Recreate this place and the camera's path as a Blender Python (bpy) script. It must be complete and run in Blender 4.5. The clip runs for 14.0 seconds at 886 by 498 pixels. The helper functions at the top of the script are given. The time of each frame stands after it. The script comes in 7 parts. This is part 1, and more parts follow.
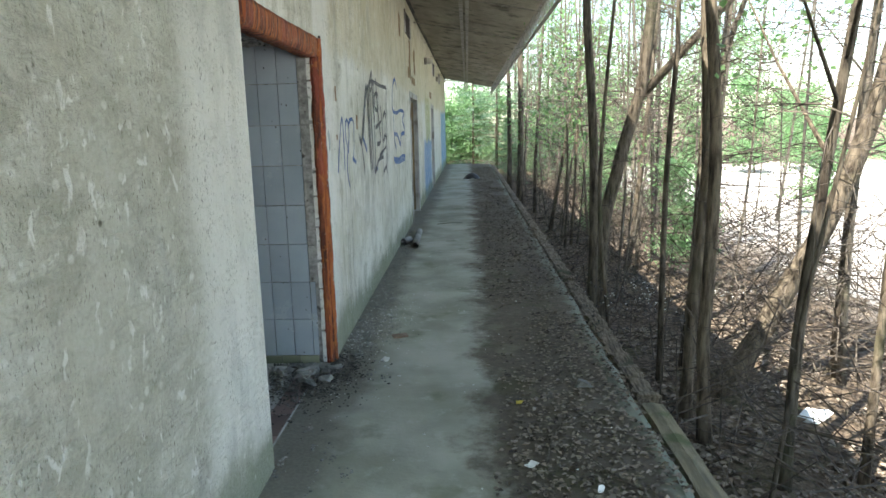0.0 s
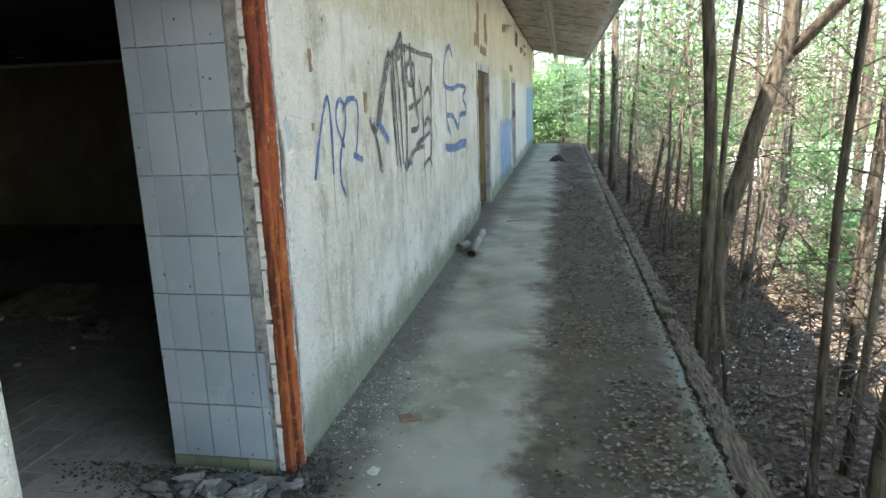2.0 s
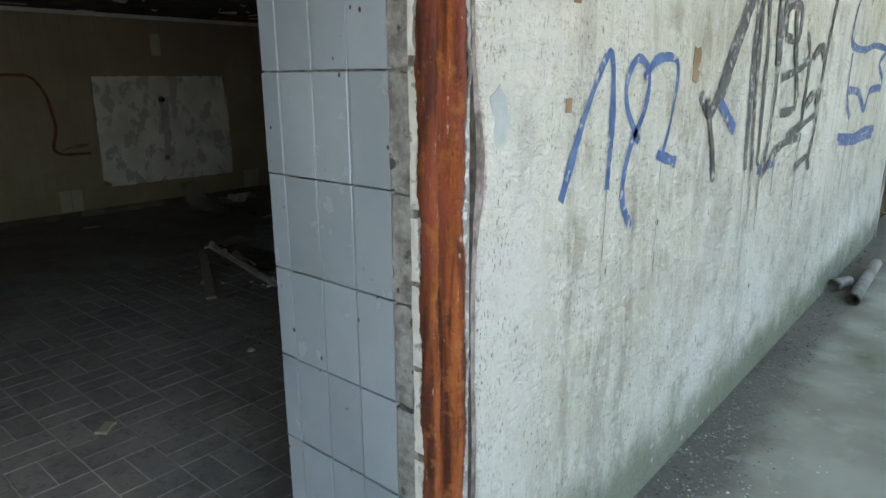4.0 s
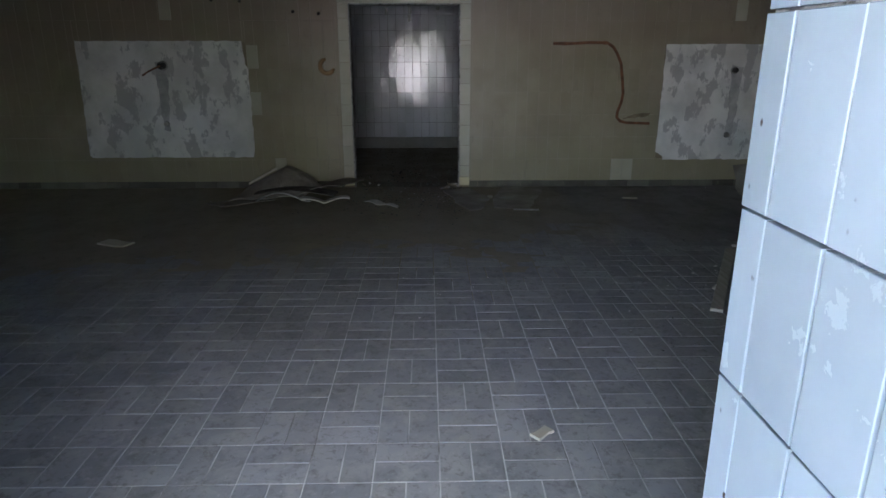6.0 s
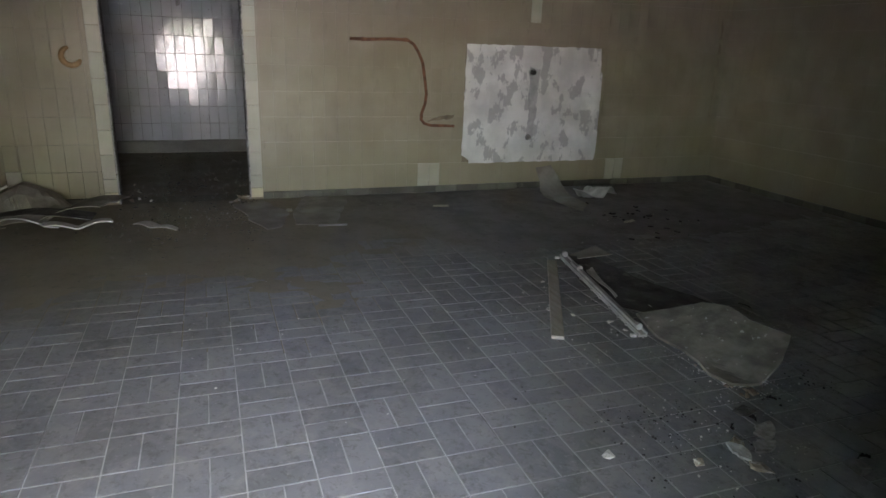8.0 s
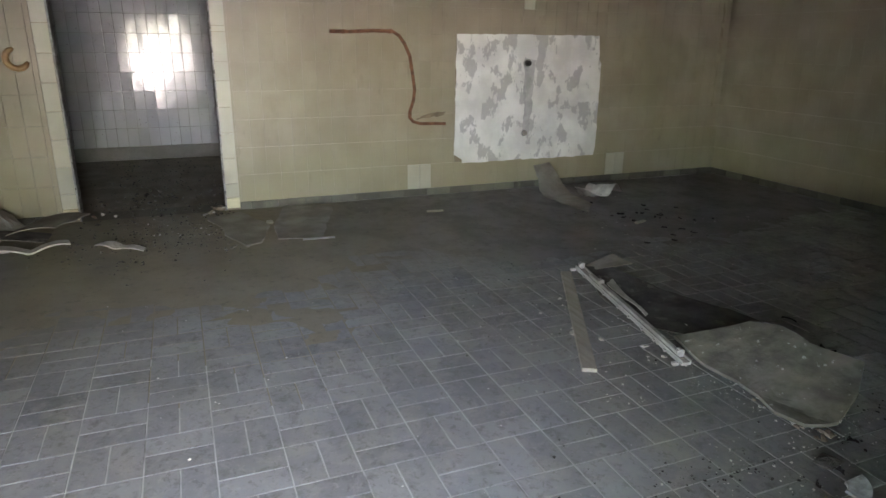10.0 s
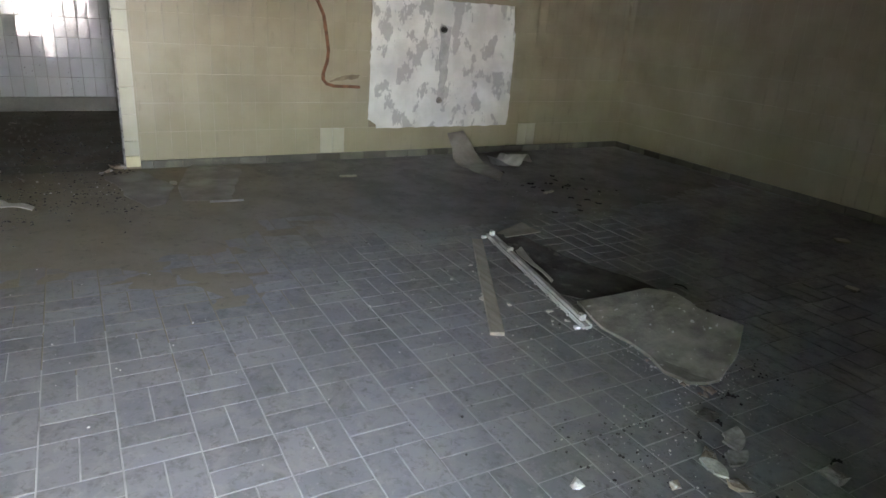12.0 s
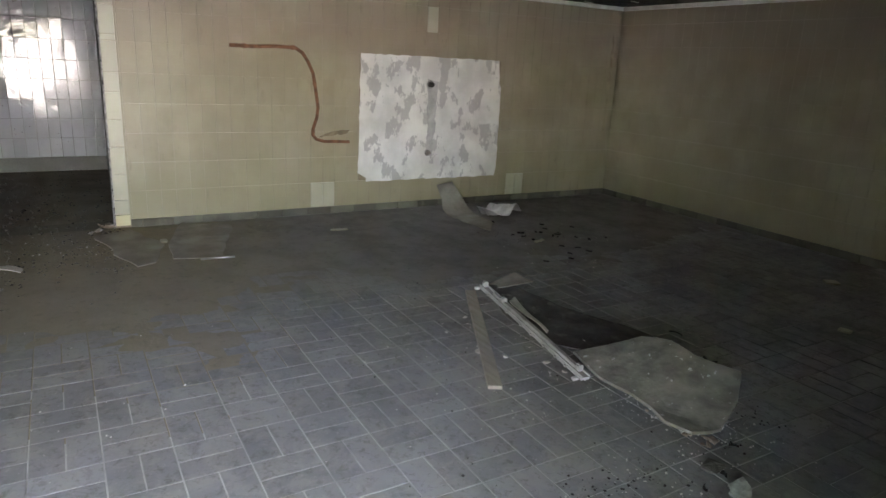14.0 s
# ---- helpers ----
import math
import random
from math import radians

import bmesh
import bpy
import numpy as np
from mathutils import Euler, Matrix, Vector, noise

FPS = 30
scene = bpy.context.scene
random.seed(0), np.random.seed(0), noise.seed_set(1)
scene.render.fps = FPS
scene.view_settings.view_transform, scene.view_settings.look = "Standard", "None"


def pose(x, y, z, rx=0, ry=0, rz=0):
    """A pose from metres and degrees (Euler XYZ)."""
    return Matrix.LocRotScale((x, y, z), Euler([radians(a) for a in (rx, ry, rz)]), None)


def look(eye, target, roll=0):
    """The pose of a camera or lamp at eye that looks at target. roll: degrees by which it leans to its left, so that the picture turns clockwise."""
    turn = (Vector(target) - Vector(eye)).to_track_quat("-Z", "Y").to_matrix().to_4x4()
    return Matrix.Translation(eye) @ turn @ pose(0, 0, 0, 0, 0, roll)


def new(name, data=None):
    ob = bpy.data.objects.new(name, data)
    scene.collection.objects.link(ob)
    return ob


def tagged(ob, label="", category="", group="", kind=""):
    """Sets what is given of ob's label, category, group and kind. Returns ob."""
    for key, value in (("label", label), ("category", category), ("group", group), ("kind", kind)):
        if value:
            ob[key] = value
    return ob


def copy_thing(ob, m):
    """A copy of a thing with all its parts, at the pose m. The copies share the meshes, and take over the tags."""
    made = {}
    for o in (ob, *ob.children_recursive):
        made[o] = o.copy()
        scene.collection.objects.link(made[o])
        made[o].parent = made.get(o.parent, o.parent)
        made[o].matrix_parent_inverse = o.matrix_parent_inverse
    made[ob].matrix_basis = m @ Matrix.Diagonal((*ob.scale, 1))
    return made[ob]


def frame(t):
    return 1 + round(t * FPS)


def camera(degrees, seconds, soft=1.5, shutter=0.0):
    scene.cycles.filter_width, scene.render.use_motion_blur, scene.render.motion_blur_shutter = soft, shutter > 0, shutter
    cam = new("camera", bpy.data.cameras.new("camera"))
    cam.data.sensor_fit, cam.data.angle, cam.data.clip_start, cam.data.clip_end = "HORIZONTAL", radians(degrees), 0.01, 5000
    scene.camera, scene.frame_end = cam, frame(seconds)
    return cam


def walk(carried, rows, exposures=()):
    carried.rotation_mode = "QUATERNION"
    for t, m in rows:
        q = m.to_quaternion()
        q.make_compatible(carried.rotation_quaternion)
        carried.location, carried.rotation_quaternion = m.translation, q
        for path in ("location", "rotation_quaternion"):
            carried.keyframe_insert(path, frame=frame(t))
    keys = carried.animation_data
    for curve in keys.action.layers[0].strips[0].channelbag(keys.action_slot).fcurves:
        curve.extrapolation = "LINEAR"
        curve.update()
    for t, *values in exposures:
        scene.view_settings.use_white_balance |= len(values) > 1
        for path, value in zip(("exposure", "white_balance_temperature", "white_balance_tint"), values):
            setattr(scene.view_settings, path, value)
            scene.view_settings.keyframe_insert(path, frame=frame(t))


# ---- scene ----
cam = camera(68.5, 14.0)
PATH = [
    (0, (-0.06, 0.132, 1.492), (-0.141, 2.097, 1.123), -1.4),
    (0.5, (-0.021, 0.525, 1.527), (-0.373, 2.451, 1.118), -2.3),
    (1, (-0.003, 0.939, 1.523), (-0.27, 2.856, 1.018), -2.7),
    (1.5, (0.076, 1.328, 1.508), (-0.021, 3.273, 1.054), -1.2),
    (2, (0.162, 1.762, 1.513), (-0.198, 3.681, 1.083), -2.0),
    (2.2, (0.161, 1.92, 1.5), (-0.235, 3.833, 1.07), -1.8),
    (4.5, (-0.27, 3.402, 1.508), (-1.855, 4.495, 0.967), -1.1),
    (5, (-0.428, 3.587, 1.51), (-2.257, 4.19, 0.973), -2.5),
    (5.5, (-0.495, 3.671, 1.508), (-2.428, 3.851, 1.026), -1.8),
    (6, (-0.67, 3.682, 1.477), (-2.583, 3.727, 0.897), 0.0),
    (6.5, (-0.895, 3.647, 1.479), (-2.812, 3.889, 0.962), 2.7),
    (7, (-1.021, 3.642, 1.483), (-2.862, 4.181, 0.916), 5.6),
    (9.3, (-1.87, 3.724, 1.474), (-3.653, 4.414, 0.886), 0.4),
    (9.5, (-1.905, 3.708, 1.472), (-3.694, 4.376, 0.88), 0.5),
    (10, (-1.917, 3.728, 1.465), (-3.688, 4.436, 0.863), 0.5),
    (10.5, (-1.917, 3.728, 1.464), (-3.638, 4.545, 0.855), -0.5),
    (11, (-1.903, 3.713, 1.458), (-3.546, 4.664, 0.827), 1.0),
    (11.5, (-1.909, 3.701, 1.462), (-3.539, 4.646, 0.79), 2.3),
    (12, (-1.897, 3.713, 1.468), (-3.523, 4.654, 0.78), 4.1),
    (12.5, (-1.883, 3.715, 1.466), (-3.516, 4.665, 0.809), 4.2),
    (13, (-1.874, 3.718, 1.467), (-3.514, 4.666, 0.824), 3.8),
    (13.5, (-1.883, 3.732, 1.484), (-3.513, 4.726, 0.889), 3.6),
    (14, (-1.918, 3.695, 1.492), (-3.571, 4.68, 0.946), 2.9),
]
walk(cam, [(t, look(eye, target, roll)) for t, eye, target, roll in PATH],
     exposures=[(0.0, 2.22, 7150, 9), (1.0, 2.4, 7200, 9), (2.2, 2.68, 7250, 11), (4.5, 2.8, 7250, 11), (5.0, 2.68, 7050, 12), (5.5, 3.6, 6400, 16), (6.0, 4.5, 6250, 18), (6.5, 5.0, 6400, 19), (7.0, 5.18, 6550, 19), (9.5, 6.22, 7150, 18), (11.0, 6.38, 6800, 17), (14.0, 6.38, 7100, 18)])

# ---- daylight ----
SUN_EL, SUN_AZ = 61.0, 230.0   # azimuth counted from +x towards +y
world = bpy.data.worlds.new("daylight")
scene.world = world
world.use_nodes = True
sky = world.node_tree.nodes.new("ShaderNodeTexSky")
sky.sky_type = "NISHITA"
sky.sun_disc = False
sky.sun_elevation = radians(SUN_EL)
sky.sun_rotation = radians(90.0 - SUN_AZ)
back = world.node_tree.nodes["Background"]
world.node_tree.links.new(sky.outputs[0], back.inputs[0])
back.inputs[1].default_value = 0.15
sun = new("sun", bpy.data.lights.new("sun", "SUN"))
sun.data.energy, sun.data.angle, sun.data.color = 5.0, radians(0.5), (1.0, 0.97, 0.92)
sd = Vector((math.cos(radians(SUN_EL)) * math.cos(radians(SUN_AZ)), math.cos(radians(SUN_EL)) * math.sin(radians(SUN_AZ)), math.sin(radians(SUN_EL))))
sun.matrix_world = look(sd * 40, (0, 0, 0))

# added area lamp inside the entrance, strengthening the daylight that reaches the room
door_fill = new("entrance_fill", bpy.data.lights.new("entrance_fill", "AREA"))
door_fill.data.shape, door_fill.data.size, door_fill.data.size_y = "RECTANGLE", 1.15, 1.5
door_fill.data.energy, door_fill.data.color = 0.50, (1.0, 1.0, 0.98)
door_fill.data.spread = radians(102)
door_fill.matrix_world = look((-1.508, 3.46, 0.95), (-5.0, 3.62, -0.42))


# ---- materials ----
class Nodes:
    """Short forms for building one node material."""

    def __init__(self, name):
        self.m = bpy.data.materials.new(name)
        self.m.use_nodes = True
        self.t = self.m.node_tree
        self.b = self.t.nodes["Principled BSDF"]
        self.co = self.t.nodes.new("ShaderNodeNewGeometry").outputs["Position"]

    def put(self, socket, value):
        if hasattr(value, "links"):
            self.t.links.new(value, socket)
        else:
            socket.default_value = (*value, 1.0) if isinstance(value, tuple) and len(value) == 3 and socket.type == "RGBA" else value

    def stretch(self, sx, sy, sz):
        n = self.t.nodes.new("ShaderNodeMapping")
        self.t.links.new(self.co, n.inputs[0])
        n.inputs["Scale"].default_value = (sx, sy, sz)
        return n.outputs[0]

    def noise(self, scale, detail=6.0, rough=0.55, vec=None, twist=0.0):
        n = self.t.nodes.new("ShaderNodeTexNoise")
        self.t.links.new(vec or self.co, n.inputs["Vector"])
        n.inputs["Scale"].default_value, n.inputs["Detail"].default_value, n.inputs["Roughness"].default_value = scale, detail, rough
        n.inputs["Distortion"].default_value = twist
        return n.outputs["Fac"]

    def cells(self, scale, vec=None):
        n = self.t.nodes.new("ShaderNodeTexVoronoi")
        self.t.links.new(vec or self.co, n.inputs["Vector"])
        n.inputs["Scale"].default_value = scale
        return n.outputs["Distance"]

    def step(self, fac, lo, hi):
        n = self.t.nodes.new("ShaderNodeMapRange")
        n.interpolation_type = "SMOOTHSTEP"
        self.put(n.inputs[0], fac)
        n.inputs[1].default_value, n.inputs[2].default_value = lo, hi
        return n.outputs[0]

    def mix(self, fac, a, b, mode="MIX"):
        n = self.t.nodes.new("ShaderNodeMix")
        n.data_type, n.blend_type = "RGBA", mode
        self.put(n.inputs[0], fac), self.put(n.inputs[6], a), self.put(n.inputs[7], b)
        return n.outputs[2]

    def math(self, op, a, b=0.0):
        n = self.t.nodes.new("ShaderNodeMath")
        n.operation = op
        self.put(n.inputs[0], a), self.put(n.inputs[1], b)
        return n.outputs[0]

    def axis(self, k):
        n = self.t.nodes.new("ShaderNodeSeparateXYZ")
        self.t.links.new(self.co, n.inputs[0])
        return n.outputs[k]

    def chance(self):
        """A number that differs from piece to piece."""
        a = self.t.nodes.new("ShaderNodeObjectInfo").outputs["Random"]
        b = self.t.nodes.new("ShaderNodeNewGeometry").outputs["Random Per Island"]
        return self.math("FRACT", self.math("ADD", a, b))

    def bump(self, height, strength=0.4, distance=0.01):
        n = self.t.nodes.new("ShaderNodeBump")
        n.inputs["Strength"].default_value, n.inputs["Distance"].default_value = strength, distance
        self.put(n.inputs["Height"], height)
        self.t.links.new(n.outputs[0], self.b.inputs["Normal"])

    def done(self, colour, rough=0.8, metal=0.0, spec=0.5):
        self.put(self.b.inputs["Base Color"], colour)
        self.put(self.b.inputs["Roughness"], rough)
        self.put(self.b.inputs["Metallic"], metal)
        self.put(self.b.inputs["Specular IOR Level"], spec)
        return self.m


def simple(name, a, b, scale=6.0, rough=0.8, metal=0.0, fine=60.0, bump=0.3, depth=0.005, vary=0.0, dirt=None, dirt_scale=3.0, dirt_lo=0.5, dirt_hi=0.7, stretch=None, spec=0.5):
    n = Nodes(name)
    vec = n.stretch(*stretch) if stretch else None
    c = n.mix(n.step(n.noise(scale, vec=vec), 0.3, 0.7), a, b)
    c = n.mix(0.35, c, n.mix(n.noise(fine, vec=vec), (0.25, 0.25, 0.25), (0.85, 0.85, 0.85)), "OVERLAY")
    if vary:
        c = n.mix(vary, c, n.mix(n.chance(), (0.05, 0.05, 0.05), (0.95, 0.95, 0.95)), "OVERLAY")
    if dirt:
        c = n.mix(n.step(n.noise(dirt_scale, 8), dirt_lo, dirt_hi), c, dirt)
    n.bump(n.noise(fine, vec=vec), bump, depth)
    return n.done(c, rough, metal, spec)


def facade_plaster():
    n = Nodes("facade_plaster")
    y, z = n.axis(1), n.axis(2)
    wob = n.math("MULTIPLY", n.math("SUBTRACT", n.noise(1.7, 5), 0.5), 1.2)
    c = n.mix(n.step(n.noise(1.1, 7), 0.32, 0.68), (0.64, 0.63, 0.53), (0.88, 0.88, 0.82))
    c = n.mix(n.math("MULTIPLY", n.step(n.noise(5.0, 8, 0.65), 0.50, 0.66), 0.6), c, (0.40, 0.39, 0.30))
    streaks = n.step(n.noise(5.0, 6, 0.6, n.stretch(1.6, 1.6, 0.16)), 0.52, 0.68)
    c = n.mix(n.math("MULTIPLY", streaks, 0.36), c, (0.30, 0.29, 0.25))
    fade = n.step(n.noise(9.0, 7, 0.6, n.stretch(1.4, 1.4, 0.3)), 0.45, 0.7)
    c = n.mix(n.math("MULTIPLY", fade, 0.45), c, (0.87, 0.87, 0.84))
    # old colour coats further along the wall
    def layer(base, y0, y1, z0, z1, colour, much):
        yy, zz = n.math("ADD", y, wob), n.math("ADD", z, n.math("MULTIPLY", wob, 0.35))
        k = n.math("MULTIPLY", n.math("MULTIPLY", n.step(yy, y0, y0 + 0.5), n.step(yy, y1, y1 - 0.5)), n.math("MULTIPLY", n.step(zz, z0, z0 + 0.12), n.step(zz, z1, z1 - 0.15)))
        return n.mix(n.math("MULTIPLY", k, much), base, colour)
    c = layer(c, 13.0, 14.2, 1.15, 2.15, (0.78, 0.80, 0.78), 0.8)
    c = layer(c, 14.0, 16.2, 1.05, 2.25, (0.33, 0.38, 0.16), 0.75)
    c = layer(c, 13.3, 16.6, -0.5, 1.25, (0.10, 0.27, 0.55), 0.8)
    c = layer(c, 16.8, 21.0, -0.5, 2.1, (0.74, 0.75, 0.72), 0.7)
    c = layer(c, 22.0, 28.0, -0.5, 2.1, (0.14, 0.38, 0.62), 0.8)
    c = layer(c, 4.2, 27.0, 1.95, 3.7, (0.62, 0.55, 0.36), 0.5)
    # Near stretch: greyer green plaster, also darkened in colour for its grazing light.
    c = layer(c, -9.0, 2.6, -1.0, 3.6, (0.46, 0.46, 0.39), 0.6)
    # smoother, paler margins beside the entrance
    y_ = n.math("ADD", y, n.math("MULTIPLY", n.math("SUBTRACT", n.noise(4.0, 5), 0.5), 0.16))
    c = n.mix(n.math("MULTIPLY", n.math("MULTIPLY", n.step(y_, 2.08, 2.30), n.step(y, 3.2, 3.1)), 0.6), c, (0.84, 0.84, 0.80))
    c = n.mix(n.math("MULTIPLY", n.math("MULTIPLY", n.step(y, 4.0, 4.1), n.step(y_, 4.66, 4.36)), 0.7), c, (0.90, 0.90, 0.87))
    # dark hairlines left by the trowel
    hair = n.step(n.math("ABSOLUTE", n.math("SUBTRACT", n.noise(4.5, 4, 0.6, n.stretch(1.0, 0.45, 1.7), 0.9), 0.5)), 0.012, 0.003)
    hair = n.math("MULTIPLY", hair, n.step(n.noise(3.0), 0.54, 0.64))
    c = n.mix(n.math("MULTIPLY", hair, 0.18), c, (0.20, 0.19, 0.15))
    # scraped and pitted skin
    scrape = n.step(n.noise(30.0, 6, 0.65, n.stretch(1.0, 1.0, 0.32), 0.4), 0.50, 0.62)
    beyond = n.step(y, 2.5, 3.0)
    c = n.mix(n.math("MULTIPLY", n.math("MULTIPLY", scrape, 0.55), beyond), c, (0.90, 0.90, 0.87))
    near = n.math("SUBTRACT", 1.0, beyond)
    rough_ = n.math("MULTIPLY", near, n.step(y_, 2.25, 2.10))
    rows = n.step(n.noise(7.0, 8, 0.7, n.stretch(1.0, 0.7, 1.3), 0.5), 0.46, 0.60)
    c = n.mix(n.math("MULTIPLY", n.math("MULTIPLY", rows, 0.5), rough_), c, (0.37, 0.37, 0.30))
    veil = n.step(n.noise(2.4, 7, 0.6, n.stretch(1.0, 1.2, 0.45), 0.3), 0.48, 0.66)
    c = n.mix(n.math("MULTIPLY", n.math("MULTIPLY", veil, 0.55), near), c, (0.40, 0.42, 0.40))
    blots = n.math("MULTIPLY", n.step(n.noise(21.0, 3, 0.5, n.stretch(1.0, 1.0, 0.62), 0.6), 0.60, 0.67), n.step(n.noise(4.0, 6, 0.6), 0.42, 0.54))
    c = n.mix(n.math("MULTIPLY", n.math("MULTIPLY", blots, 0.75), rough_), c, (0.86, 0.86, 0.83))
    pits = n.math("MULTIPLY", n.step(n.noise(48.0, 5, 0.7, n.stretch(1.0, 1.0, 0.6)), 0.60, 0.68), n.step(n.noise(2.7, 5), 0.42, 0.62))
    c = n.mix(n.math("MULTIPLY", pits, 0.85), c, (0.20, 0.19, 0.155))
    fine = n.math("MULTIPLY", n.step(n.noise(120.0, 4, 0.7, n.stretch(1.0, 1.0, 0.45)), 0.565, 0.64), n.step(n.noise(7.0, 5), 0.40, 0.60))
    c = n.mix(n.math("MULTIPLY", fine, 0.85), c, (0.22, 0.215, 0.18))
    cloud = n.step(n.noise(1.9, 7, 0.6, n.stretch(1.3, 1.3, 0.6)), 0.55, 0.72)
    c = n.mix(n.math("MULTIPLY", cloud, 0.5), c, n.mix(n.noise(3.0), (0.42, 0.45, 0.44), (0.46, 0.43, 0.33)))
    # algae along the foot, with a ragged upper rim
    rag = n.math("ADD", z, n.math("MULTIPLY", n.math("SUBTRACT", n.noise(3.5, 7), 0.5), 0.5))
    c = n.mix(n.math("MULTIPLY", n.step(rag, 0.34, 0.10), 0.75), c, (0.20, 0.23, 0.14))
    flecks = n.math("MULTIPLY", n.step(n.cells(16.0), 0.26, 0.14), n.step(n.noise(6.0), 0.46, 0.58))
    c = n.mix(n.math("MULTIPLY", flecks, 0.55), c, (0.82, 0.82, 0.77))
    c = n.mix(0.30, c, n.mix(n.noise(75.0, 4), (0.1, 0.1, 0.1), (0.9, 0.9, 0.9)), "OVERLAY")
    spots = n.step(n.cells(7.0), 0.10, 0.06)
    c = n.mix(n.math("MULTIPLY", spots, n.step(n.noise(2.3), 0.52, 0.6)), c, (0.10, 0.09, 0.07))
    ridges = n.noise(26.0, 5, 0.6, n.stretch(1.0, 0.4, 1.3), 0.6)
    grain = n.math("ADD", n.noise(34.0, 6, 0.6), n.math("ADD", n.math("MULTIPLY", n.noise(150.0, 4), 0.5), n.math("MULTIPLY", ridges, 1.2)))
    lumps = n.noise(11.0, 5, 0.6, n.stretch(1.0, 0.8, 1.2), 0.5)
    n.bump(n.math("ADD", grain, n.math("MULTIPLY", lumps, 1.6)), 0.95, 0.030)
    return n.done(c, 0.92, 0, 0.2)


def slab_concrete():
    n = Nodes("walk_concrete")
    x = n.axis(0)
    c = n.mix(n.step(n.noise(1.6, 8), 0.3, 0.7), (0.28, 0.277, 0.218), (0.45, 0.44, 0.375))
    c = n.mix(n.math("MULTIPLY", n.step(n.noise(6.0, 8, 0.65), 0.55, 0.7), 0.6), c, (0.48, 0.47, 0.42))
    c = n.mix(n.math("MULTIPLY", n.step(n.noise(2.6, 6), 0.58, 0.7), 0.5), c, (0.13, 0.15, 0.09))
    rim = n.math("ADD", x, n.math("MULTIPLY", n.math("SUBTRACT", n.noise(2.2, 8, 0.62), 0.5), 0.75))
    rim = n.math("ADD", rim, n.math("MULTIPLY", n.math("SUBTRACT", n.noise(11.0, 8, 0.7), 0.5), 0.35))
    lip = n.math("ADD", x, n.math("MULTIPLY", n.math("SUBTRACT", n.noise(5.0, 7), 0.5), 0.22))
    soil = n.math("MULTIPLY", n.step(rim, -0.12, 0.12), n.step(lip, 0.80, 0.72))
    dirt = n.mix(n.noise(18.0, 8, 0.7), (0.050, 0.040, 0.029), (0.21, 0.17, 0.13))
    dirt = n.mix(n.math("MULTIPLY", n.step(n.noise(3.2, 6), 0.54, 0.66), 0.5), dirt, (0.22, 0.20, 0.15))
    dirt = n.mix(n.math("MULTIPLY", n.step(n.noise(2.1, 6), 0.56, 0.66), 0.5), dirt, (0.075, 0.08, 0.035))
    c = n.mix(n.step(x, 0.66, 0.76), c, n.mix(n.noise(6.0, 8), (0.15, 0.165, 0.125), (0.27, 0.275, 0.225)))
    c = n.mix(soil, c, dirt)
    # dust and crumbs along the foot of the wall
    foot = n.math("ADD", x, n.math("MULTIPLY", n.math("SUBTRACT", n.noise(3.4, 8), 0.5), 0.5))
    c = n.mix(n.math("MULTIPLY", n.step(foot, -0.58, -0.82), 0.85), c, n.mix(n.noise(60.0), (0.085, 0.075, 0.06), (0.27, 0.25, 0.21)))
    n.bump(n.math("ADD", n.noise(26.0, 8, 0.6), n.math("MULTIPLY", soil, n.noise(70.0, 5))), 0.5, 0.012)
    return n.done(c, 0.88, 0, 0.25)


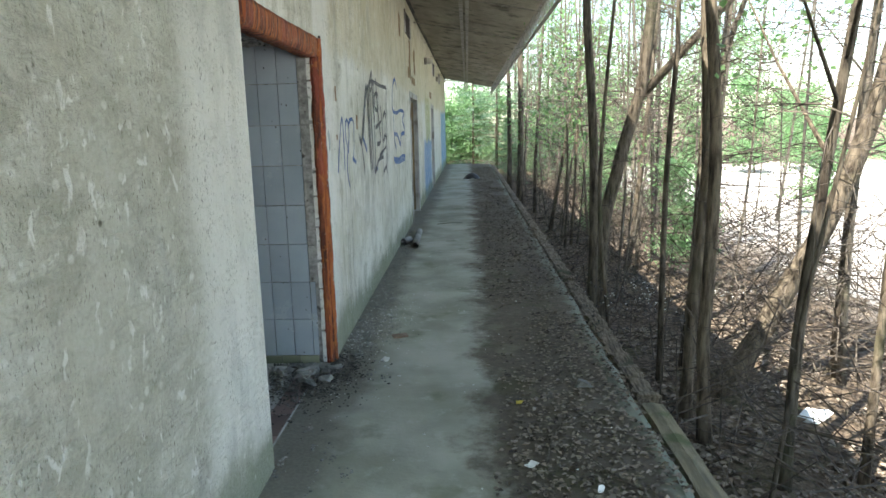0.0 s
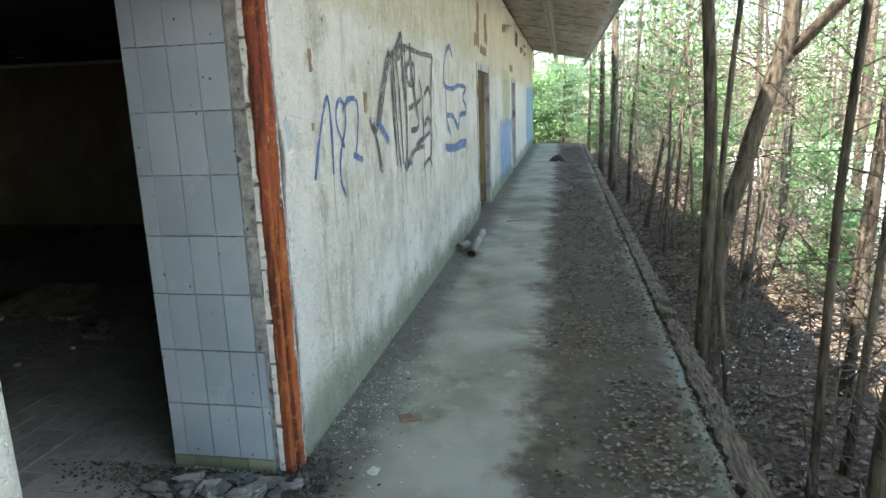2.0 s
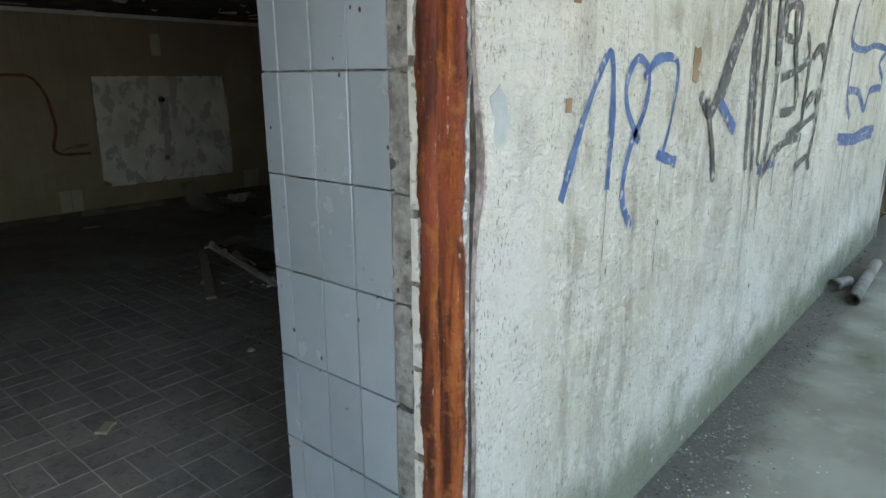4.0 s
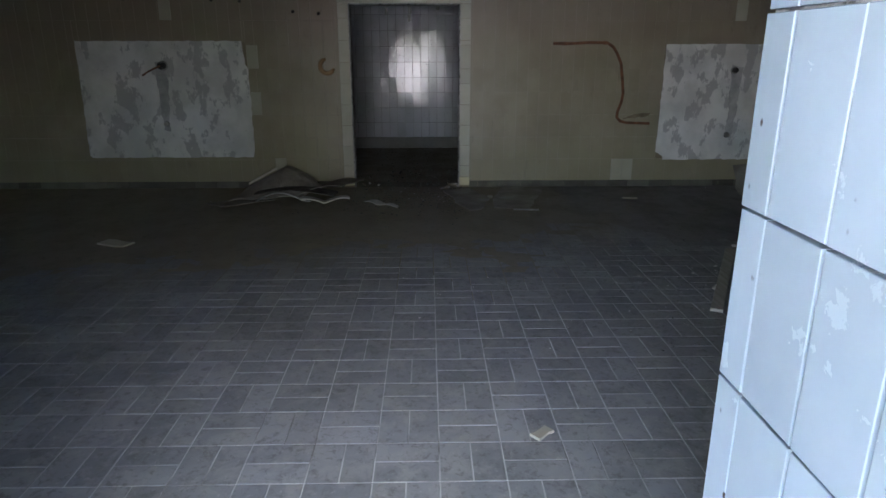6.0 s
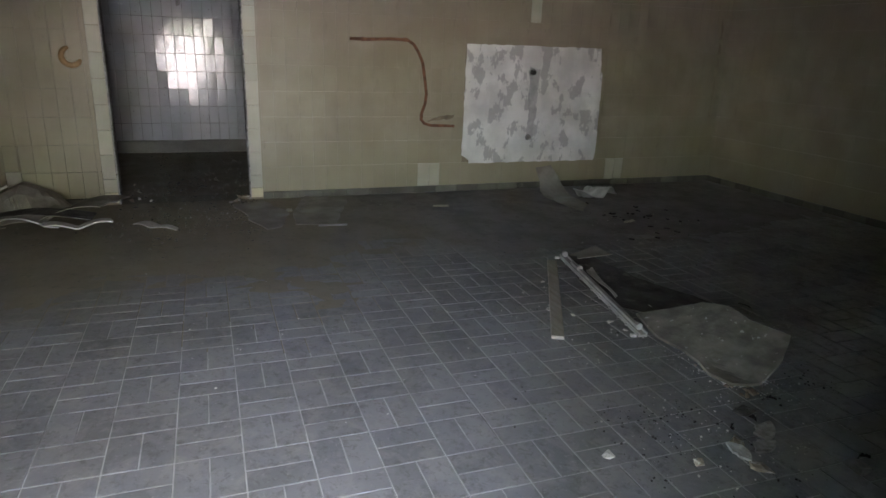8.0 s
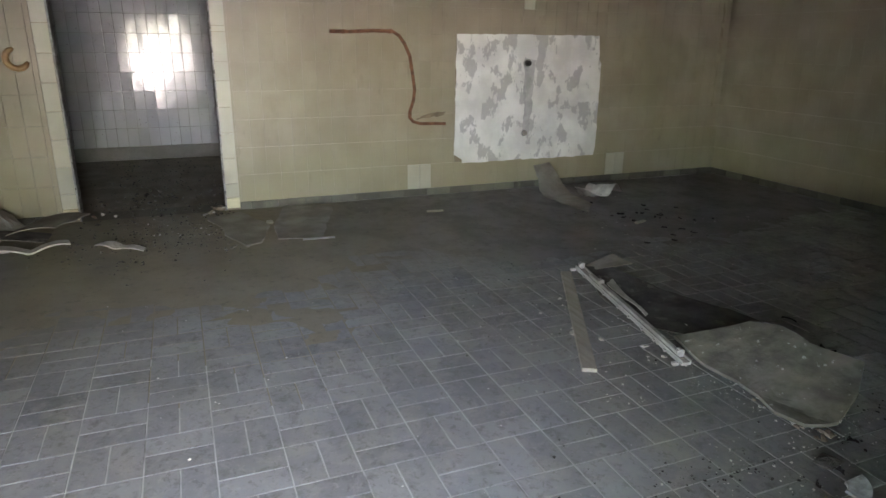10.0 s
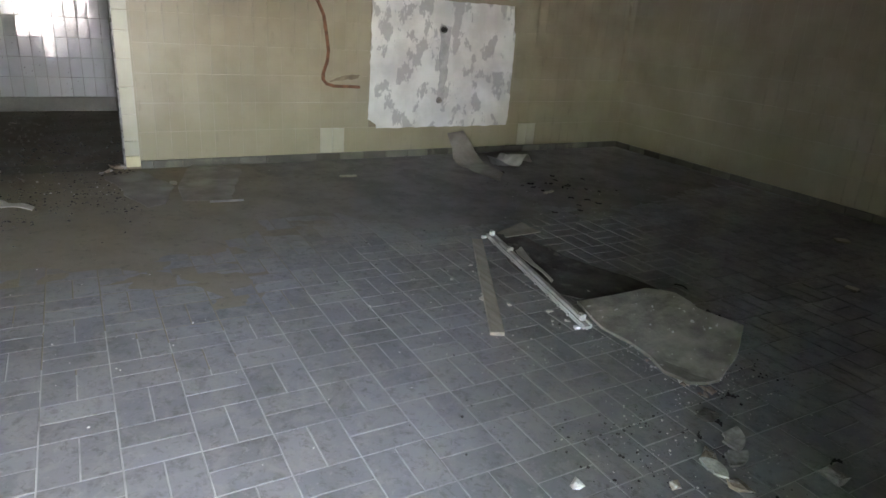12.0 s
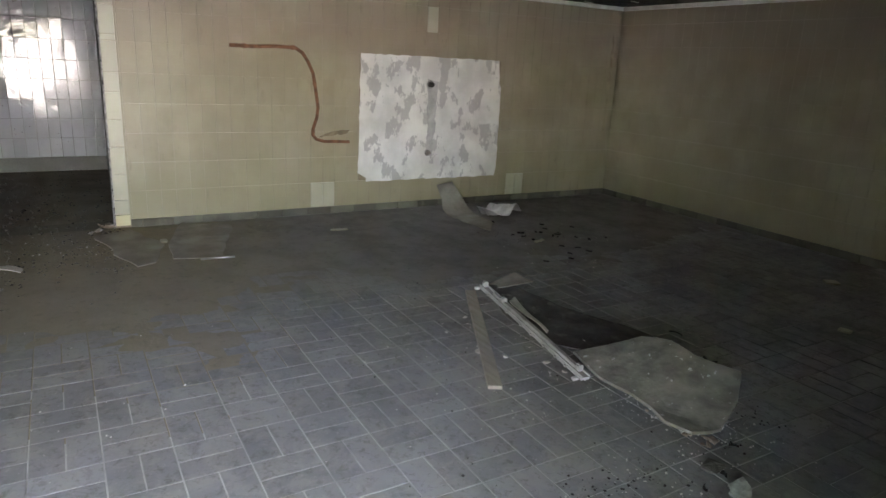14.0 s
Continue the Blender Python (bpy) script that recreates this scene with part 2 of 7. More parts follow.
def glazed(name, a, b, rough, vary, dirt, spec=0.5, specks=True, dust=0.45, bumpy=0.06, mud=None, tilt=0.0, tinted=False):
    n = Nodes(name)
    c = n.mix(n.step(n.noise(2.2, 6), 0.3, 0.7), a, b)
    c = n.mix(vary, c, n.mix(n.chance(), (0.1, 0.1, 0.1), (0.9, 0.9, 0.9)), "OVERLAY")
    k = n.step(n.noise(4.5, 9, 0.65), 0.55, 0.75)
    c = n.mix(n.math("MULTIPLY", k, dust), c, dirt)
    if specks:
        s = n.math("MULTIPLY", n.step(n.cells(26.0, n.stretch(1.0, 1.0, 0.7)), 0.14, 0.07), n.step(n.noise(9.0), 0.50, 0.55))
        c = n.mix(s, c, (0.07, 0.055, 0.05))
    if mud:
        c = n.mix(n.math("MULTIPLY", n.step(n.noise(14.0, 8, 0.7), 0.52, 0.68), 0.5), c, (0.11, 0.105, 0.10))
        c = n.mix(n.math("MULTIPLY", n.step(n.noise(1.1, 8, 0.6), 0.50, 0.70), 0.45), c, (0.10, 0.095, 0.085))
        c = n.mix(n.math("MULTIPLY", n.step(n.noise(8.0, 9, 0.7, None, 0.6), 0.46, 0.62), 0.5), c, (0.34, 0.335, 0.315))
        c = n.mix(n.math("MULTIPLY", n.step(n.noise(26.0, 8, 0.75, None, 0.5), 0.52, 0.64), 0.55), c, (0.105, 0.10, 0.092))
        c = n.mix(n.math("MULTIPLY", n.step(n.noise(45.0, 6, 0.7), 0.58, 0.68), 0.5), c, (0.38, 0.375, 0.36))
        rim = n.math("ADD", n.axis(0), n.math("ADD", n.math("MULTIPLY", n.math("SUBTRACT", n.noise(0.9, 6), 0.5), 3.0), n.math("MULTIPLY", n.axis(1), 0.28)))
        c = n.mix(n.math("MULTIPLY", n.step(rim, -3.9, -5.5), 0.88), c, n.mix(n.step(n.noise(5.0, 8, 0.65), 0.35, 0.70), mud, tuple(0.78 * v for v in mud)))
    if tinted:
        # Yellow-green tint low on the wall, pinkish brown higher up, ragged in between.
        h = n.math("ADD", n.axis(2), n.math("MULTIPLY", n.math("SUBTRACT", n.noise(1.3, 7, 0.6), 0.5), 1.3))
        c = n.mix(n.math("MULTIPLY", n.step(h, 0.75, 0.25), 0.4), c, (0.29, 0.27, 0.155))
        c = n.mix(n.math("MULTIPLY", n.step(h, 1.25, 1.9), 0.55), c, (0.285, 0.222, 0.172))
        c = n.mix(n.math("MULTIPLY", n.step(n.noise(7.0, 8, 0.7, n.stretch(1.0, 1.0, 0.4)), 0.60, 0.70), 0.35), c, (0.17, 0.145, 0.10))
    n.bump(n.noise(9.0, 3), bumpy, 0.01)
    if tilt:
        # each tile is set a little askew
        w = n.t.nodes.new("ShaderNodeTexWhiteNoise")
        w.noise_dimensions = "1D"
        n.put(w.inputs["W"], n.chance())
        v1, v2, v3, v4 = (n.t.nodes.new("ShaderNodeVectorMath") for k in range(4))
        v1.operation, v2.operation, v3.operation, v4.operation = "SUBTRACT", "SCALE", "ADD", "NORMALIZE"
        n.put(v1.inputs[0], w.outputs["Color"])
        v1.inputs[1].default_value = (0.5, 0.5, 0.5)
        n.put(v2.inputs[0], v1.outputs[0])
        v2.inputs["Scale"].default_value = tilt
        n.put(v3.inputs[0], n.t.nodes.new("ShaderNodeNewGeometry").outputs["Normal"])
        n.put(v3.inputs[1], v2.outputs[0])
        n.put(v4.inputs[0], v3.outputs[0])
        for nd in n.t.nodes:
            if nd.type == "BUMP":
                n.put(nd.inputs["Normal"], v4.outputs[0])
    return n.done(c, n.math("ADD", rough, n.math("MULTIPLY", k, 0.25)), 0, spec)


def rust():
    n = Nodes("rusted_steel")
    band = n.noise(30.0, 5, 0.55, n.stretch(1.0, 1.0, 0.05), 0.3)
    c = n.mix(n.step(band, 0.40, 0.60), (0.105, 0.022, 0.010), (0.42, 0.115, 0.028))
    c = n.mix(n.math("MULTIPLY", n.step(n.noise(9.0, 7, 0.6, n.stretch(1, 1, 0.4)), 0.50, 0.60), 0.75), c, (0.30, 0.062, 0.036))
    c = n.mix(n.math("MULTIPLY", n.step(n.noise(60.0, 9, 0.7, n.stretch(1.0, 1.0, 0.14)), 0.50, 0.64), 0.6), c, (0.050, 0.013, 0.008))
    c = n.mix(n.math("MULTIPLY", n.step(n.noise(17.0, 8, 0.65), 0.56, 0.64), 0.6), c, (0.47, 0.17, 0.045))
    c = n.mix(n.step(n.noise(120.0, 6, 0.7, n.stretch(1, 1, 0.10)), 0.65, 0.68), c, (0.62, 0.52, 0.46))
    n.bump(n.math("ADD", n.noise(90.0, 9, 0.7), n.math("MULTIPLY", n.noise(34.0, 6, 0.6, n.stretch(1, 1, 0.16)), 1.5)), 1.0, 0.012)
    return n.done(c, n.math("ADD", 0.35, n.math("MULTIPLY", n.noise(40.0), 0.45)), 0.0, 0.5)


def wall_white():
    """White paint on bared render, flaked to grey."""
    n = Nodes("flaked_white_paint")
    c = n.mix(n.step(n.noise(3.0, 8), 0.35, 0.65), (0.62, 0.62, 0.60), (0.80, 0.80, 0.78))
    flakes = n.step(n.noise(5.2, 9, 0.66, n.stretch(1.0, 1.0, 0.62)), 0.53, 0.55)
    c = n.mix(n.math("MULTIPLY", flakes, 0.65), c, (0.36, 0.36, 0.365))
    n.bump(n.math("SUBTRACT", n.noise(30.0, 6), flakes), 0.4, 0.006)
    return n.done(c, 0.8, 0, 0.3)


def bark(name="bark", dark=(0.034, 0.027, 0.021), pale=(0.19, 0.165, 0.128)):
    n = Nodes(name)
    v = n.stretch(1.0, 1.0, 0.18)
    c = n.mix(n.step(n.noise(28.0, 8, 0.65, v), 0.3, 0.7), dark, pale)
    c = n.mix(n.math("MULTIPLY", n.step(n.noise(2.2, 6), 0.55, 0.7), 0.5), c, (0.09, 0.10, 0.055))
    c = n.mix(0.5, c, n.mix(n.chance(), (0.3, 0.3, 0.3), (0.75, 0.70, 0.66)), "OVERLAY")
    n.bump(n.noise(60.0, 8, 0.7, v), 0.9, 0.02)
    return n.done(c, 0.92, 0, 0.2)


def leaf(name, a, b):
    n = Nodes(name)
    c = n.mix(n.chance(), a, b)
    n.done(c, 0.5, 0, 0.4)
    tr = n.t.nodes.new("ShaderNodeBsdfTranslucent")
    n.put(tr.inputs[0], n.mix(0.5, c, (0.25, 0.42, 0.18)))
    mx = n.t.nodes.new("ShaderNodeMixShader")
    mx.inputs[0].default_value = 0.5
    n.t.links.new(n.b.outputs[0], mx.inputs[1])
    n.t.links.new(tr.outputs[0], mx.inputs[2])
    n.t.links.new(mx.outputs[0], n.t.nodes["Material Output"].inputs[0])
    return n.m


def forest_floor():
    n = Nodes("forest_floor")
    x, y = n.axis(0), n.axis(1)
    litter = n.mix(n.step(n.noise(22.0, 8, 0.65), 0.3, 0.7), (0.040, 0.031, 0.023), (0.20, 0.155, 0.115))
    litter = n.mix(n.math("MULTIPLY", n.step(n.noise(0.9, 6), 0.55, 0.7), 0.4), litter, (0.06, 0.075, 0.03))
    sand = n.mix(n.step(n.noise(1.4, 8), 0.35, 0.7), (0.50, 0.49, 0.46), (0.62, 0.61, 0.58))
    sand = n.mix(n.step(n.noise(5.0, 8), 0.60, 0.68), sand, (0.16, 0.13, 0.10))
    rim = n.math("ADD", x, n.math("MULTIPLY", n.math("SUBTRACT", n.noise(0.7, 6), 0.5), 2.4))
    open_ = n.math("MULTIPLY", n.step(rim, 3.6, 5.2), n.step(n.math("ADD", y, n.noise(0.4)), 34.0, 28.0))
    c = n.mix(open_, litter, sand)
    n.bump(n.noise(18.0, 8, 0.7), 0.9, 0.04)
    return n.done(c, 0.95, 0, 0.15)


M_PLASTER, M_SLAB, M_RUST, M_WHITE, M_BARK, M_SOIL = facade_plaster(), slab_concrete(), rust(), wall_white(), bark(), forest_floor()
# Sapling bark, brightened in its colour to lift the dim background stems.
M_PALEBARK = bark("bright_bark", (0.065, 0.060, 0.050), (0.22, 0.20, 0.168))
M_JAMB = glazed("pale_blue_glaze", (0.295, 0.35, 0.40), (0.36, 0.415, 0.47), 0.22, 0.10, (0.25, 0.28, 0.285), dust=0.35)
M_CREAM = glazed("cream_glaze", (0.275, 0.240, 0.165), (0.335, 0.297, 0.213), 0.36, 0.04, (0.27, 0.24, 0.175), dust=0.5, specks=False, tinted=True)
M_CLEAN = glazed("clean_cream_glaze", (0.38, 0.36, 0.275), (0.46, 0.44, 0.35), 0.30, 0.10, (0.45, 0.42, 0.34), dust=0.35, specks=False)
M_FOOT = glazed("yellowish_foot_glaze", (0.55, 0.50, 0.30), (0.64, 0.60, 0.40), 0.4, 0.1, (0.45, 0.42, 0.3), dust=0.4, specks=False)
M_RECESS = glazed("white_glaze", (0.44, 0.45, 0.48), (0.52, 0.53, 0.56), 0.045, 0.10, (0.40, 0.40, 0.40), dust=0.3, bumpy=0.25, spec=0.4, tilt=0.022)
M_FLOOR = glazed("grey_floor_tile", (0.205, 0.212, 0.215), (0.29, 0.297, 0.30), 0.62, 0.22, (0.34, 0.335, 0.33), dust=0.6, specks=False, bumpy=0.2, mud=(0.225, 0.200, 0.150))
M_MOSS = glazed("mossy_base_tile", (0.16, 0.18, 0.11), (0.27, 0.28, 0.19), 0.5, 0.3, (0.34, 0.33, 0.28), dust=0.5, specks=False)
M_SKIRT = glazed("dark_skirting_glaze", (0.085, 0.082, 0.062), (0.15, 0.145, 0.115), 0.75, 0.5, (0.20, 0.20, 0.14), dust=0.8, specks=False)
def floor_grout():
    """Pale joints that vanish under the dust towards the back wall."""
    n = Nodes("grout")
    c = n.mix(n.step(n.noise(8.0), 0.3, 0.7), (0.38, 0.38, 0.37), (0.52, 0.52, 0.505))
    c = n.mix(n.step(n.noise(2.2, 8), 0.50, 0.68), c, (0.15, 0.145, 0.135))
    rim = n.math("ADD", n.axis(0), n.math("ADD", n.math("MULTIPLY", n.math("SUBTRACT", n.noise(0.9, 6), 0.5), 3.0), n.math("MULTIPLY", n.axis(1), 0.28)))
    c = n.mix(n.math("MULTIPLY", n.step(rim, -3.6, -5.0), 0.95), c, (0.18, 0.16, 0.12))
    n.bump(n.noise(60.0), 0.4, 0.005)
    return n.done(c, 0.95)


M_GROUT = floor_grout()
M_WALLGROUT = simple("wall_grout", (0.27, 0.27, 0.265), (0.40, 0.40, 0.39), 8, 0.95, bump=0.4, dirt=(0.13, 0.125, 0.115), dirt_scale=2.2, dirt_lo=0.46, dirt_hi=0.66)
M_CREAMGROUT = simple("dirty_cream_joint", (0.20, 0.17, 0.12), (0.27, 0.235, 0.165), 8, 0.9)
M_MORTAR = simple("grey_mortar", (0.17, 0.17, 0.165), (0.36, 0.36, 0.35), 26, 0.95, fine=90, bump=0.9, depth=0.012, dirt=(0.09, 0.085, 0.08), dirt_scale=22, dirt_lo=0.60, dirt_hi=0.66)
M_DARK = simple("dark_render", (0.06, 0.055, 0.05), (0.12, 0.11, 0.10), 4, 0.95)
# Very dark grey-brown for both ceilings, with paler blotches.
M_CEIL = simple("dark_ceiling", (0.030, 0.026, 0.022), (0.075, 0.066, 0.056), 3, 0.9, bump=0.8, depth=0.02, dirt=(0.12, 0.11, 0.10), dirt_lo=0.6, dirt_hi=0.72)
M_FOIL = simple("torn_foil", (0.45, 0.45, 0.45), (0.75, 0.75, 0.75), 8, 0.35, 0.85, bump=0.8)
M_SHEET = simple("canopy_sheet", (0.24, 0.22, 0.18), (0.36, 0.33, 0.28), 2.5, 0.9, stretch=(1, 0.3, 1), dirt=(0.13, 0.12, 0.10))
M_STEEL = simple("weathered_steel", (0.22, 0.20, 0.18), (0.38, 0.36, 0.33), 9, 0.6, 0.3)
M_WOOD = simple("weathered_plank", (0.13, 0.11, 0.075), (0.27, 0.23, 0.15), 5, 0.9, stretch=(6, 0.7, 6), bump=0.8, depth=0.01, dirt=(0.10, 0.115, 0.05), dirt_lo=0.52, dirt_hi=0.62)
M_ROOF = simple("roofing_felt", (0.05, 0.05, 0.05), (0.09, 0.09, 0.09), 3, 0.95)
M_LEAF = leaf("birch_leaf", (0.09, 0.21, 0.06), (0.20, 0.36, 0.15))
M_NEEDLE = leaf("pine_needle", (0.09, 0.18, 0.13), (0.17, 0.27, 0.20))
# Paler copy of the leaf green, with sunlight put into its colour.
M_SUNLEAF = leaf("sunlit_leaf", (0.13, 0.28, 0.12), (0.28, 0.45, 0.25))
M_TWIG = simple("dead_twig", (0.032, 0.027, 0.022), (0.13, 0.108, 0.088), 12, 0.95)


# ---- mesh helpers ----
def link(name, bm, material, smooth=False):
    me = bpy.data.meshes.new(name)
    bm.normal_update()
    bm.to_mesh(me)
    bm.free()
    me.materials.append(material)
    if smooth:
        for p in me.polygons:
            p.use_smooth = True
    return new(name, me)


def part(name, bm, material, parent, label="", smooth=False):
    ob = link(name, bm, material, smooth)
    ob.parent = parent
    return tagged(ob, label) if label else ob


def thing(name, x, y, z, label, category, group="", kind=""):
    ob = new(name)
    ob.empty_display_size = 0.05
    ob.location = (x, y, z)
    bpy.context.view_layer.update()
    return tagged(ob, label, category, group, kind)


def box(bm, x0, x1, y0, y1, z0, z1, m=None):
    vs = [bm.verts.new(v) for v in ((x0, y0, z0), (x1, y0, z0), (x1, y1, z0), (x0, y1, z0), (x0, y0, z1), (x1, y0, z1), (x1, y1, z1), (x0, y1, z1))]
    for f in ((3, 2, 1, 0), (4, 5, 6, 7), (0, 1, 5, 4), (1, 2, 6, 5), (2, 3, 7, 6), (3, 0, 4, 7)):
        bm.faces.new([vs[i] for i in f])
    if m is not None:
        bmesh.ops.transform(bm, matrix=m, verts=vs)
    return vs


def block(x0, x1, y0, y1, z0, z1, bevel=0.0, m=None, seg=2):
    bm = bmesh.new()
    box(bm, x0, x1, y0, y1, z0, z1, m)
    if bevel:
        bmesh.ops.bevel(bm, geom=bm.edges[:], offset=bevel, segments=seg, affect="EDGES", profile=0.5)
    return bm


def tube(bm, pts, radii, seg=6, cap=True):
    """A round rod along the points."""
    pts = [Vector(p) for p in pts]
    rings = []
    side = None
    for i, p in enumerate(pts):
        d = (pts[min(i + 1, len(pts) - 1)] - pts[max(i - 1, 0)]).normalized()
        if side is None:
            side = d.orthogonal().normalized()
        side = (side - d * side.dot(d)).normalized()
        up = d.cross(side)
        r = radii[i] if isinstance(radii, (list, tuple)) else radii
        rings.append([bm.verts.new(p + (side * math.cos(a) + up * math.sin(a)) * r) for a in (2 * math.pi * k / seg for k in range(seg))])
    for a, b in zip(rings, rings[1:]):
        for k in range(seg):
            bm.faces.new((a[k], a[(k + 1) % seg], b[(k + 1) % seg], b[k]))
    if cap:
        bm.faces.new(rings[0][::-1])
        bm.faces.new(rings[-1])


def plate(outline, thick, nx=0, bump=None):
    """A flat sheet with the given outline (x, y), lying on z = 0; bump(x, y) lifts it."""
    bm = bmesh.new()
    vs = [bm.verts.new((x, y, 0)) for x, y in outline]
    f = bm.faces.new(vs)
    if f.normal.z < 0:
        f.normal_flip()
    if nx:
        bmesh.ops.triangulate(bm, faces=bm.faces[:])
        bmesh.ops.subdivide_edges(bm, edges=bm.edges[:], cuts=nx, use_grid_fill=True)
    if bump:
        for v in bm.verts:
            v.co.z = bump(v.co.x, v.co.y)
    bm.normal_update()
    ret = bmesh.ops.extrude_face_region(bm, geom=bm.faces[:])
    for v in [e for e in ret["geom"] if isinstance(e, bmesh.types.BMVert)]:
        v.co.z += thick
    bmesh.ops.recalc_face_normals(bm, faces=bm.faces[:])
    return bm


def rag(outline, amount, step, seed):
    """The outline with its edges broken up."""
    rng = random.Random(seed)
    out = []
    for (x0, y0), (x1, y1) in zip(outline, outline[1:] + outline[:1]):
        n = max(1, int(math.hypot(x1 - x0, y1 - y0) / step))
        for i in range(n):
            t = i / n
            k = 0 if i == 0 else amount
            out.append((x0 + (x1 - x0) * t + rng.uniform(-k, k), y0 + (y1 - y0) * t + rng.uniform(-k, k)))
    return out


def stone(bm, x, y, z, size, rng, flat=0.6):
    b = bmesh.ops.create_icosphere(bm, subdivisions=1, radius=1.0)
    s = [size * rng.uniform(0.6, 1.1), size * rng.uniform(0.5, 1.0), size * flat * rng.uniform(0.5, 1.0)]
    turn = Euler((rng.uniform(-0.3, 0.3), rng.uniform(-0.3, 0.3), rng.uniform(0, 6.3))).to_matrix()
    for v in b["verts"]:
        v.co *= rng.uniform(0.72, 1.12)
        v.co = turn @ Vector((v.co.x * s[0], v.co.y * s[1], v.co.z * s[2])) + Vector((x, y, z + s[2] * 0.55))


# ---- the house: floor, walls, ceiling ----
XF, XI, XB, XR = -0.95, -1.50, -7.926, -11.10   # facade, its inner face, back wall, far wall of the inner room
DY0, DY1, DZ = 2.83, 4.19, 2.02                  # the entrance
ZF, ZC = 0.014, 2.24                              # room floor and ceiling
RY0, RY1 = -1.6, 9.58                            # side walls of the room
BY0, BY1, BZ = 2.86, 4.035, 1.96                 # opening in the back wall
PU, PV = 0.1215, 0.2435                          # wall tile pitch

# outer wall, with its openings
bm = bmesh.new()
D2, D3 = (10.45, 11.95, 2.05), (16.45, 17.55, 2.05)
YW0, YW1, ZW = -4.0, 27.0, 3.36
box(bm, XI, XF, YW0, DY0, -0.5, ZW)
box(bm, XI, XF, DY0, DY1, DZ, ZW)
box(bm, XI, XF, DY1, D2[0], -0.5, ZW)
box(bm, XI, XF, D2[0], D2[1], D2[2], ZW)
box(bm, XI, XF, D2[1], D3[0], -0.5, ZW)
box(bm, XI, XF, D3[0], D3[1], D3[2], ZW)
box(bm, XI, XF, D3[1], YW1, -0.5, ZW)
corner = [e for e in bm.edges if all(abs(v.co.x - XF) < 1e-4 and (abs(v.co.y - DY0) < 1e-4) and v.co.z < DZ + 0.1 or (abs(v.co.x - XF) < 1e-4 and abs(v.co.y - DY0) < 1e-4) for v in e.verts)]
bmesh.ops.bevel(bm, geom=corner, offset=0.045, segments=4, affect="EDGES", profile=0.5)
wall_front = tagged(link("wall_front", bm, M_PLASTER), "stained pale plaster outer wall with algae and graffiti", "wall", kind="structure")

# back wall of the room, with the opening to the inner room
bm = bmesh.new()
XBB = XB - 0.15
box(bm, XBB, XB, RY0, BY0, -0.1, ZC + 0.1)
box(bm, XBB, XB, BY1, RY1 + 0.15, -0.1, ZC + 0.1)
box(bm, XBB, XB, BY0, BY1, BZ, ZC + 0.1)
wall_back = tagged(link("wall_back", bm, M_CREAMGROUT), "cream tiled back wall of the abandoned room", "wall", kind="structure")
wall_right = tagged(link("wall_right", block(XB + 0.002, XI - 0.002, RY1, RY1 + 0.15, -0.1, ZC + 0.1), M_CREAMGROUT), "dirty cream tiled side wall", "wall", kind="structure")
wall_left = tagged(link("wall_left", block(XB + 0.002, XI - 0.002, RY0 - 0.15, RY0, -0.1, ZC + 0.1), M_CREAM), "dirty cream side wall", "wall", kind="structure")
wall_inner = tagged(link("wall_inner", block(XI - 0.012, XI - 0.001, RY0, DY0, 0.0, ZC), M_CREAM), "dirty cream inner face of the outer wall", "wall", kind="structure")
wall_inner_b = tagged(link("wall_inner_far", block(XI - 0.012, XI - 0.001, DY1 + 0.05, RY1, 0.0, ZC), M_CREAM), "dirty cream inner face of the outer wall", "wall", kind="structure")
ceiling = tagged(link("ceiling", block(XB - 0.002, XI, RY0, RY1, ZC, ZC + 0.1), M_CEIL), "dark brown ceiling with torn lining", "ceiling", kind="structure")
floor = tagged(link("floor", block(XB - 0.3, -1.012, RY0, RY1, -0.2, ZF - 0.0030), M_GROUT), "grey basket-weave tiled floor under dust", "floor", kind="structure")
# inner room
IY0, IY1 = 1.6, 5.4
wall_far = tagged(link("wall_far", block(XR - 0.15, XR, IY0, IY1, -0.1, ZC + 0.1), M_WALLGROUT), "white glazed tile wall of the inner room", "wall", kind="structure")
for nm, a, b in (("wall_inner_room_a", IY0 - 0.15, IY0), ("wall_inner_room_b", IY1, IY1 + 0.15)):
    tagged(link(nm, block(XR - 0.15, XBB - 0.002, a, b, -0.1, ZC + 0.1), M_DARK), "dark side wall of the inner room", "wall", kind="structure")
tagged(link("floor_inner", block(XR, XB - 0.302, IY0, IY1, -0.2, ZF - 0.006), simple("brown_dust_floor", (0.19, 0.165, 0.12), (0.29, 0.26, 0.20), 3, 0.9)), "dark dirty floor of the inner room", "floor", kind="structure")
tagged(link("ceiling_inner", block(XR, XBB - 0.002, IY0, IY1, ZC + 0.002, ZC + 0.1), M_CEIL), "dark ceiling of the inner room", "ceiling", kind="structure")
# Unseen roof slab, added to keep sun and sky out of the rooms.
tagged(link("roof", block(-13.0, XF + 0.05, YW0 - 0.2, YW1 + 0.1, ZW + 0.01, ZW + 0.25), M_ROOF), "unseen felted roof added to block light over the house", "roof", kind="structure")
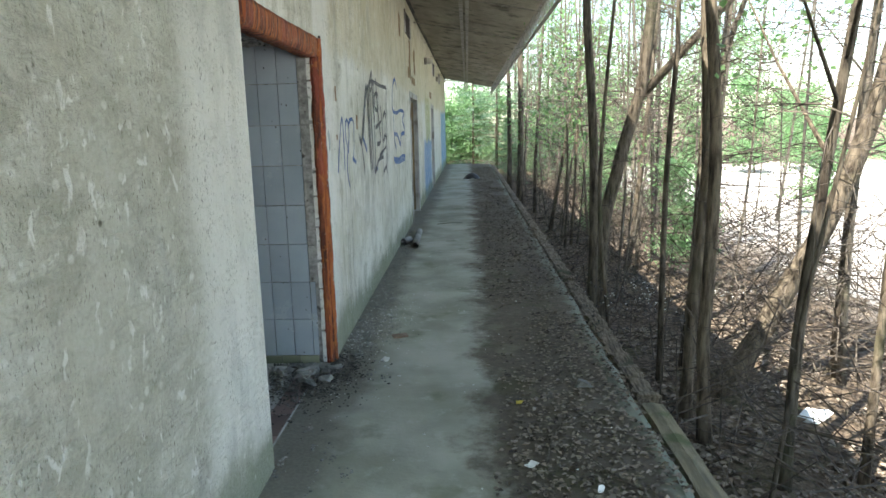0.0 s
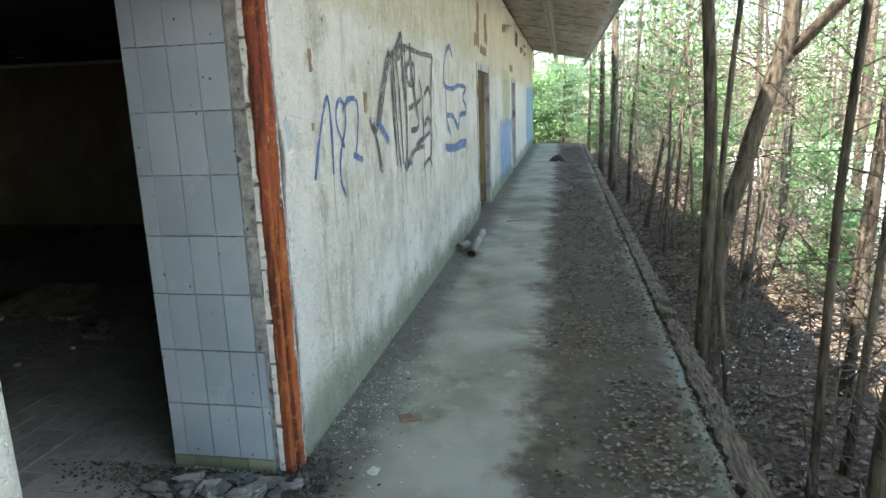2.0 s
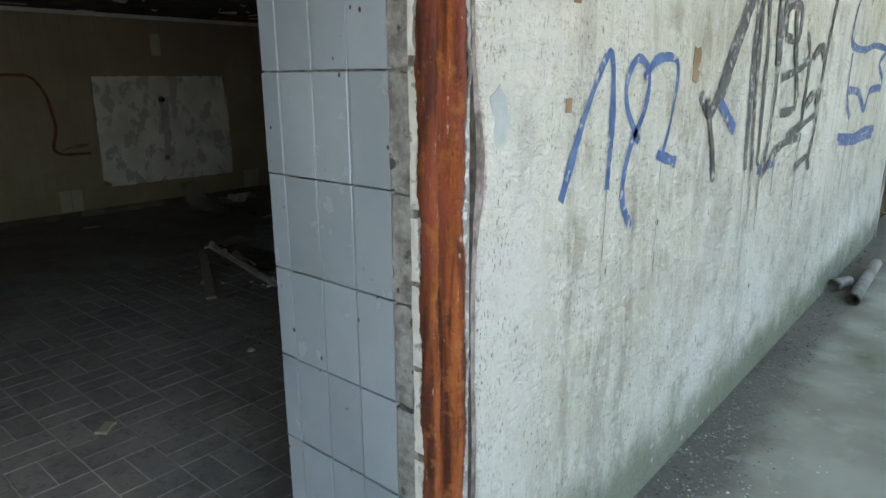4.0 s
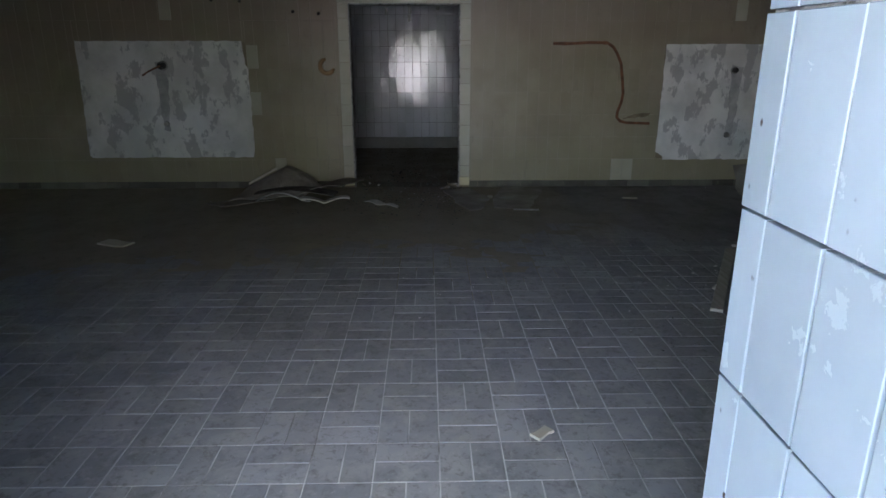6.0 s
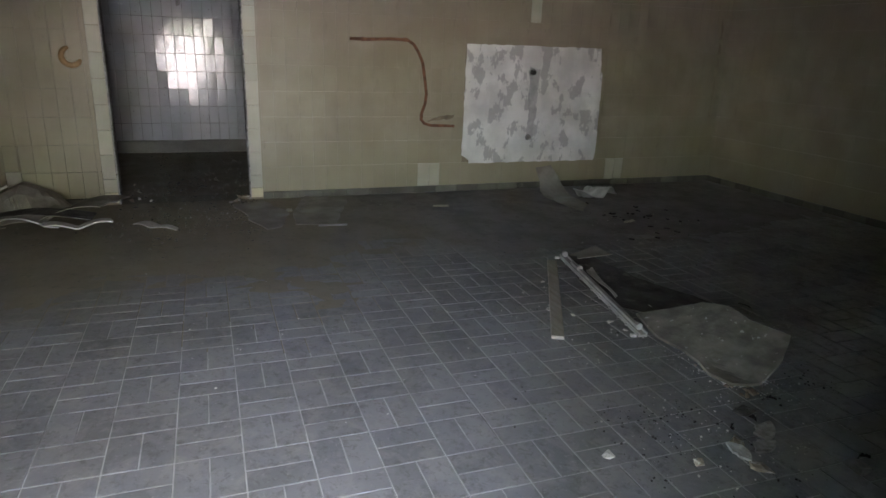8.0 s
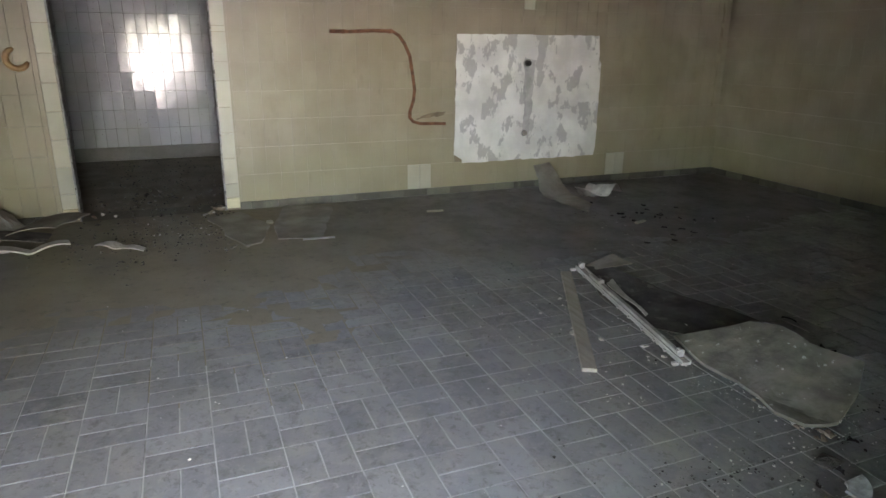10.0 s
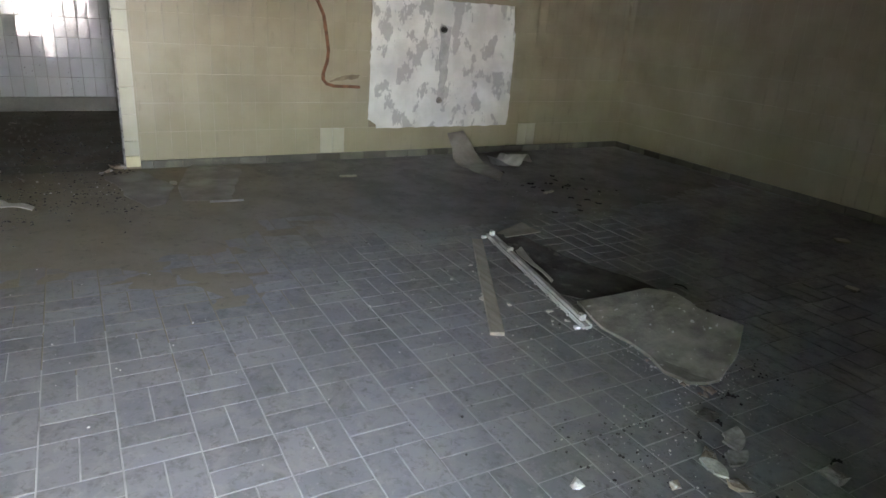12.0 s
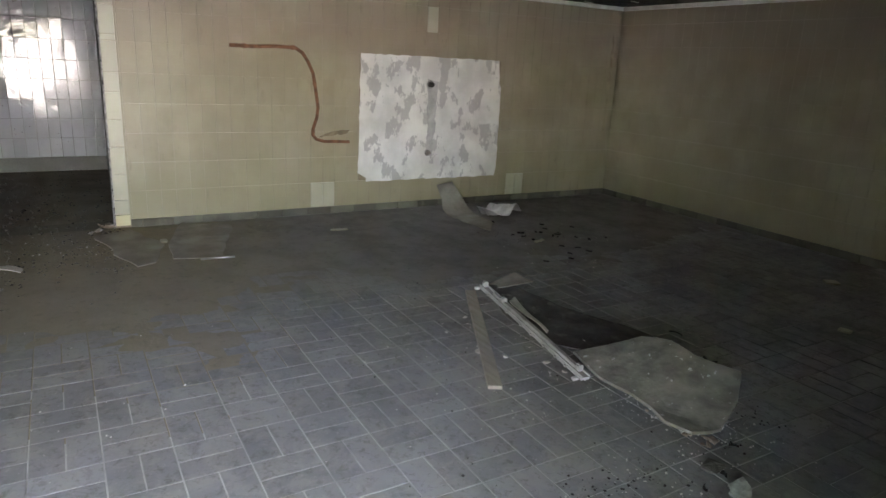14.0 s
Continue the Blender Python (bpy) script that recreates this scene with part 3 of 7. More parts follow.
# closing walls of the rest of the house
for nm, b in (("wall_end_far", (-13.0, XI - 0.002, YW1 - 0.3, YW1, -0.5, ZW)), ("wall_end_near", (-13.0, XI - 0.002, YW0, YW0 + 0.3, -0.5, ZW)), ("wall_rear", (-13.3, -13.0, YW0, YW1, -0.5, ZW)),
              ("wall_partition", (-5.0, XI - 0.02, 12.6, 12.75, 0.0, ZW)), ("wall_partition_far", (-4.0, -3.9, 9.8, 20.0, 0.0, ZW))):
    tagged(link(nm, block(*b), M_DARK), "plain closing wall of the house", "wall", kind="structure")

# raised concrete walk in front of the house
YE = 26.6
bm = bmesh.new()
ys = [YW0] + [YW0 + 0.25 * i for i in range(1, int((YE - YW0) / 0.25))] + [YE]
rng = random.Random(4)
row = []
for y in ys:
    j = rng.uniform(-0.012, 0.012)
    row.append([bm.verts.new(v) for v in ((-1.03, y, ZF - 0.005), (XF, y, 0.002), (-0.1, y, rng.uniform(-0.004, 0.004)), (0.80 + j, y, -0.006), (0.845 + j, y, -0.03), (0.845 + j, y, -0.55))])
for a, b in zip(row, row[1:]):
    for k in range(5):
        bm.faces.new((a[k], a[k + 1], b[k + 1], b[k]))
bm.faces.new(row[-1])
bm.faces.new(row[0][::-1])
pavement = tagged(link("pavement", bm, M_SLAB), "cracked concrete walk with a band of brown leaf dirt", "walkway", kind="structure")

# woodland ground to the horizon
bm = bmesh.new()
def ground_z(x, y):
    return -0.5 + 0.10 * noise.noise(Vector((x * 0.45, y * 0.45, 3.0))) + (0.05 * noise.noise(Vector((x * 1.9, y * 1.9, 9.0))) if x > 1.2 else 0)
gx = [0.83 + 0.35 * i for i in range(60)] + [25, 32, 45, 70, 120, 300, 900]
gy = [-900, -200, -60, -20] + [-10 + 0.5 * i for i in range(110)] + [50, 65, 90, 140, 300, 900]
grid = [[bm.verts.new((x, y, ground_z(x, y))) for x in gx] for y in gy]
for a, b in zip(grid, grid[1:]):
    for k in range(len(gx) - 1):
        bm.faces.new((a[k], a[k + 1], b[k + 1], b[k]))
far = [-900, -300, -100, -40, 0.83]
def strip(xs, yy):
    g = [[bm.verts.new((x, y, -0.52)) for x in xs] for y in yy]
    for a, b in zip(g, g[1:]):
        for k in range(len(xs) - 1):
            bm.faces.new((a[k], a[k + 1], b[k + 1], b[k]))
strip(far, [-900, -200, -60, -4.0])
strip(far, [26.6, 30, 40, 60, 100, 300, 900])
strip([-900, -300, -100, -40, -13.2], [-4.0, 10, 26.6])
ground = tagged(link("ground", bm, M_SOIL, True), "leaf-strewn woodland ground with a bare sunlit clearing", "ground", kind="structure")


# ---- wall and floor tiles ----
def tile_data(name, w, h, d, ch, material):
    """One tile with chamfered edges: w by h, centred, its back on z = 0."""
    bm = bmesh.new()
    a, b = w / 2, h / 2
    lo = [bm.verts.new(v) for v in ((-a, -b, 0), (a, -b, 0), (a, b, 0), (-a, b, 0))]
    mi = [bm.verts.new(v) for v in ((-a, -b, d - ch), (a, -b, d - ch), (a, b, d - ch), (-a, b, d - ch))]
    hi = [bm.verts.new(v) for v in ((-a + ch, -b + ch, d), (a - ch, -b + ch, d), (a - ch, b - ch, d), (-a + ch, b - ch, d))]
    for p, q in ((lo, mi), (mi, hi)):
        for k in range(4):
            bm.faces.new((p[k], p[(k + 1) % 4], q[(k + 1) % 4], q[k]))
    bm.faces.new(hi)
    me = bpy.data.meshes.new(name)
    bm.to_mesh(me)
    bm.free()
    me.materials.append(material)
    return me


def tiling(parent, rects, frame_, depth, material, near=None, joint=0.004, name="tile", most=300, chamfer=0.002, seed=1, uneven=0.0012, rest_label="worn glazed tiles"):
    """Lays tiles (u0, v0, u1, v1) in the plane frame_; those picked by near become parts, the others one joined part."""
    rng = random.Random(seed)
    shared, verts, faces, count = {}, [], [], 0
    for u0, v0, u1, v1 in rects:
        w, h = u1 - u0 - joint, v1 - v0 - joint
        if w < 0.006 or h < 0.006:
            continue
        m = frame_ @ Matrix.Translation(((u0 + u1) / 2, (v0 + v1) / 2, rng.uniform(-uneven, uneven))) @ pose(0, 0, 0, rng.uniform(-0.35, 0.35), rng.uniform(-0.35, 0.35), 0)
        if near and count < most and near((u0 + u1) / 2, (v0 + v1) / 2):
            key = (round(w, 3), round(h, 3))
            if key not in shared:
                shared[key] = tile_data(name, w, h, depth, chamfer, material)
            ob = new(name, shared[key])
            ob.parent = parent
            ob.matrix_local = m
            count += 1
        else:
            a, b, k = w / 2, h / 2, len(verts)
            for x, y, z in ((-a, -b, 0), (a, -b, 0), (a, b, 0), (-a, b, 0), (-a, -b, depth - chamfer), (a, -b, depth - chamfer), (a, b, depth - chamfer), (-a, b, depth - chamfer),
                            (-a + chamfer, -b + chamfer, depth), (a - chamfer, -b + chamfer, depth), (a - chamfer, b - chamfer, depth), (-a + chamfer, b - chamfer, depth)):
                verts.append(m @ Vector((x, y, z)))
            for base in (0, 4):
                for i in range(4):
                    j = (i + 1) % 4
                    faces.append((k + base + i, k + base + j, k + base + 4 + j, k + base + 4 + i))
            faces.append((k + 8, k + 9, k + 10, k + 11))
    if faces:
        me = bpy.data.meshes.new(name + "_field")
        me.from_pydata(verts, [], faces)
        me.materials.append(material)
        ob = new(name + "_field", me)
        ob.parent = parent
        tagged(ob, rest_label, kind="stuff")


def cut(rects, hole):
    """The rects without what lies in the hole."""
    h0, k0, h1, k1 = hole
    out = []
    for u0, v0, u1, v1 in rects:
        if u1 <= h0 or u0 >= h1 or v1 <= k0 or v0 >= k1:
            out.append((u0, v0, u1, v1))
            continue
        if u0 < h0:
            out.append((u0, v0, h0, v1))
        if u1 > h1:
            out.append((h1, v0, u1, v1))
        a, b = max(u0, h0), min(u1, h1)
        if v0 < k0:
            out.append((a, v0, b, k0))
        if v1 > k1:
            out.append((a, k1, b, v1))
    return out


def plane(origin, u, v):
    u, v = Vector(u), Vector(v)
    n = u.cross(v)
    return Matrix(((u.x, v.x, n.x, origin[0]), (u.y, v.y, n.y, origin[1]), (u.z, v.z, n.z, origin[2]), (0, 0, 0, 1)))


ON_BACK = plane((XB, 0, 0), (0, 1, 0), (0, 0, 1))
Z0 = 0.085
U0 = 5.745
PANEL_R, PANEL_L = (6.24, 0.33, 7.87, Z0 + 6 * PV), (-0.02, 0.36, 1.765, Z0 + 6 * PV + 0.03)
cols = range(int((RY0 - U0) / PU), int((RY1 - U0) / PU) + 1)
rects = [(U0 + i * PU, Z0 + j * PV, U0 + (i + 1) * PU, min(Z0 + (j + 1) * PV, 2.19)) for i in cols for j in range(9)]
rects = [(max(a, RY0), b, min(c, RY1), d) for a, b, c, d in rects]
border = [(BY0 - 0.115, Z0 - 0.05, BY0, BZ), (BY1, Z0 - 0.05, BY1 + 0.115, BZ), (BY0 - 0.115, BZ, BY1 + 0.115, 2.19)]
light = [(5.745, Z0, 5.745 + 2 * PU, Z0 + PV), (U0 + 19 * PU, Z0, U0 + 21 * PU, Z0 + PV), (U0 + 10 * PU, Z0 + 7 * PV, U0 + 11 * PU, Z0 + 8 * PV), (0.90, Z0 + 7 * PV, 0.90 + PU, Z0 + 8 * PV),
         (1.765, Z0 + 5 * PV, 1.765 + PU, Z0 + 6 * PV), (1.765, Z0 + 3 * PV, 1.765 + PU, Z0 + 4 * PV), (1.99, Z0, 1.99 + PU, Z0 + 0.26), (4.035, Z0 + 5 * PV, 4.15, Z0 + 6 * PV)]
for hole in [PANEL_R, PANEL_L, (BY0, 0, BY1, BZ)] + border + light[2:]:
    rects = cut(rects, hole)
rects = cut(cut(rects, light[0]), light[1])
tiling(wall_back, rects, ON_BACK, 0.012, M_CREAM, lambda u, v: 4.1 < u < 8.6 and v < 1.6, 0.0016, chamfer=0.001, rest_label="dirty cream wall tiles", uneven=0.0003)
side = []
for k in range(9):
    z0, z1 = Z0 - 0.05 + k * 0.2225, Z0 - 0.05 + (k + 1) * 0.2225
    if z0 < BZ - 0.03:
        side += [(BY0 - 0.115, z0, BY0, min(z1, BZ)), (BY1, z0, BY1 + 0.115, min(z1, BZ))]
side = cut(side, light[7])
side += [(BY0 - 0.115 + i * 0.1171, BZ, BY0 - 0.115 + (i + 1) * 0.1171, 2.19) for i in range(12)]
side = cut(cut(side, (0, 0, 10, 0.13)), (BY1, 0, 4.2, 0.13))
foot = [(BY0 - 0.115, Z0 - 0.05, BY0, 0.13), (BY1, Z0 - 0.05, BY1 + 0.115, 0.13)]
tiling(wall_back, foot, ON_BACK, 0.022, M_FOOT, lambda u, v: True, 0.004, name="foot_tile", seed=29)
tiling(wall_back, side, ON_BACK, 0.016, M_CLEAN, lambda u, v: True, 0.004, name="border_tile", rest_label="cream border tiles")
tiling(wall_back, [(light[0][0], light[0][1], light[0][0] + PU, light[0][3]), (light[0][0] + PU, light[0][1], light[0][2], light[0][3]), (light[1][0], light[1][1], light[1][0] + PU, light[1][3]), (light[1][0] + PU, light[1][1], light[1][2], light[1][3])] + light[2:],
       ON_BACK, 0.014, M_CLEAN, lambda u, v: True, 0.004, name="pale_tile", rest_label="clean pale tiles")
# reveals of the back opening
for nm, y0, y1 in (("trim_left", BY0 - 0.002, BY0 + 0.012), ("trim_right", BY1 - 0.012, BY1 + 0.002)):
    tagged(link(nm, block(XBB - 0.01, XB + 0.004, y0, y1, ZF, BZ), M_MORTAR), "grey cracked render in the door reveal", "trim", kind="structure")
tagged(link("trim_top", block(XBB - 0.01, XB + 0.004, BY0, BY1, BZ - 0.012, BZ + 0.002), M_MORTAR), "grey cracked render under the lintel", "trim", kind="structure")
tagged(link("trim_cornice", block(XB, XB + 0.03, RY0, RY1 - 0.002, 2.192, 2.235, 0.006), simple("cornice_white", (0.55, 0.54, 0.52), (0.75, 0.74, 0.72), 6, 0.6)), "whitish edge strip under the ceiling", "trim", kind="structure")
tagged(link("trim_cornice_side", block(XB + 0.032, XI - 0.02, RY1 - 0.03, RY1, 2.192, 2.235, 0.006), bpy.data.materials["cornice_white"]), "whitish edge strip under the ceiling", "trim", kind="structure")

rr = [(-XI + 0.02 + i * PU, Z0 + j * PV, min(-XI + 0.02 + (i + 1) * PU, -XB - 0.013), min(Z0 + (j + 1) * PV, 2.19)) for i in range(53) for j in range(9)]
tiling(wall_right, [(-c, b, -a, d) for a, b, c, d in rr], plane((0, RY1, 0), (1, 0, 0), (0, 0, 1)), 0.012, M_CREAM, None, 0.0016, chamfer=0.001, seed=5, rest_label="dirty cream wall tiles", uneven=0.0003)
# skirting tiles
sk = [(RY0 + i * 0.2435, ZF, RY0 + (i + 1) * 0.2435, Z0) for i in range(46)]
sk = [r for r in cut([(a, b, min(c, RY1), d) for a, b, c, d in sk], (BY0 - 0.115, 0, BY1 + 0.115, 0.2))]
tiling(wall_back, sk, ON_BACK, 0.020, M_SKIRT, lambda u, v: u > 1.0, 0.004, name="skirting_tile", rest_label="dark skirting tiles", seed=7)
sk = [(XB + 0.022 + i * 0.2435, ZF, XB + 0.022 + (i + 1) * 0.2435, Z0) for i in range(26)]
tiling(wall_right, sk, plane((0, RY1, 0), (1, 0, 0), (0, 0, 1)), 0.020, M_SKIRT, lambda u, v: True, 0.004, name="skirting_tile", rest_label="dark skirting tiles", seed=8)
# far wall of the inner room
rf = [(IY0 + i * 0.124, 0.18 + j * 0.229, IY0 + (i + 1) * 0.124, min(0.18 + (j + 1) * 0.229, ZC)) for i in range(30) for j in range(9)]
tiling(wall_far, rf, plane((XR, 0, 0), (0, 1, 0), (0, 0, 1)), 0.012, M_RECESS, lambda u, v: 2.4 < u < 4.4, 0.005, rest_label="white glazed wall tiles", seed=11, uneven=0.001)
tagged(link("baseboard", block(XR, XR + 0.02, IY0, IY1, ZF, 0.176, 0.004), simple("dusty_plinth", (0.17, 0.165, 0.15), (0.24, 0.235, 0.22), 2.5, 0.85)), "grey plinth along the tiled wall", "baseboard", kind="structure")

# basket-weave floor
PB = 0.2408
fl = []
for i in range(-18, 11):
    for j in range(-23, 25):
        x0, y0 = -4.089 + i * PB, 3.718 + j * PB
        if (i + j) % 2 == 0:
            fl += [(x0, y0, x0 + PB / 2, y0 + PB), (x0 + PB / 2, y0, x0 + PB, y0 + PB)]
        else:
            fl += [(x0, y0, x0 + PB, y0 + PB / 2), (x0, y0 + PB / 2, x0 + PB, y0 + PB)]
lim = (XB, RY0, -1.14, RY1)
fl = [(max(a, lim[0]), max(b, lim[1]), min(c, lim[2]), min(d, lim[3])) for a, b, c, d in fl]
fl = [r for r in fl if not (r[0] > XI - 0.02 and (r[1] < DY0 - 0.01 or r[3] > DY1 - 0.09))]
fl = [r for r in fl if r[2] - r[0] > 0.01 and r[3] - r[1] > 0.01]
tiling(floor, fl, plane((0, 0, ZF - 0.010), (1, 0, 0), (0, 1, 0)), 0.010, M_FLOOR, lambda u, v: -4.5 < u < -2.4 and 2.9 < v < 5.6, 0.006, name="floor_tile", rest_label="grey basket-weave floor tiles", seed=13, uneven=0.0004, chamfer=0.0008)

# dust that fills the joints and then buries the tiles towards the back wall
def dust_layer():
    n = Nodes("floor_dust")
    far_side = n.math("ADD", n.axis(1), n.math("MULTIPLY", n.math("SUBTRACT", n.noise(0.8, 6), 0.5), 2.5))
    brown = n.mix(n.step(n.noise(3.0, 8, 0.65), 0.35, 0.70), (0.30, 0.27, 0.208), (0.245, 0.222, 0.172))
    grey = n.mix(n.step(n.noise(3.0, 8, 0.65), 0.35, 0.70), (0.265, 0.255, 0.25), (0.185, 0.177, 0.173))
    c = n.mix(n.step(far_side, 4.2, 6.2), brown, grey)
    c = n.mix(n.math("MULTIPLY", n.step(n.noise(16.0, 8, 0.7), 0.54, 0.66), 0.4), c, (0.13, 0.12, 0.10))
    c = n.mix(n.math("MULTIPLY", n.step(n.noise(38.0, 6, 0.7), 0.60, 0.68), 0.5), c, (0.32, 0.31, 0.28))
    n.bump(n.noise(45.0, 7, 0.65), 0.6, 0.006)
    n.done(c, 0.95, 0, 0.2)
    bm = bmesh.new()
    xs, ys = [XB + 0.001 + 0.05 * i for i in range(72)], [RY0 + 0.002 + 0.06 * i for i in range(187)]
    def z(x, y):
        t = -5.0 - x - 0.10 * (y - 4.0) + 0.9 * noise.noise(Vector((x * 0.8, y * 0.8, 1.5))) + 0.35 * noise.noise(Vector((x * 3.1, y * 3.1, 6.0)))
        return ZF - 0.0036 + 0.0056 * max(0.0, min(1.0, t)) + 0.0007 * noise.noise(Vector((x * 9, y * 9, 2.0)))
    grid = [[bm.verts.new((x, min(y, RY1 - 0.002), z(x, y))) for x in xs] for y in ys]
    for a, b in zip(grid, grid[1:]):
        for k in range(len(xs) - 1):
            bm.faces.new((a[k], a[k + 1], b[k + 1], b[k]))
    tagged(link("floor_dust", bm, n.m, True), "brown dust drifted over the rear of the tiled floor", "dust", kind="stuff")
dust_layer()

# entrance: tiled reveal, mortar strip, rusted steel frame
door_1 = thing("door_1", -1.2, 4.1, 0.0, "doorless entrance with a tiled reveal and rusted steel frame", "doorway", kind="structure")
back_y = 4.112
reveal = part("reveal", block(XI - 0.012, -0.984, back_y, DY1 - 0.002, 0.0, DZ - 0.002), M_MORTAR, None)
reveal.parent = door_1
reveal.matrix_parent_inverse = door_1.matrix_world.inverted()
ON_JAMB = door_1.matrix_world.inverted() @ plane((0, back_y, 0), (1, 0, 0), (0, 0, 1))
JZ = 0.063
jx = [-1.505, -1.438, -1.314, -1.192, -1.07]
jt = [(jx[i], JZ + j * PV, jx[i + 1], min(JZ + (j + 1) * PV, DZ - 0.01)) for i in range(4) for j in range(8)]
jt += [(-1.07, JZ + j * PV, -1.035, JZ + (j + 1) * PV) for j in range(2)]
tiling(door_1, jt, ON_JAMB, 0.014, M_JAMB, lambda u, v: True, 0.0045, chamfer=0.0011, seed=17)
jt = [(jx[0] + k * 0.122 - 0.02 * (k > 0), 0.0, jx[0] + (k + 1) * 0.122 - 0.02, JZ) for k in range(4)]
tiling(door_1, jt, ON_JAMB, 0.018, M_MOSS, lambda u, v: True, 0.005, name="base_tile", seed=18)
M_RED = glazed("red_floor_tile", (0.17, 0.115, 0.105), (0.22, 0.15, 0.135), 0.7, 0.3, (0.22, 0.21, 0.20), dust=0.9, specks=False)
tiling(floor, [(-1.138, DY0 + 0.01 + i * 0.245, -1.018, min(DY0 + 0.01 + (i + 1) * 0.245, 4.09)) for i in range(6)], plane((0, 0, ZF - 0.010), (1, 0, 0), (0, 1, 0)), 0.010, M_RED, lambda u, v: True, 0.006, name="threshold_tile", seed=19)

# ---- entrance details ----
def put_in(ob, parent):
    ob.parent = parent
    ob.matrix_parent_inverse = parent.matrix_world.inverted()
    return ob


def profile(points, z0, z1, steps, jag, seed):
    """An upright bar with the given plan, its edges eaten away."""
    rng = random.Random(seed)
    bm = bmesh.new()
    rings = []
    for i in range(steps + 1):
        z = z0 + (z1 - z0) * i / steps
        ring = []
        for k, (x, y) in enumerate(points):
            a, b = (noise.noise(Vector((z * 8, k * 1.7 + o, seed))) + 0.6 * noise.noise(Vector((z * 27, k * 1.7 + o, seed))) + 0.25 * rng.uniform(-1, 1) for o in (0.0, 50.0))
            ring.append(bm.verts.new((x + jag * a, y + jag * b, z)))
        rings.append(ring)
    n = len(points)
    for a, b in zip(rings, rings[1:]):
        for k in range(n):
            bm.faces.new((a[k], a[(k + 1) % n], b[(k + 1) % n], b[k]))
    bm.faces.new(rings[0][::-1])
    bm.faces.new(rings[-1])
    bmesh.ops.recalc_face_normals(bm, faces=bm.faces[:])
    return bm


post = put_in(link("frame_post", profile([(-0.986, 4.125), (-0.992, 4.102), (-0.984, 4.090), (-0.968, 4.090), (-0.956, 4.092), (-0.944, 4.098), (-0.948, 4.108), (-0.964, 4.118), (-0.972, 4.130), (-0.962, 4.144), (-0.940, 4.151), (-0.929, 4.164), (-0.936, 4.180), (-0.955, 4.184), (-0.985, 4.150)], 0.0, 2.03, 300, 0.0058, 3), M_RUST, True), door_1)
tagged(post, "rust-eaten steel door frame post")
bm = profile([(0.0, -0.03), (0.0, 0.075), (0.02, 0.085), (0.05, 0.078), (0.09, 0.085), (0.098, 0.06), (0.096, 0.0), (0.085, -0.03)], 0.0, 1.26, 60, 0.005, 5)
head = link("frame_head", bm, M_RUST, True)
head.matrix_world = Matrix(((1, 0, 0, -1.034), (0, 0, 1, 2.832), (0, 1, 0, 1.945), (0, 0, 0, 1)))
put_in(head, door_1)
tagged(head, "rust-eaten steel door frame head")
bm = bmesh.new()
rng = random.Random(8)
box(bm, XI, -1.04, DY0, 4.10, 1.985, DZ)
for i in range(26):
    stone(bm, rng.uniform(XI + 0.02, -1.06), rng.uniform(DY0 + 0.1, 4.08), 1.975, rng.uniform(0.02, 0.07), rng, 0.4)
put_in(link("lintel", bm, M_MORTAR), door_1)
# broken mortar where the edge tiles are gone
bm = bmesh.new()
for j in range(2, 8):
    z0, z1 = JZ + j * PV + 0.006, JZ + (j + 1) * PV - 0.006
    o = rag([(-1.066, z0), (-1.012 + rng.uniform(-0.008, 0.008), z0), (-1.010 + rng.uniform(-0.008, 0.008), z1), (-1.066, z1)], 0.005, 0.02, j)
    b = plate(o, 0.016)
    b.transform(Matrix(((1, 0, 0, 0), (0, 0, -1, back_y - 0.001), (0, 1, 0, 0), (0, 0, 0, 1))))
    me = bpy.data.meshes.new("tmp")
    b.to_mesh(me)
    b.free()
    bm.from_mesh(me)
    bpy.data.meshes.remove(me)
bmesh.ops.recalc_face_normals(bm, faces=bm.faces[:])
put_in(link("mortar_strip", bm, M_MORTAR), door_1)
# flaking white paint between the mortar and the steel
M_FLAKE = simple("flaking_white", (0.55, 0.55, 0.53), (0.74, 0.74, 0.71), 20, 0.9, bump=0.6, dirt=(0.30, 0.30, 0.29), dirt_scale=30, dirt_lo=0.58, dirt_hi=0.64)
M_GREYPAINT = simple("old_grey_paint", (0.20, 0.21, 0.215), (0.36, 0.37, 0.375), 24, 0.7, bump=0.8, dirt=(0.56, 0.57, 0.57), dirt_scale=55, dirt_lo=0.56, dirt_hi=0.60)
M_GREYSPOT = simple("bared_grey_render", (0.32, 0.36, 0.375), (0.40, 0.44, 0.45), 18, 0.9, bump=0.3)
def wander(v, seed, reach):
    """Uneven run of an eaten edge: slow swings with sharp bites."""
    q = noise.noise(Vector((v * 5.0, seed, 0.3))) + 0.6 * noise.noise(Vector((v * 14.0, seed, 4.1))) + 0.45 * noise.noise(Vector((v * 46.0, seed, 9.7)))
    return reach * q
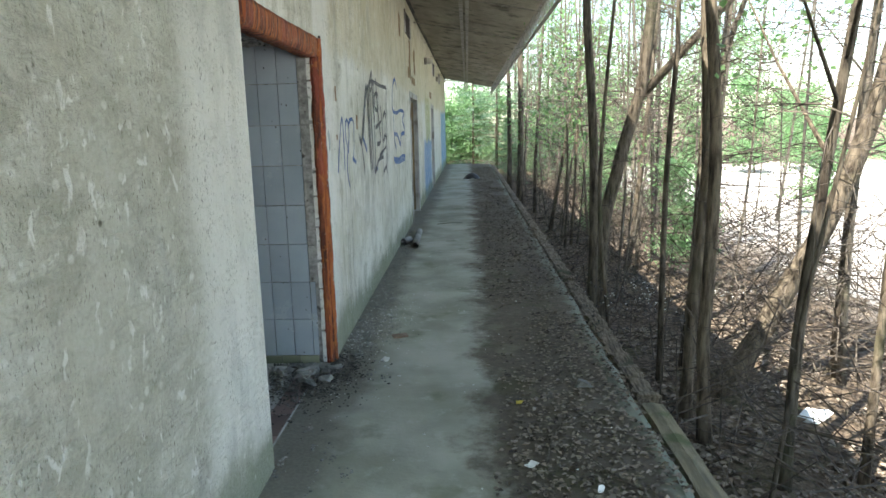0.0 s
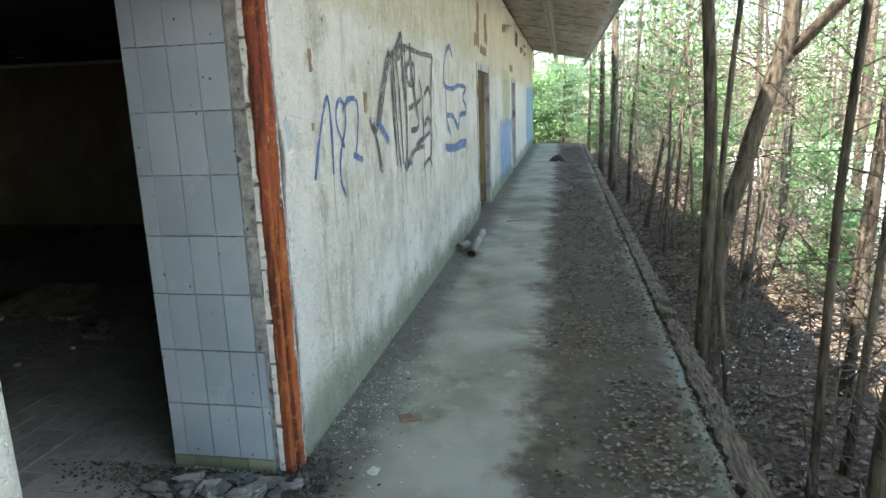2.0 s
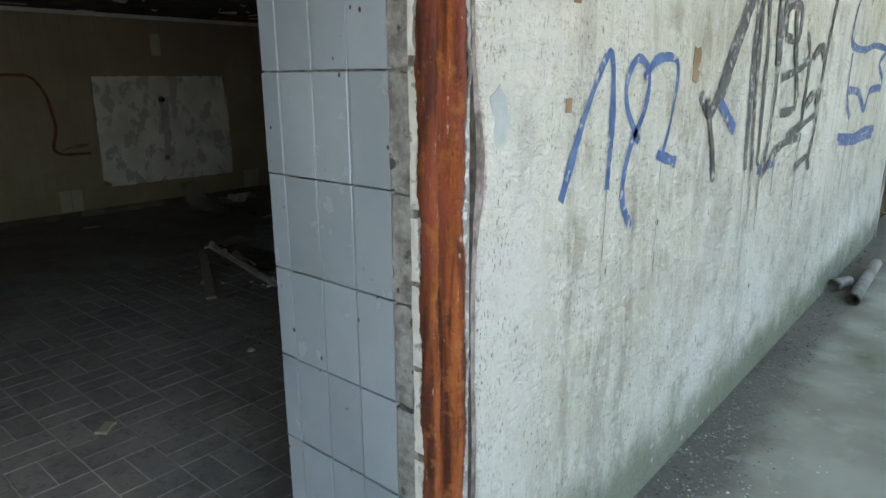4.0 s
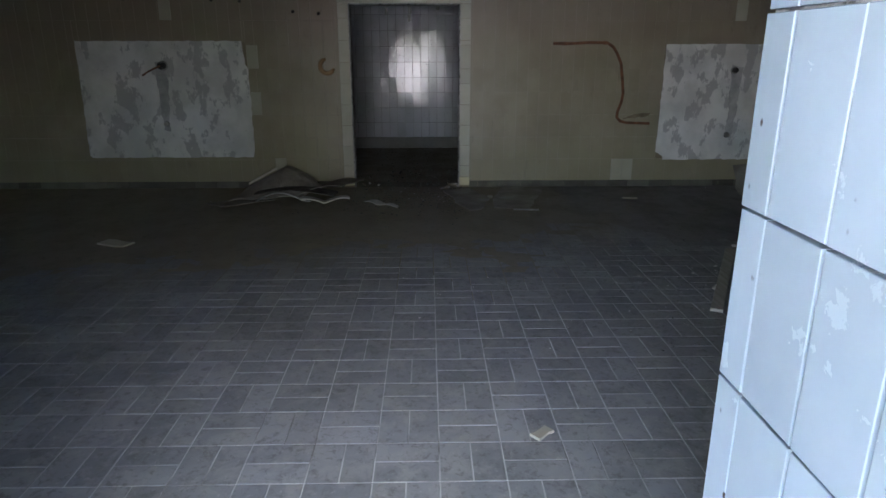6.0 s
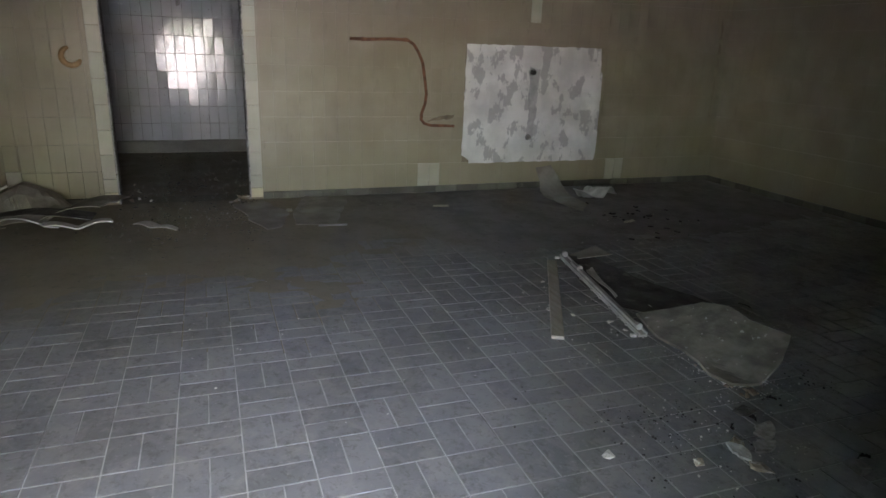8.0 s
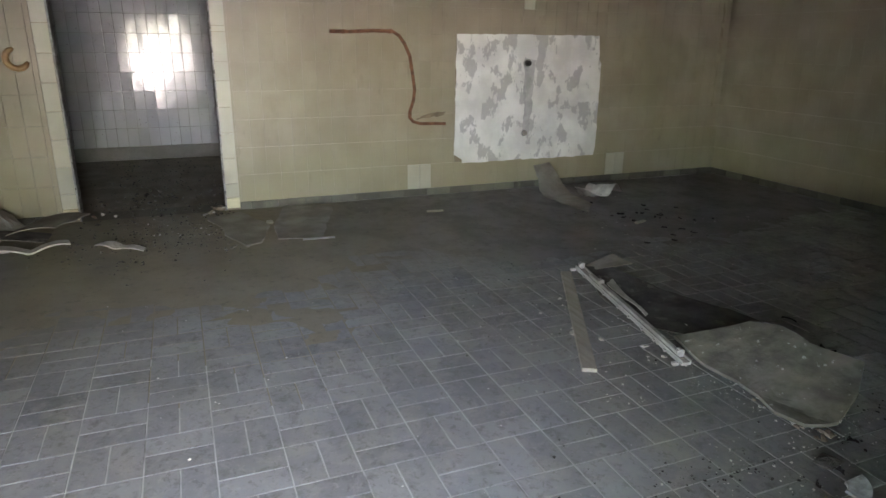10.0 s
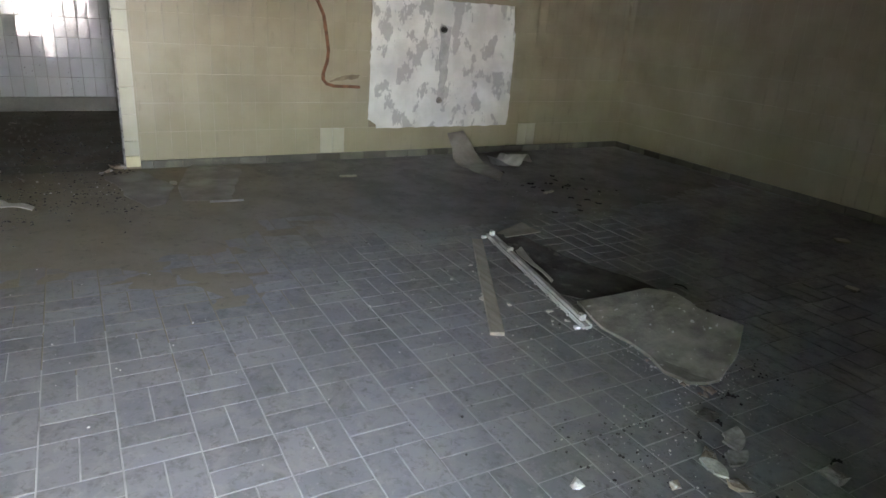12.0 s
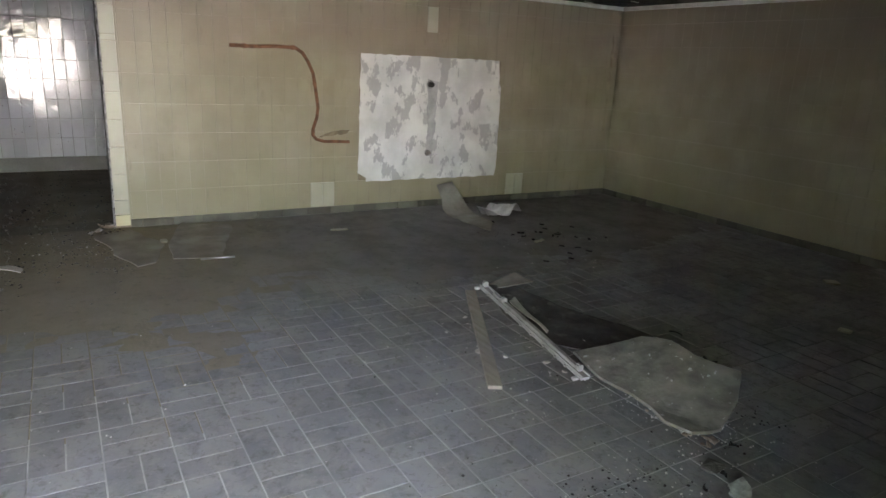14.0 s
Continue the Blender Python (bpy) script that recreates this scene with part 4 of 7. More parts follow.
def ribbon(name, material, z0, z1, left, right, depth, seed, axis, parent, label="", bites=(0.006, 0.006), cut=0.006):
    """A thin coat running upright between two eaten edges, on a face square to y or to x."""
    n = int((z1 - z0) / cut)
    bm = bmesh.new()
    rows = []
    for i in range(n + 1):
        z = z0 + (z1 - z0) * i / n
        ua, ub = left(z) + wander(z, seed, bites[0]), right(z) + wander(z, seed + 7.3, bites[1])
        ub = max(ub, ua + 0.001)
        h = depth + 0.0015 * noise.noise(Vector((z * 20, seed, 1)))
        row = []
        for u, d in ((ua, -0.012), (ua, h * 0.85), ((ua + ub) / 2, h), (ub, h * 0.8), (ub, -0.012)):
            row.append(bm.verts.new((u, 4.0995 - d, z) if axis == "y" else (-0.951 + d, u, z)))
        rows.append(row)
    for p, q in zip(rows, rows[1:]):
        for k in range(4):
            bm.faces.new((p[k], p[k + 1], q[k + 1], q[k]))
    bm.faces.new(rows[0])
    bm.faces.new(rows[-1][::-1])
    bmesh.ops.recalc_face_normals(bm, faces=bm.faces[:])
    ob = put_in(link(name, bm, material), parent)
    if label:
        tagged(ob, label)
    return ob
r = random.Random(61)
z = 0.02
while z < 1.96:
    l = r.uniform(0.10, 0.30)
    ribbon("paint_strip", M_FLAKE, z, min(1.97, z + l), lambda v: -1.012, lambda v: -0.985, 0.006, z * 3, "y", door_1, bites=(0.003, 0.019))
    z += l + r.uniform(0.002, 0.03)
# flaked grey paint on the steel's outer lip
# torn plaster beside the frame, its broken flank bare
M_PALE = simple("pale_plaster_break", (0.55, 0.54, 0.50), (0.72, 0.71, 0.67), 14, 0.95, bump=0.8, depth=0.01)
M_BREAK = simple("brown_plaster_break", (0.12, 0.095, 0.085), (0.40, 0.345, 0.335), 26, 0.95, fine=110, bump=0.9, depth=0.012)
def swell(v):
    """How far the plaster has broken back from the frame."""
    return 0.035 * math.exp(-((v - 1.33) / 0.16) ** 2) + 0.014 * math.exp(-((v - 0.6) / 0.25) ** 2)
ribbon("lip_paint", M_GREYPAINT, 0.02, 2.0, lambda v: 4.176 - 0.15 * swell(v), lambda v: 4.190, 0.020, 2.2, "x", door_1, "flaked grey paint on the rusty lip", bites=(0.019, 0.003))
ribbon("plaster_break", M_BREAK, 0.0, 2.05, lambda v: 4.200, lambda v: 4.220 + swell(v), 0.009, 5.5, "x", door_1, "brown broken flank of the plaster", bites=(0.003, 0.004))
# Raised dark strip: the shade inside the crack is put into its colour.
ribbon("crack", simple("crack_shade", (0.018, 0.015, 0.013), (0.07, 0.058, 0.05), 30, 0.95), 0.0, 2.05, lambda v: 4.187, lambda v: 4.203 + 0.5 * swell(v), 0.012, 8.8, "x", door_1, "dark strip painted for the shade in the crack beside the frame", bites=(0.003, 0.004))
put_in(link("bared_spot", plate(rag([(0.0, -0.075), (0.035, -0.05), (0.050, -0.01), (0.042, 0.035), (0.012, 0.075), (-0.022, 0.05), (-0.03, -0.03)], 0.005, 0.012, 9), 0.0015), M_GREYSPOT), door_1).matrix_world = Matrix(((0, 0, 1, -0.9425), (1, 0, 0, 4.290), (0, 1, 0, 1.42), (0, 0, 0, 1)))
bm = bmesh.new()
rows = []
for i in range(420):
    z = 2.05 * i / 419
    u0 = 4.219 + swell(z) + wander(z, 5.5 + 7.3, 0.005)
    rows.append([bm.verts.new((-0.951 + d + (0.0012 * noise.noise(Vector((z * 25, k, 2))) if 0 < k < 5 else 0), u0 + o, z)) for k, (o, d) in enumerate(((0.004, -0.01), (0.0, 0.008), (0.006, 0.014), (0.035, 0.010), (0.09, 0.004), (0.16, -0.002)))])
for p, q in zip(rows, rows[1:]):
    for k in range(5):
        bm.faces.new((p[k], p[k + 1], q[k + 1], q[k]))
bmesh.ops.recalc_face_normals(bm, faces=bm.faces[:])
put_in(link("plaster_edge", bm, M_PLASTER, True), door_1)

# ---- canopy on lattice girders ----
canopy = thing("canopy", -0.1, 12.0, 3.3, "grey sheet canopy on light steel lattice girders", "canopy")
def canopy_z(x):
    return 3.36 + (x + 0.95) * (2.98 - 3.36) / 1.90
y0c, y1c = -4.0, 26.9
nsheet = 12
for i in range(nsheet):
    a, b = y0c + (y1c - y0c) * i / nsheet, y0c + (y1c - y0c) * (i + 1) / nsheet + 0.06 * (i < nsheet - 1)
    bm = bmesh.new()
    rows = []
    nc = int((b - a) / 0.044)
    for k in range(nc + 1):
        y = a + (b - a) * k / nc
        w = 0.011 * math.sin(k * math.pi / 2)
        rows.append([[bm.verts.new((x, y, canopy_z(x) + w + dz + 0.02 + 0.011 * (i % 2))) for x in (XF + 0.002, -0.3, 0.35, 0.98)] for dz in (0.0, 0.008)])
    for p, q in zip(rows, rows[1:]):
        for s in range(3):
            bm.faces.new((p[0][s], q[0][s], q[0][s + 1], p[0][s + 1]))
            bm.faces.new((p[1][s], p[1][s + 1], q[1][s + 1], q[1][s]))
        bm.faces.new((p[0][3], q[0][3], q[1][3], p[1][3]))
    put_in(link("sheet", bm, M_SHEET, True), canopy)
def girder(name, x, drop, bay, y0, y1, r):
    bm = bmesh.new()
    zt = canopy_z(x) - 0.015
    box(bm, x - 0.022, x + 0.022, y0, y1, zt - 0.012, zt)
    box(bm, x - 0.022, x + 0.022, y0, y1, zt - drop, zt - drop + 0.012)
    n = int((y1 - y0) / bay)
    for i in range(n):
        a = y0 + i * bay
        tube(bm, [(x, a, zt - drop), (x, a + bay / 2, zt)], r, 4, False)
        tube(bm, [(x, a + bay / 2, zt), (x, a + bay, zt - drop)], r, 4, False)
    put_in(link(name, bm, M_STEEL), canopy)
girder("girder", -0.12, 0.24, 0.30, y0c, y1c, 0.009)
girder("girder", -0.04, 0.24, 0.34, y0c, y1c, 0.009)
girder("edge_girder", 0.90, 0.24, 0.22, y0c, y1c, 0.007)
for i in range(11):
    y = -2.0 + i * 2.75
    bm = bmesh.new()
    tube(bm, [(XF, y, canopy_z(XF) - 0.10), (0.90, y, canopy_z(0.9) - 0.06)], 0.009, 5)
    for x in (-0.6, -0.09, 0.4):
        tube(bm, [(x, y, canopy_z(x) - 0.09), (x + 0.24, y, canopy_z(x + 0.24) - 0.01)], 0.005, 4)
    put_in(link("cross_rod", bm, M_STEEL), canopy)

# ---- outer wall fittings ----
M_BLACK = simple("dark_void", (0.012, 0.012, 0.012), (0.03, 0.028, 0.026), 5, 0.9)
M_FRAME = simple("greyed_paint_wood", (0.36, 0.36, 0.36), (0.52, 0.52, 0.52), 7, 0.8, stretch=(3, 3, 0.5), dirt=(0.16, 0.13, 0.10))
M_LEAFDOOR = simple("brown_door_wood", (0.10, 0.065, 0.03), (0.22, 0.15, 0.06), 4, 0.7, stretch=(5, 5, 0.6), dirt=(0.06, 0.045, 0.03))
for k, (a, b, top) in enumerate((D2, D3)):
    d = thing("door_%d" % (k + 2), XF, (a + b) / 2, 0.0, ("open brown wooden door in a greyed frame", "dark open doorway with a greyed frame")[k], "door", kind="structure")
    for y in (a, b - 0.08):
        put_in(link("jamb", block(XF - 0.12, XF + 0.012, y + 0.002, y + 0.078, 0.0, top - 0.002, 0.004), M_FRAME), d)
    put_in(link("head", block(XF - 0.12, XF + 0.012, a + 0.08, b - 0.08, top - 0.09, top - 0.002, 0.004), M_FRAME), d)
    bm = block(-0.02, 0.02, 0.0, b - a - 0.2, 0.03, top - 0.11, 0.003)
    for z in (0.15, 1.05):
        box(bm, 0.018, 0.027, 0.12, b - a - 0.32, z, z + 0.75)
    leaf_ = link("leaf", bm, M_LEAFDOOR)
    leaf_.matrix_world = pose(XF - 0.07, b - 0.09, 0, 0, 0, 180 - 62 if k == 0 else 100)
    put_in(leaf_, d)
def wall_vent(y, z, w, h):
    v = thing("wall_vent", XF, y, z, "dark slatted vent in the upper outer wall", "vent", "vents along the wall")
    put_in(link("backing", block(XF + 0.001, XF + 0.006, y - w / 2, y + w / 2, z - h / 2, z + h / 2), M_BLACK), v)
    for s in (-1, 1):
        put_in(link("frame", block(XF + 0.001, XF + 0.02, y + s * w / 2 - 0.02, y + s * w / 2 + 0.02, z - h / 2, z + h / 2, 0.003), M_FRAME), v)
    for i in range(5):
        put_in(link("slat", block(-0.004, 0.016, y - w / 2 + 0.02, y + w / 2 - 0.02, -0.004, 0.004, 0, pose(XF + 0.006, 0, z - h / 2 + h * (i + 0.5) / 5, 0, 30, 0)), M_DARK), v)
for y, z, w, h in ((10.4, 3.02, 0.85, 0.32), (18.0, 3.0, 0.85, 0.32), (21.5, 3.0, 0.8, 0.3)):
    wall_vent(y, z, w, h)
M_PORC = simple("dirty_porcelain", (0.50, 0.48, 0.44), (0.66, 0.64, 0.60), 9, 0.45)
# White wall insulators, given the form of bulkhead lamps.
def wall_lamp(y, z):
    l = thing("wall_lamp", XF, y, z, "dirty white cylinder insulator on the outer wall", "lamp", "lamps along the wall")
    bm = bmesh.new()
    tube(bm, [(XF, y, z), (XF + 0.05, y, z), (XF + 0.06, y, z)], [0.075, 0.075, 0.05], 12)
    put_in(link("base", bm, M_STEEL, True), l)
    bm = bmesh.new()
    tube(bm, [(XF + 0.06, y, z), (XF + 0.12, y, z), (XF + 0.17, y, z), (XF + 0.19, y, z)], [0.06, 0.062, 0.045, 0.015], 12)
    put_in(link("glass", bm, M_PORC, True), l)
for y, z in ((14.4, 2.87), (19.6, 2.86)):
    wall_lamp(y, z)
# spalled plaster with bared brick above the second door
M_BRICK = simple("bared_brick", (0.22, 0.15, 0.09), (0.34, 0.25, 0.16), 12, 0.95, bump=0.8, depth=0.01)
rng = random.Random(21)
for y, z, w, h in ((10.55, 2.32, 0.5, 0.14), (11.3, 2.25, 0.7, 0.1), (10.7, 2.6, 0.25, 0.5), (11.6, 2.55, 0.3, 0.4), (9.2, 2.85, 0.14, 0.3), (4.62, 1.73, 0.03, 0.10), (4.60, 1.44, 0.026, 0.035), (16.4, 2.25, 0.8, 0.12), (5.43, 1.55, 0.05, 0.11)):
    p = thing("plaster_scar", XF, y, z, "broken plaster scar baring brownish masonry", "plaster damage", "scars in the plaster")
    b = plate(rag([(-w / 2, -h / 2), (w / 2, -h / 2), (w / 2, h / 2), (-w / 2, h / 2)], min(w, h) * 0.22, max(0.02, min(w, h) * 0.4), int(y * 100)), 0.004)
    ob = link("scar", b, M_BRICK)
    ob.matrix_world = Matrix(((0, 0, 1, XF + 0.001), (1, 0, 0, y), (0, 1, 0, z), (0, 0, 0, 1)))
    put_in(ob, p)

# ---- graffiti: sprayed strokes ----
M_SPRAYB = simple("blue_spray", (0.022, 0.065, 0.20), (0.085, 0.16, 0.34), 14, 0.7, dirt=(0.45, 0.46, 0.46), dirt_scale=30, dirt_lo=0.55, dirt_hi=0.66)
M_SPRAYK = simple("black_spray", (0.030, 0.030, 0.034), (0.10, 0.10, 0.11), 14, 0.7, dirt=(0.42, 0.42, 0.40), dirt_scale=26, dirt_lo=0.52, dirt_hi=0.64)
M_RUN = simple("faded_paint_run", (0.22, 0.22, 0.22), (0.42, 0.42, 0.41), 10, 0.8, dirt=(0.52, 0.52, 0.48), dirt_scale=12, dirt_lo=0.45, dirt_hi=0.6)
def stroke(bm, pts, w, seed, lift):
    rng = random.Random(seed)
    fine = []
    for k in range(len(pts) - 1):
        p0, p1, p2, p3 = (Vector(pts[min(max(k + o, 0), len(pts) - 1)]) for o in (-1, 0, 1, 2))
        n = max(3, int((p2 - p1).length / 0.02))
        for i in range(n):
            t = i / n
            v = 0.5 * (2 * p1 + (p2 - p0) * t + (2 * p0 - 5 * p1 + 4 * p2 - p3) * t * t + (3 * p1 - p0 - 3 * p2 + p3) * t ** 3)
            fine.append((v.x, v.y))
    fine.append(pts[-1])
    last = None
    for i, (y, z) in enumerate(fine):
        p, q = fine[max(i - 1, 0)], fine[min(i + 1, len(fine) - 1)]
        dy, dz = q[0] - p[0], q[1] - p[1]
        l = math.hypot(dy, dz) or 1.0
        h = w * rng.uniform(0.40, 0.56) * (0.75 + 0.35 * noise.noise(Vector((y * 5, z * 5, seed))))
        pair = [bm.verts.new((XF + lift, y - dz / l * h, z + dy / l * h)), bm.verts.new((XF + lift, y + dz / l * h, z - dy / l * h))]
        if last:
            bm.faces.new((last[0], last[1], pair[1], pair[0]))
        last = pair
def tag_(name, label, material, strokes, w, lift):
    y, z = strokes[0][0]
    t = thing(name, XF, y, z, label, "graffiti")
    r = random.Random(len(strokes))
    for i, s in enumerate(strokes):
        g = bmesh.new()
        stroke(g, s, w * r.uniform(0.75, 1.1), i, lift + 0.0003 * i)
        bmesh.ops.recalc_face_normals(g, faces=g.faces[:])
        put_in(link("stroke", g, material), t)
        if i % 2 == 0:
            a, b = s[-1]
            g = bmesh.new()
            stroke(g, [(a, b), (a + r.uniform(-0.01, 0.01), b - r.uniform(0.15, 0.45))], w * 0.28, i, lift + 0.0002)
            bmesh.ops.recalc_face_normals(g, faces=g.faces[:])
            put_in(link("paint_run", g, M_RUN), t)
tag_("graffiti", "blue sprayed graffiti tag on the plaster wall", M_SPRAYB, [
    [(4.58, 1.20), (4.68, 1.40), (4.805, 1.57), (4.84, 1.42), (4.83, 1.20)], [(5.02, 1.32), (4.93, 1.42), (4.92, 1.50), (4.98, 1.56), (5.06, 1.52), (5.05, 1.42), (4.96, 1.30), (4.93, 1.17), (5.0, 1.06)],
    [(5.03, 1.50), (5.12, 1.56), (5.27, 1.55), (5.26, 1.40), (5.20, 1.26)], [(5.16, 1.27), (5.32, 1.23)]], 0.046, 0.002)
tag_("graffiti", "faded black sprayed block letters on the plaster wall", M_SPRAYK, [
    [(5.50, 1.45), (5.62, 1.38), (5.80, 1.62), (6.02, 1.86), (6.06, 1.55), (6.10, 1.12)], [(5.70, 1.40), (5.88, 1.66), (6.0, 1.82)], [(6.10, 1.88), (6.14, 1.40), (6.20, 1.08)], [(6.28, 1.12), (6.24, 1.60), (6.26, 1.90), (7.0, 1.92), (7.46, 1.93)],
    [(6.45, 1.90), (6.42, 1.30), (6.34, 1.06)], [(6.5, 1.68), (6.72, 1.68), (6.72, 1.82), (6.5, 1.80), (6.5, 1.68)], [(6.5, 1.50), (6.95, 1.58), (6.9, 1.72)], [(6.55, 1.34), (6.8, 1.36), (6.78, 1.50)], [(7.46, 1.93), (7.35, 1.60), (7.30, 1.22), (7.22, 1.06)],
    [(6.7, 1.22), (7.0, 1.26), (7.25, 1.30)], [(6.34, 1.06), (6.60, 1.18), (7.0, 1.20)], [(6.95, 1.04), (7.20, 1.08), (7.28, 1.00)], [(7.0, 1.6), (6.98, 1.28)], [(5.56, 1.43), (5.66, 1.24), (5.70, 1.12)], [(6.02, 1.84), (6.20, 1.90), (6.34, 2.0), (6.36, 1.78), (6.40, 1.55)], [(6.6, 1.97), (6.66, 1.70), (6.82, 1.40)], [(6.16, 1.86), (6.24, 1.84), (6.36, 1.90), (6.5, 1.92)], [(7.05, 1.60), (7.22, 1.66), (7.30, 1.60)], [(7.02, 1.36), (7.2, 1.42), (7.28, 1.36)]], 0.062, 0.004)
tag_("graffiti", "blue and black sprayed curl on the plaster wall", M_SPRAYB, [
    [(8.55, 1.98), (8.40, 2.08), (8.15, 2.00), (8.02, 1.82), (8.06, 1.70), (8.5, 1.68), (8.9, 1.72), (9.45, 1.70), (9.2, 1.60), (9.45, 1.48), (9.40, 1.40)], [(8.1, 1.42), (8.5, 1.40), (8.8, 1.28), (8.95, 1.40), (9.4, 1.42)],
    [(8.1, 1.65), (8.12, 1.38), (8.3, 1.24)], [(8.0, 1.13), (8.5, 1.10), (9.0, 1.12), (9.4, 1.10)], [(8.05, 1.10), (8.6, 1.07), (9.35, 1.06)], [(5.70, 1.42), (5.90, 1.30)], [(6.3, 1.10), (6.55, 1.12)], [(8.1, 1.085), (8.7, 1.06), (9.3, 1.075)]], 0.075, 0.003)

# ---- things on the walk ----
rng = random.Random(31)
M_RUBBLE = simple("rubble", (0.12, 0.12, 0.11), (0.30, 0.29, 0.27), 12, 0.95, bump=0.8, depth=0.01, vary=0.4)
def rubble(x, y, z, size, flat=0.6, material=None, label="broken grey mortar lump on the floor", group="rubble by the entrance", name="rubble_stone"):
    bm = bmesh.new()
    for k in range(11):
        bm.verts.new((rng.uniform(-1, 1) * size, rng.uniform(-0.8, 0.8) * size, rng.uniform(0, 1.1) * size * flat))
    hull = bmesh.ops.convex_hull(bm, input=bm.verts[:])
    bmesh.ops.delete(bm, geom=[v for v in hull["geom_interior"] if isinstance(v, bmesh.types.BMVert)], context="VERTS")
    ob = link(name, bm, material or M_RUBBLE)
    ob.location = (x, y, z)
    return tagged(ob, label, "rubble", group)
for i in range(64):
    rubble(rng.uniform(-1.48, -0.90), 4.04 - abs(rng.gauss(0, 0.10)) - (0.02 if i % 3 else 0.12), ZF, rng.choice((0.02, 0.025, 0.03, 0.045, 0.06)))
for x, y, s in ((-1.05, 3.90, 0.075), (-1.22, 3.93, 0.07), (-1.36, 3.95, 0.06), (-0.92, 3.98, 0.06), (-0.82, 4.22, 0.05)):
    rubble(x, y, ZF - 0.01, s, 0.5)
for i in range(16):
    rubble(-0.93 + abs(rng.gauss(0, 0.12)), rng.uniform(4.3, 6.2), 0.0, rng.uniform(0.015, 0.04), 0.6, group="crumbs along the wall")
tagged(rubble(0.583, 3.687, 0.0, 0.065, 0.6), "grey stone chunk lying in the leaf dirt", "stone")
bk = tagged(link("brick_piece", block(-0.055, 0.055, -0.035, 0.035, 0, 0.016, 0.006), simple("worn_brick", (0.17, 0.11, 0.08), (0.28, 0.20, 0.155), 20, 0.95)), "worn piece of brown brick on the walk", "brick")
bk.matrix_world = pose(-0.574, 4.652, 0.0, 0, 0, 20)
M_PAPER = simple("white_scrap", (0.62, 0.62, 0.60), (0.80, 0.80, 0.78), 10, 0.8)
def scrap(x, y, z, w, h, turn, material=None, label="white crumpled scrap on the ground", lift=0.02, name="scrap"):
    r = random.Random(int(x * 971 + y * 37))
    k = r.uniform(4, 9)
    b = plate(rag([(-w / 2, -h / 2), (w / 2, -h / 2), (w / 2, h / 2), (-w / 2, h / 2)], min(w, h) * 0.15, min(w, h) * 0.5, int(x * 100)), 0.004, 2, lambda a, c: lift * (0.5 + 0.5 * math.sin(a / w * k + c / h * 3)) ** 2)
    ob = link(name, b, material or M_PAPER)
    ob.matrix_world = pose(x, y, z, 0, 0, turn)
    return tagged(ob, label, "scrap")
scrap(0.20, 2.80, 0.004, 0.06, 0.03, 10)
scrap(0.465, 2.60, 0.004, 0.03, 0.02, 60)
scrap(-0.62, 4.15, 0.004, 0.05, 0.04, 30)
scrap(0.20, 3.47, 0.004, 0.04, 0.03, 70, simple("yellow_leaf", (0.34, 0.26, 0.05), (0.44, 0.34, 0.07), 9, 0.7), "bright yellow fallen leaf on the walk", 0.01, "fallen_leaf")
scrap(2.22, 4.30, ground_z(2.22, 4.30) + 0.02, 0.22, 0.12, 20, simple("pale_plastic", (0.60, 0.66, 0.70), (0.74, 0.79, 0.82), 5, 0.4), "pale plastic sheet among the dead leaves", 0.06, "plastic_sheet")
# tubes by the wall
M_PIPE = simple("dirty_grey_pipe", (0.20, 0.20, 0.185), (0.36, 0.355, 0.33), 6, 0.7, dirt=(0.12, 0.11, 0.09))
def pipe_piece(pts, r, label):
    p = thing("pipe", *pts[0], label, "pipe", "pipes by the wall")
    bm = bmesh.new()
    tube(bm, pts, r, 14, False)
    a, b = Vector(pts[0]), Vector(pts[-1])
    tube(bm, [b, a], r * 0.8, 14, False)
    put_in(link("barrel", bm, M_PIPE, True), p)
    bm = bmesh.new()
    d = (b - a).normalized() * 0.05
    tube(bm, [a - d * 0.1, a + d], r * 1.14, 14, False)
    tube(bm, [a + d, a - d * 0.1], r * 0.82, 14, False)
    put_in(link("socket", bm, M_PIPE, True), p)
pipe_piece([(-0.735, 8.12, 0.046), (-0.76, 9.25, 0.046)], 0.040, "dirty pale drain pipe lying along the wall")
pipe_piece([(-0.90, 8.40, 0.046), (-0.84, 8.58, 0.046)], 0.040, "short dirty pale drain pipe stub by the wall")
b = plate(rag([(-0.25, -0.12), (0.25, -0.15), (0.2, 0.12), (-0.2, 0.14)], 0.04, 0.1, 3), 0.01, 2, lambda x, y: 0.16 * max(0, 1 - (x / 0.25) ** 2 - (y / 0.14) ** 2))
ob = tagged(link("plastic_bag", b, simple("black_plastic", (0.012, 0.012, 0.012), (0.03, 0.03, 0.03), 9, 0.4), True), "crumpled black plastic bag on the walk", "bag")
ob.matrix_world = pose(0.05, 19.1, 0.0)
# boards along the edge of the walk
M_ROT = simple("rotten_brown_wood", (0.07, 0.052, 0.037), (0.29, 0.235, 0.175), 9, 0.95, stretch=(8, 0.8, 8), bump=0.9, depth=0.015, dirt=(0.07, 0.075, 0.04), dirt_lo=0.55, dirt_hi=0.65)
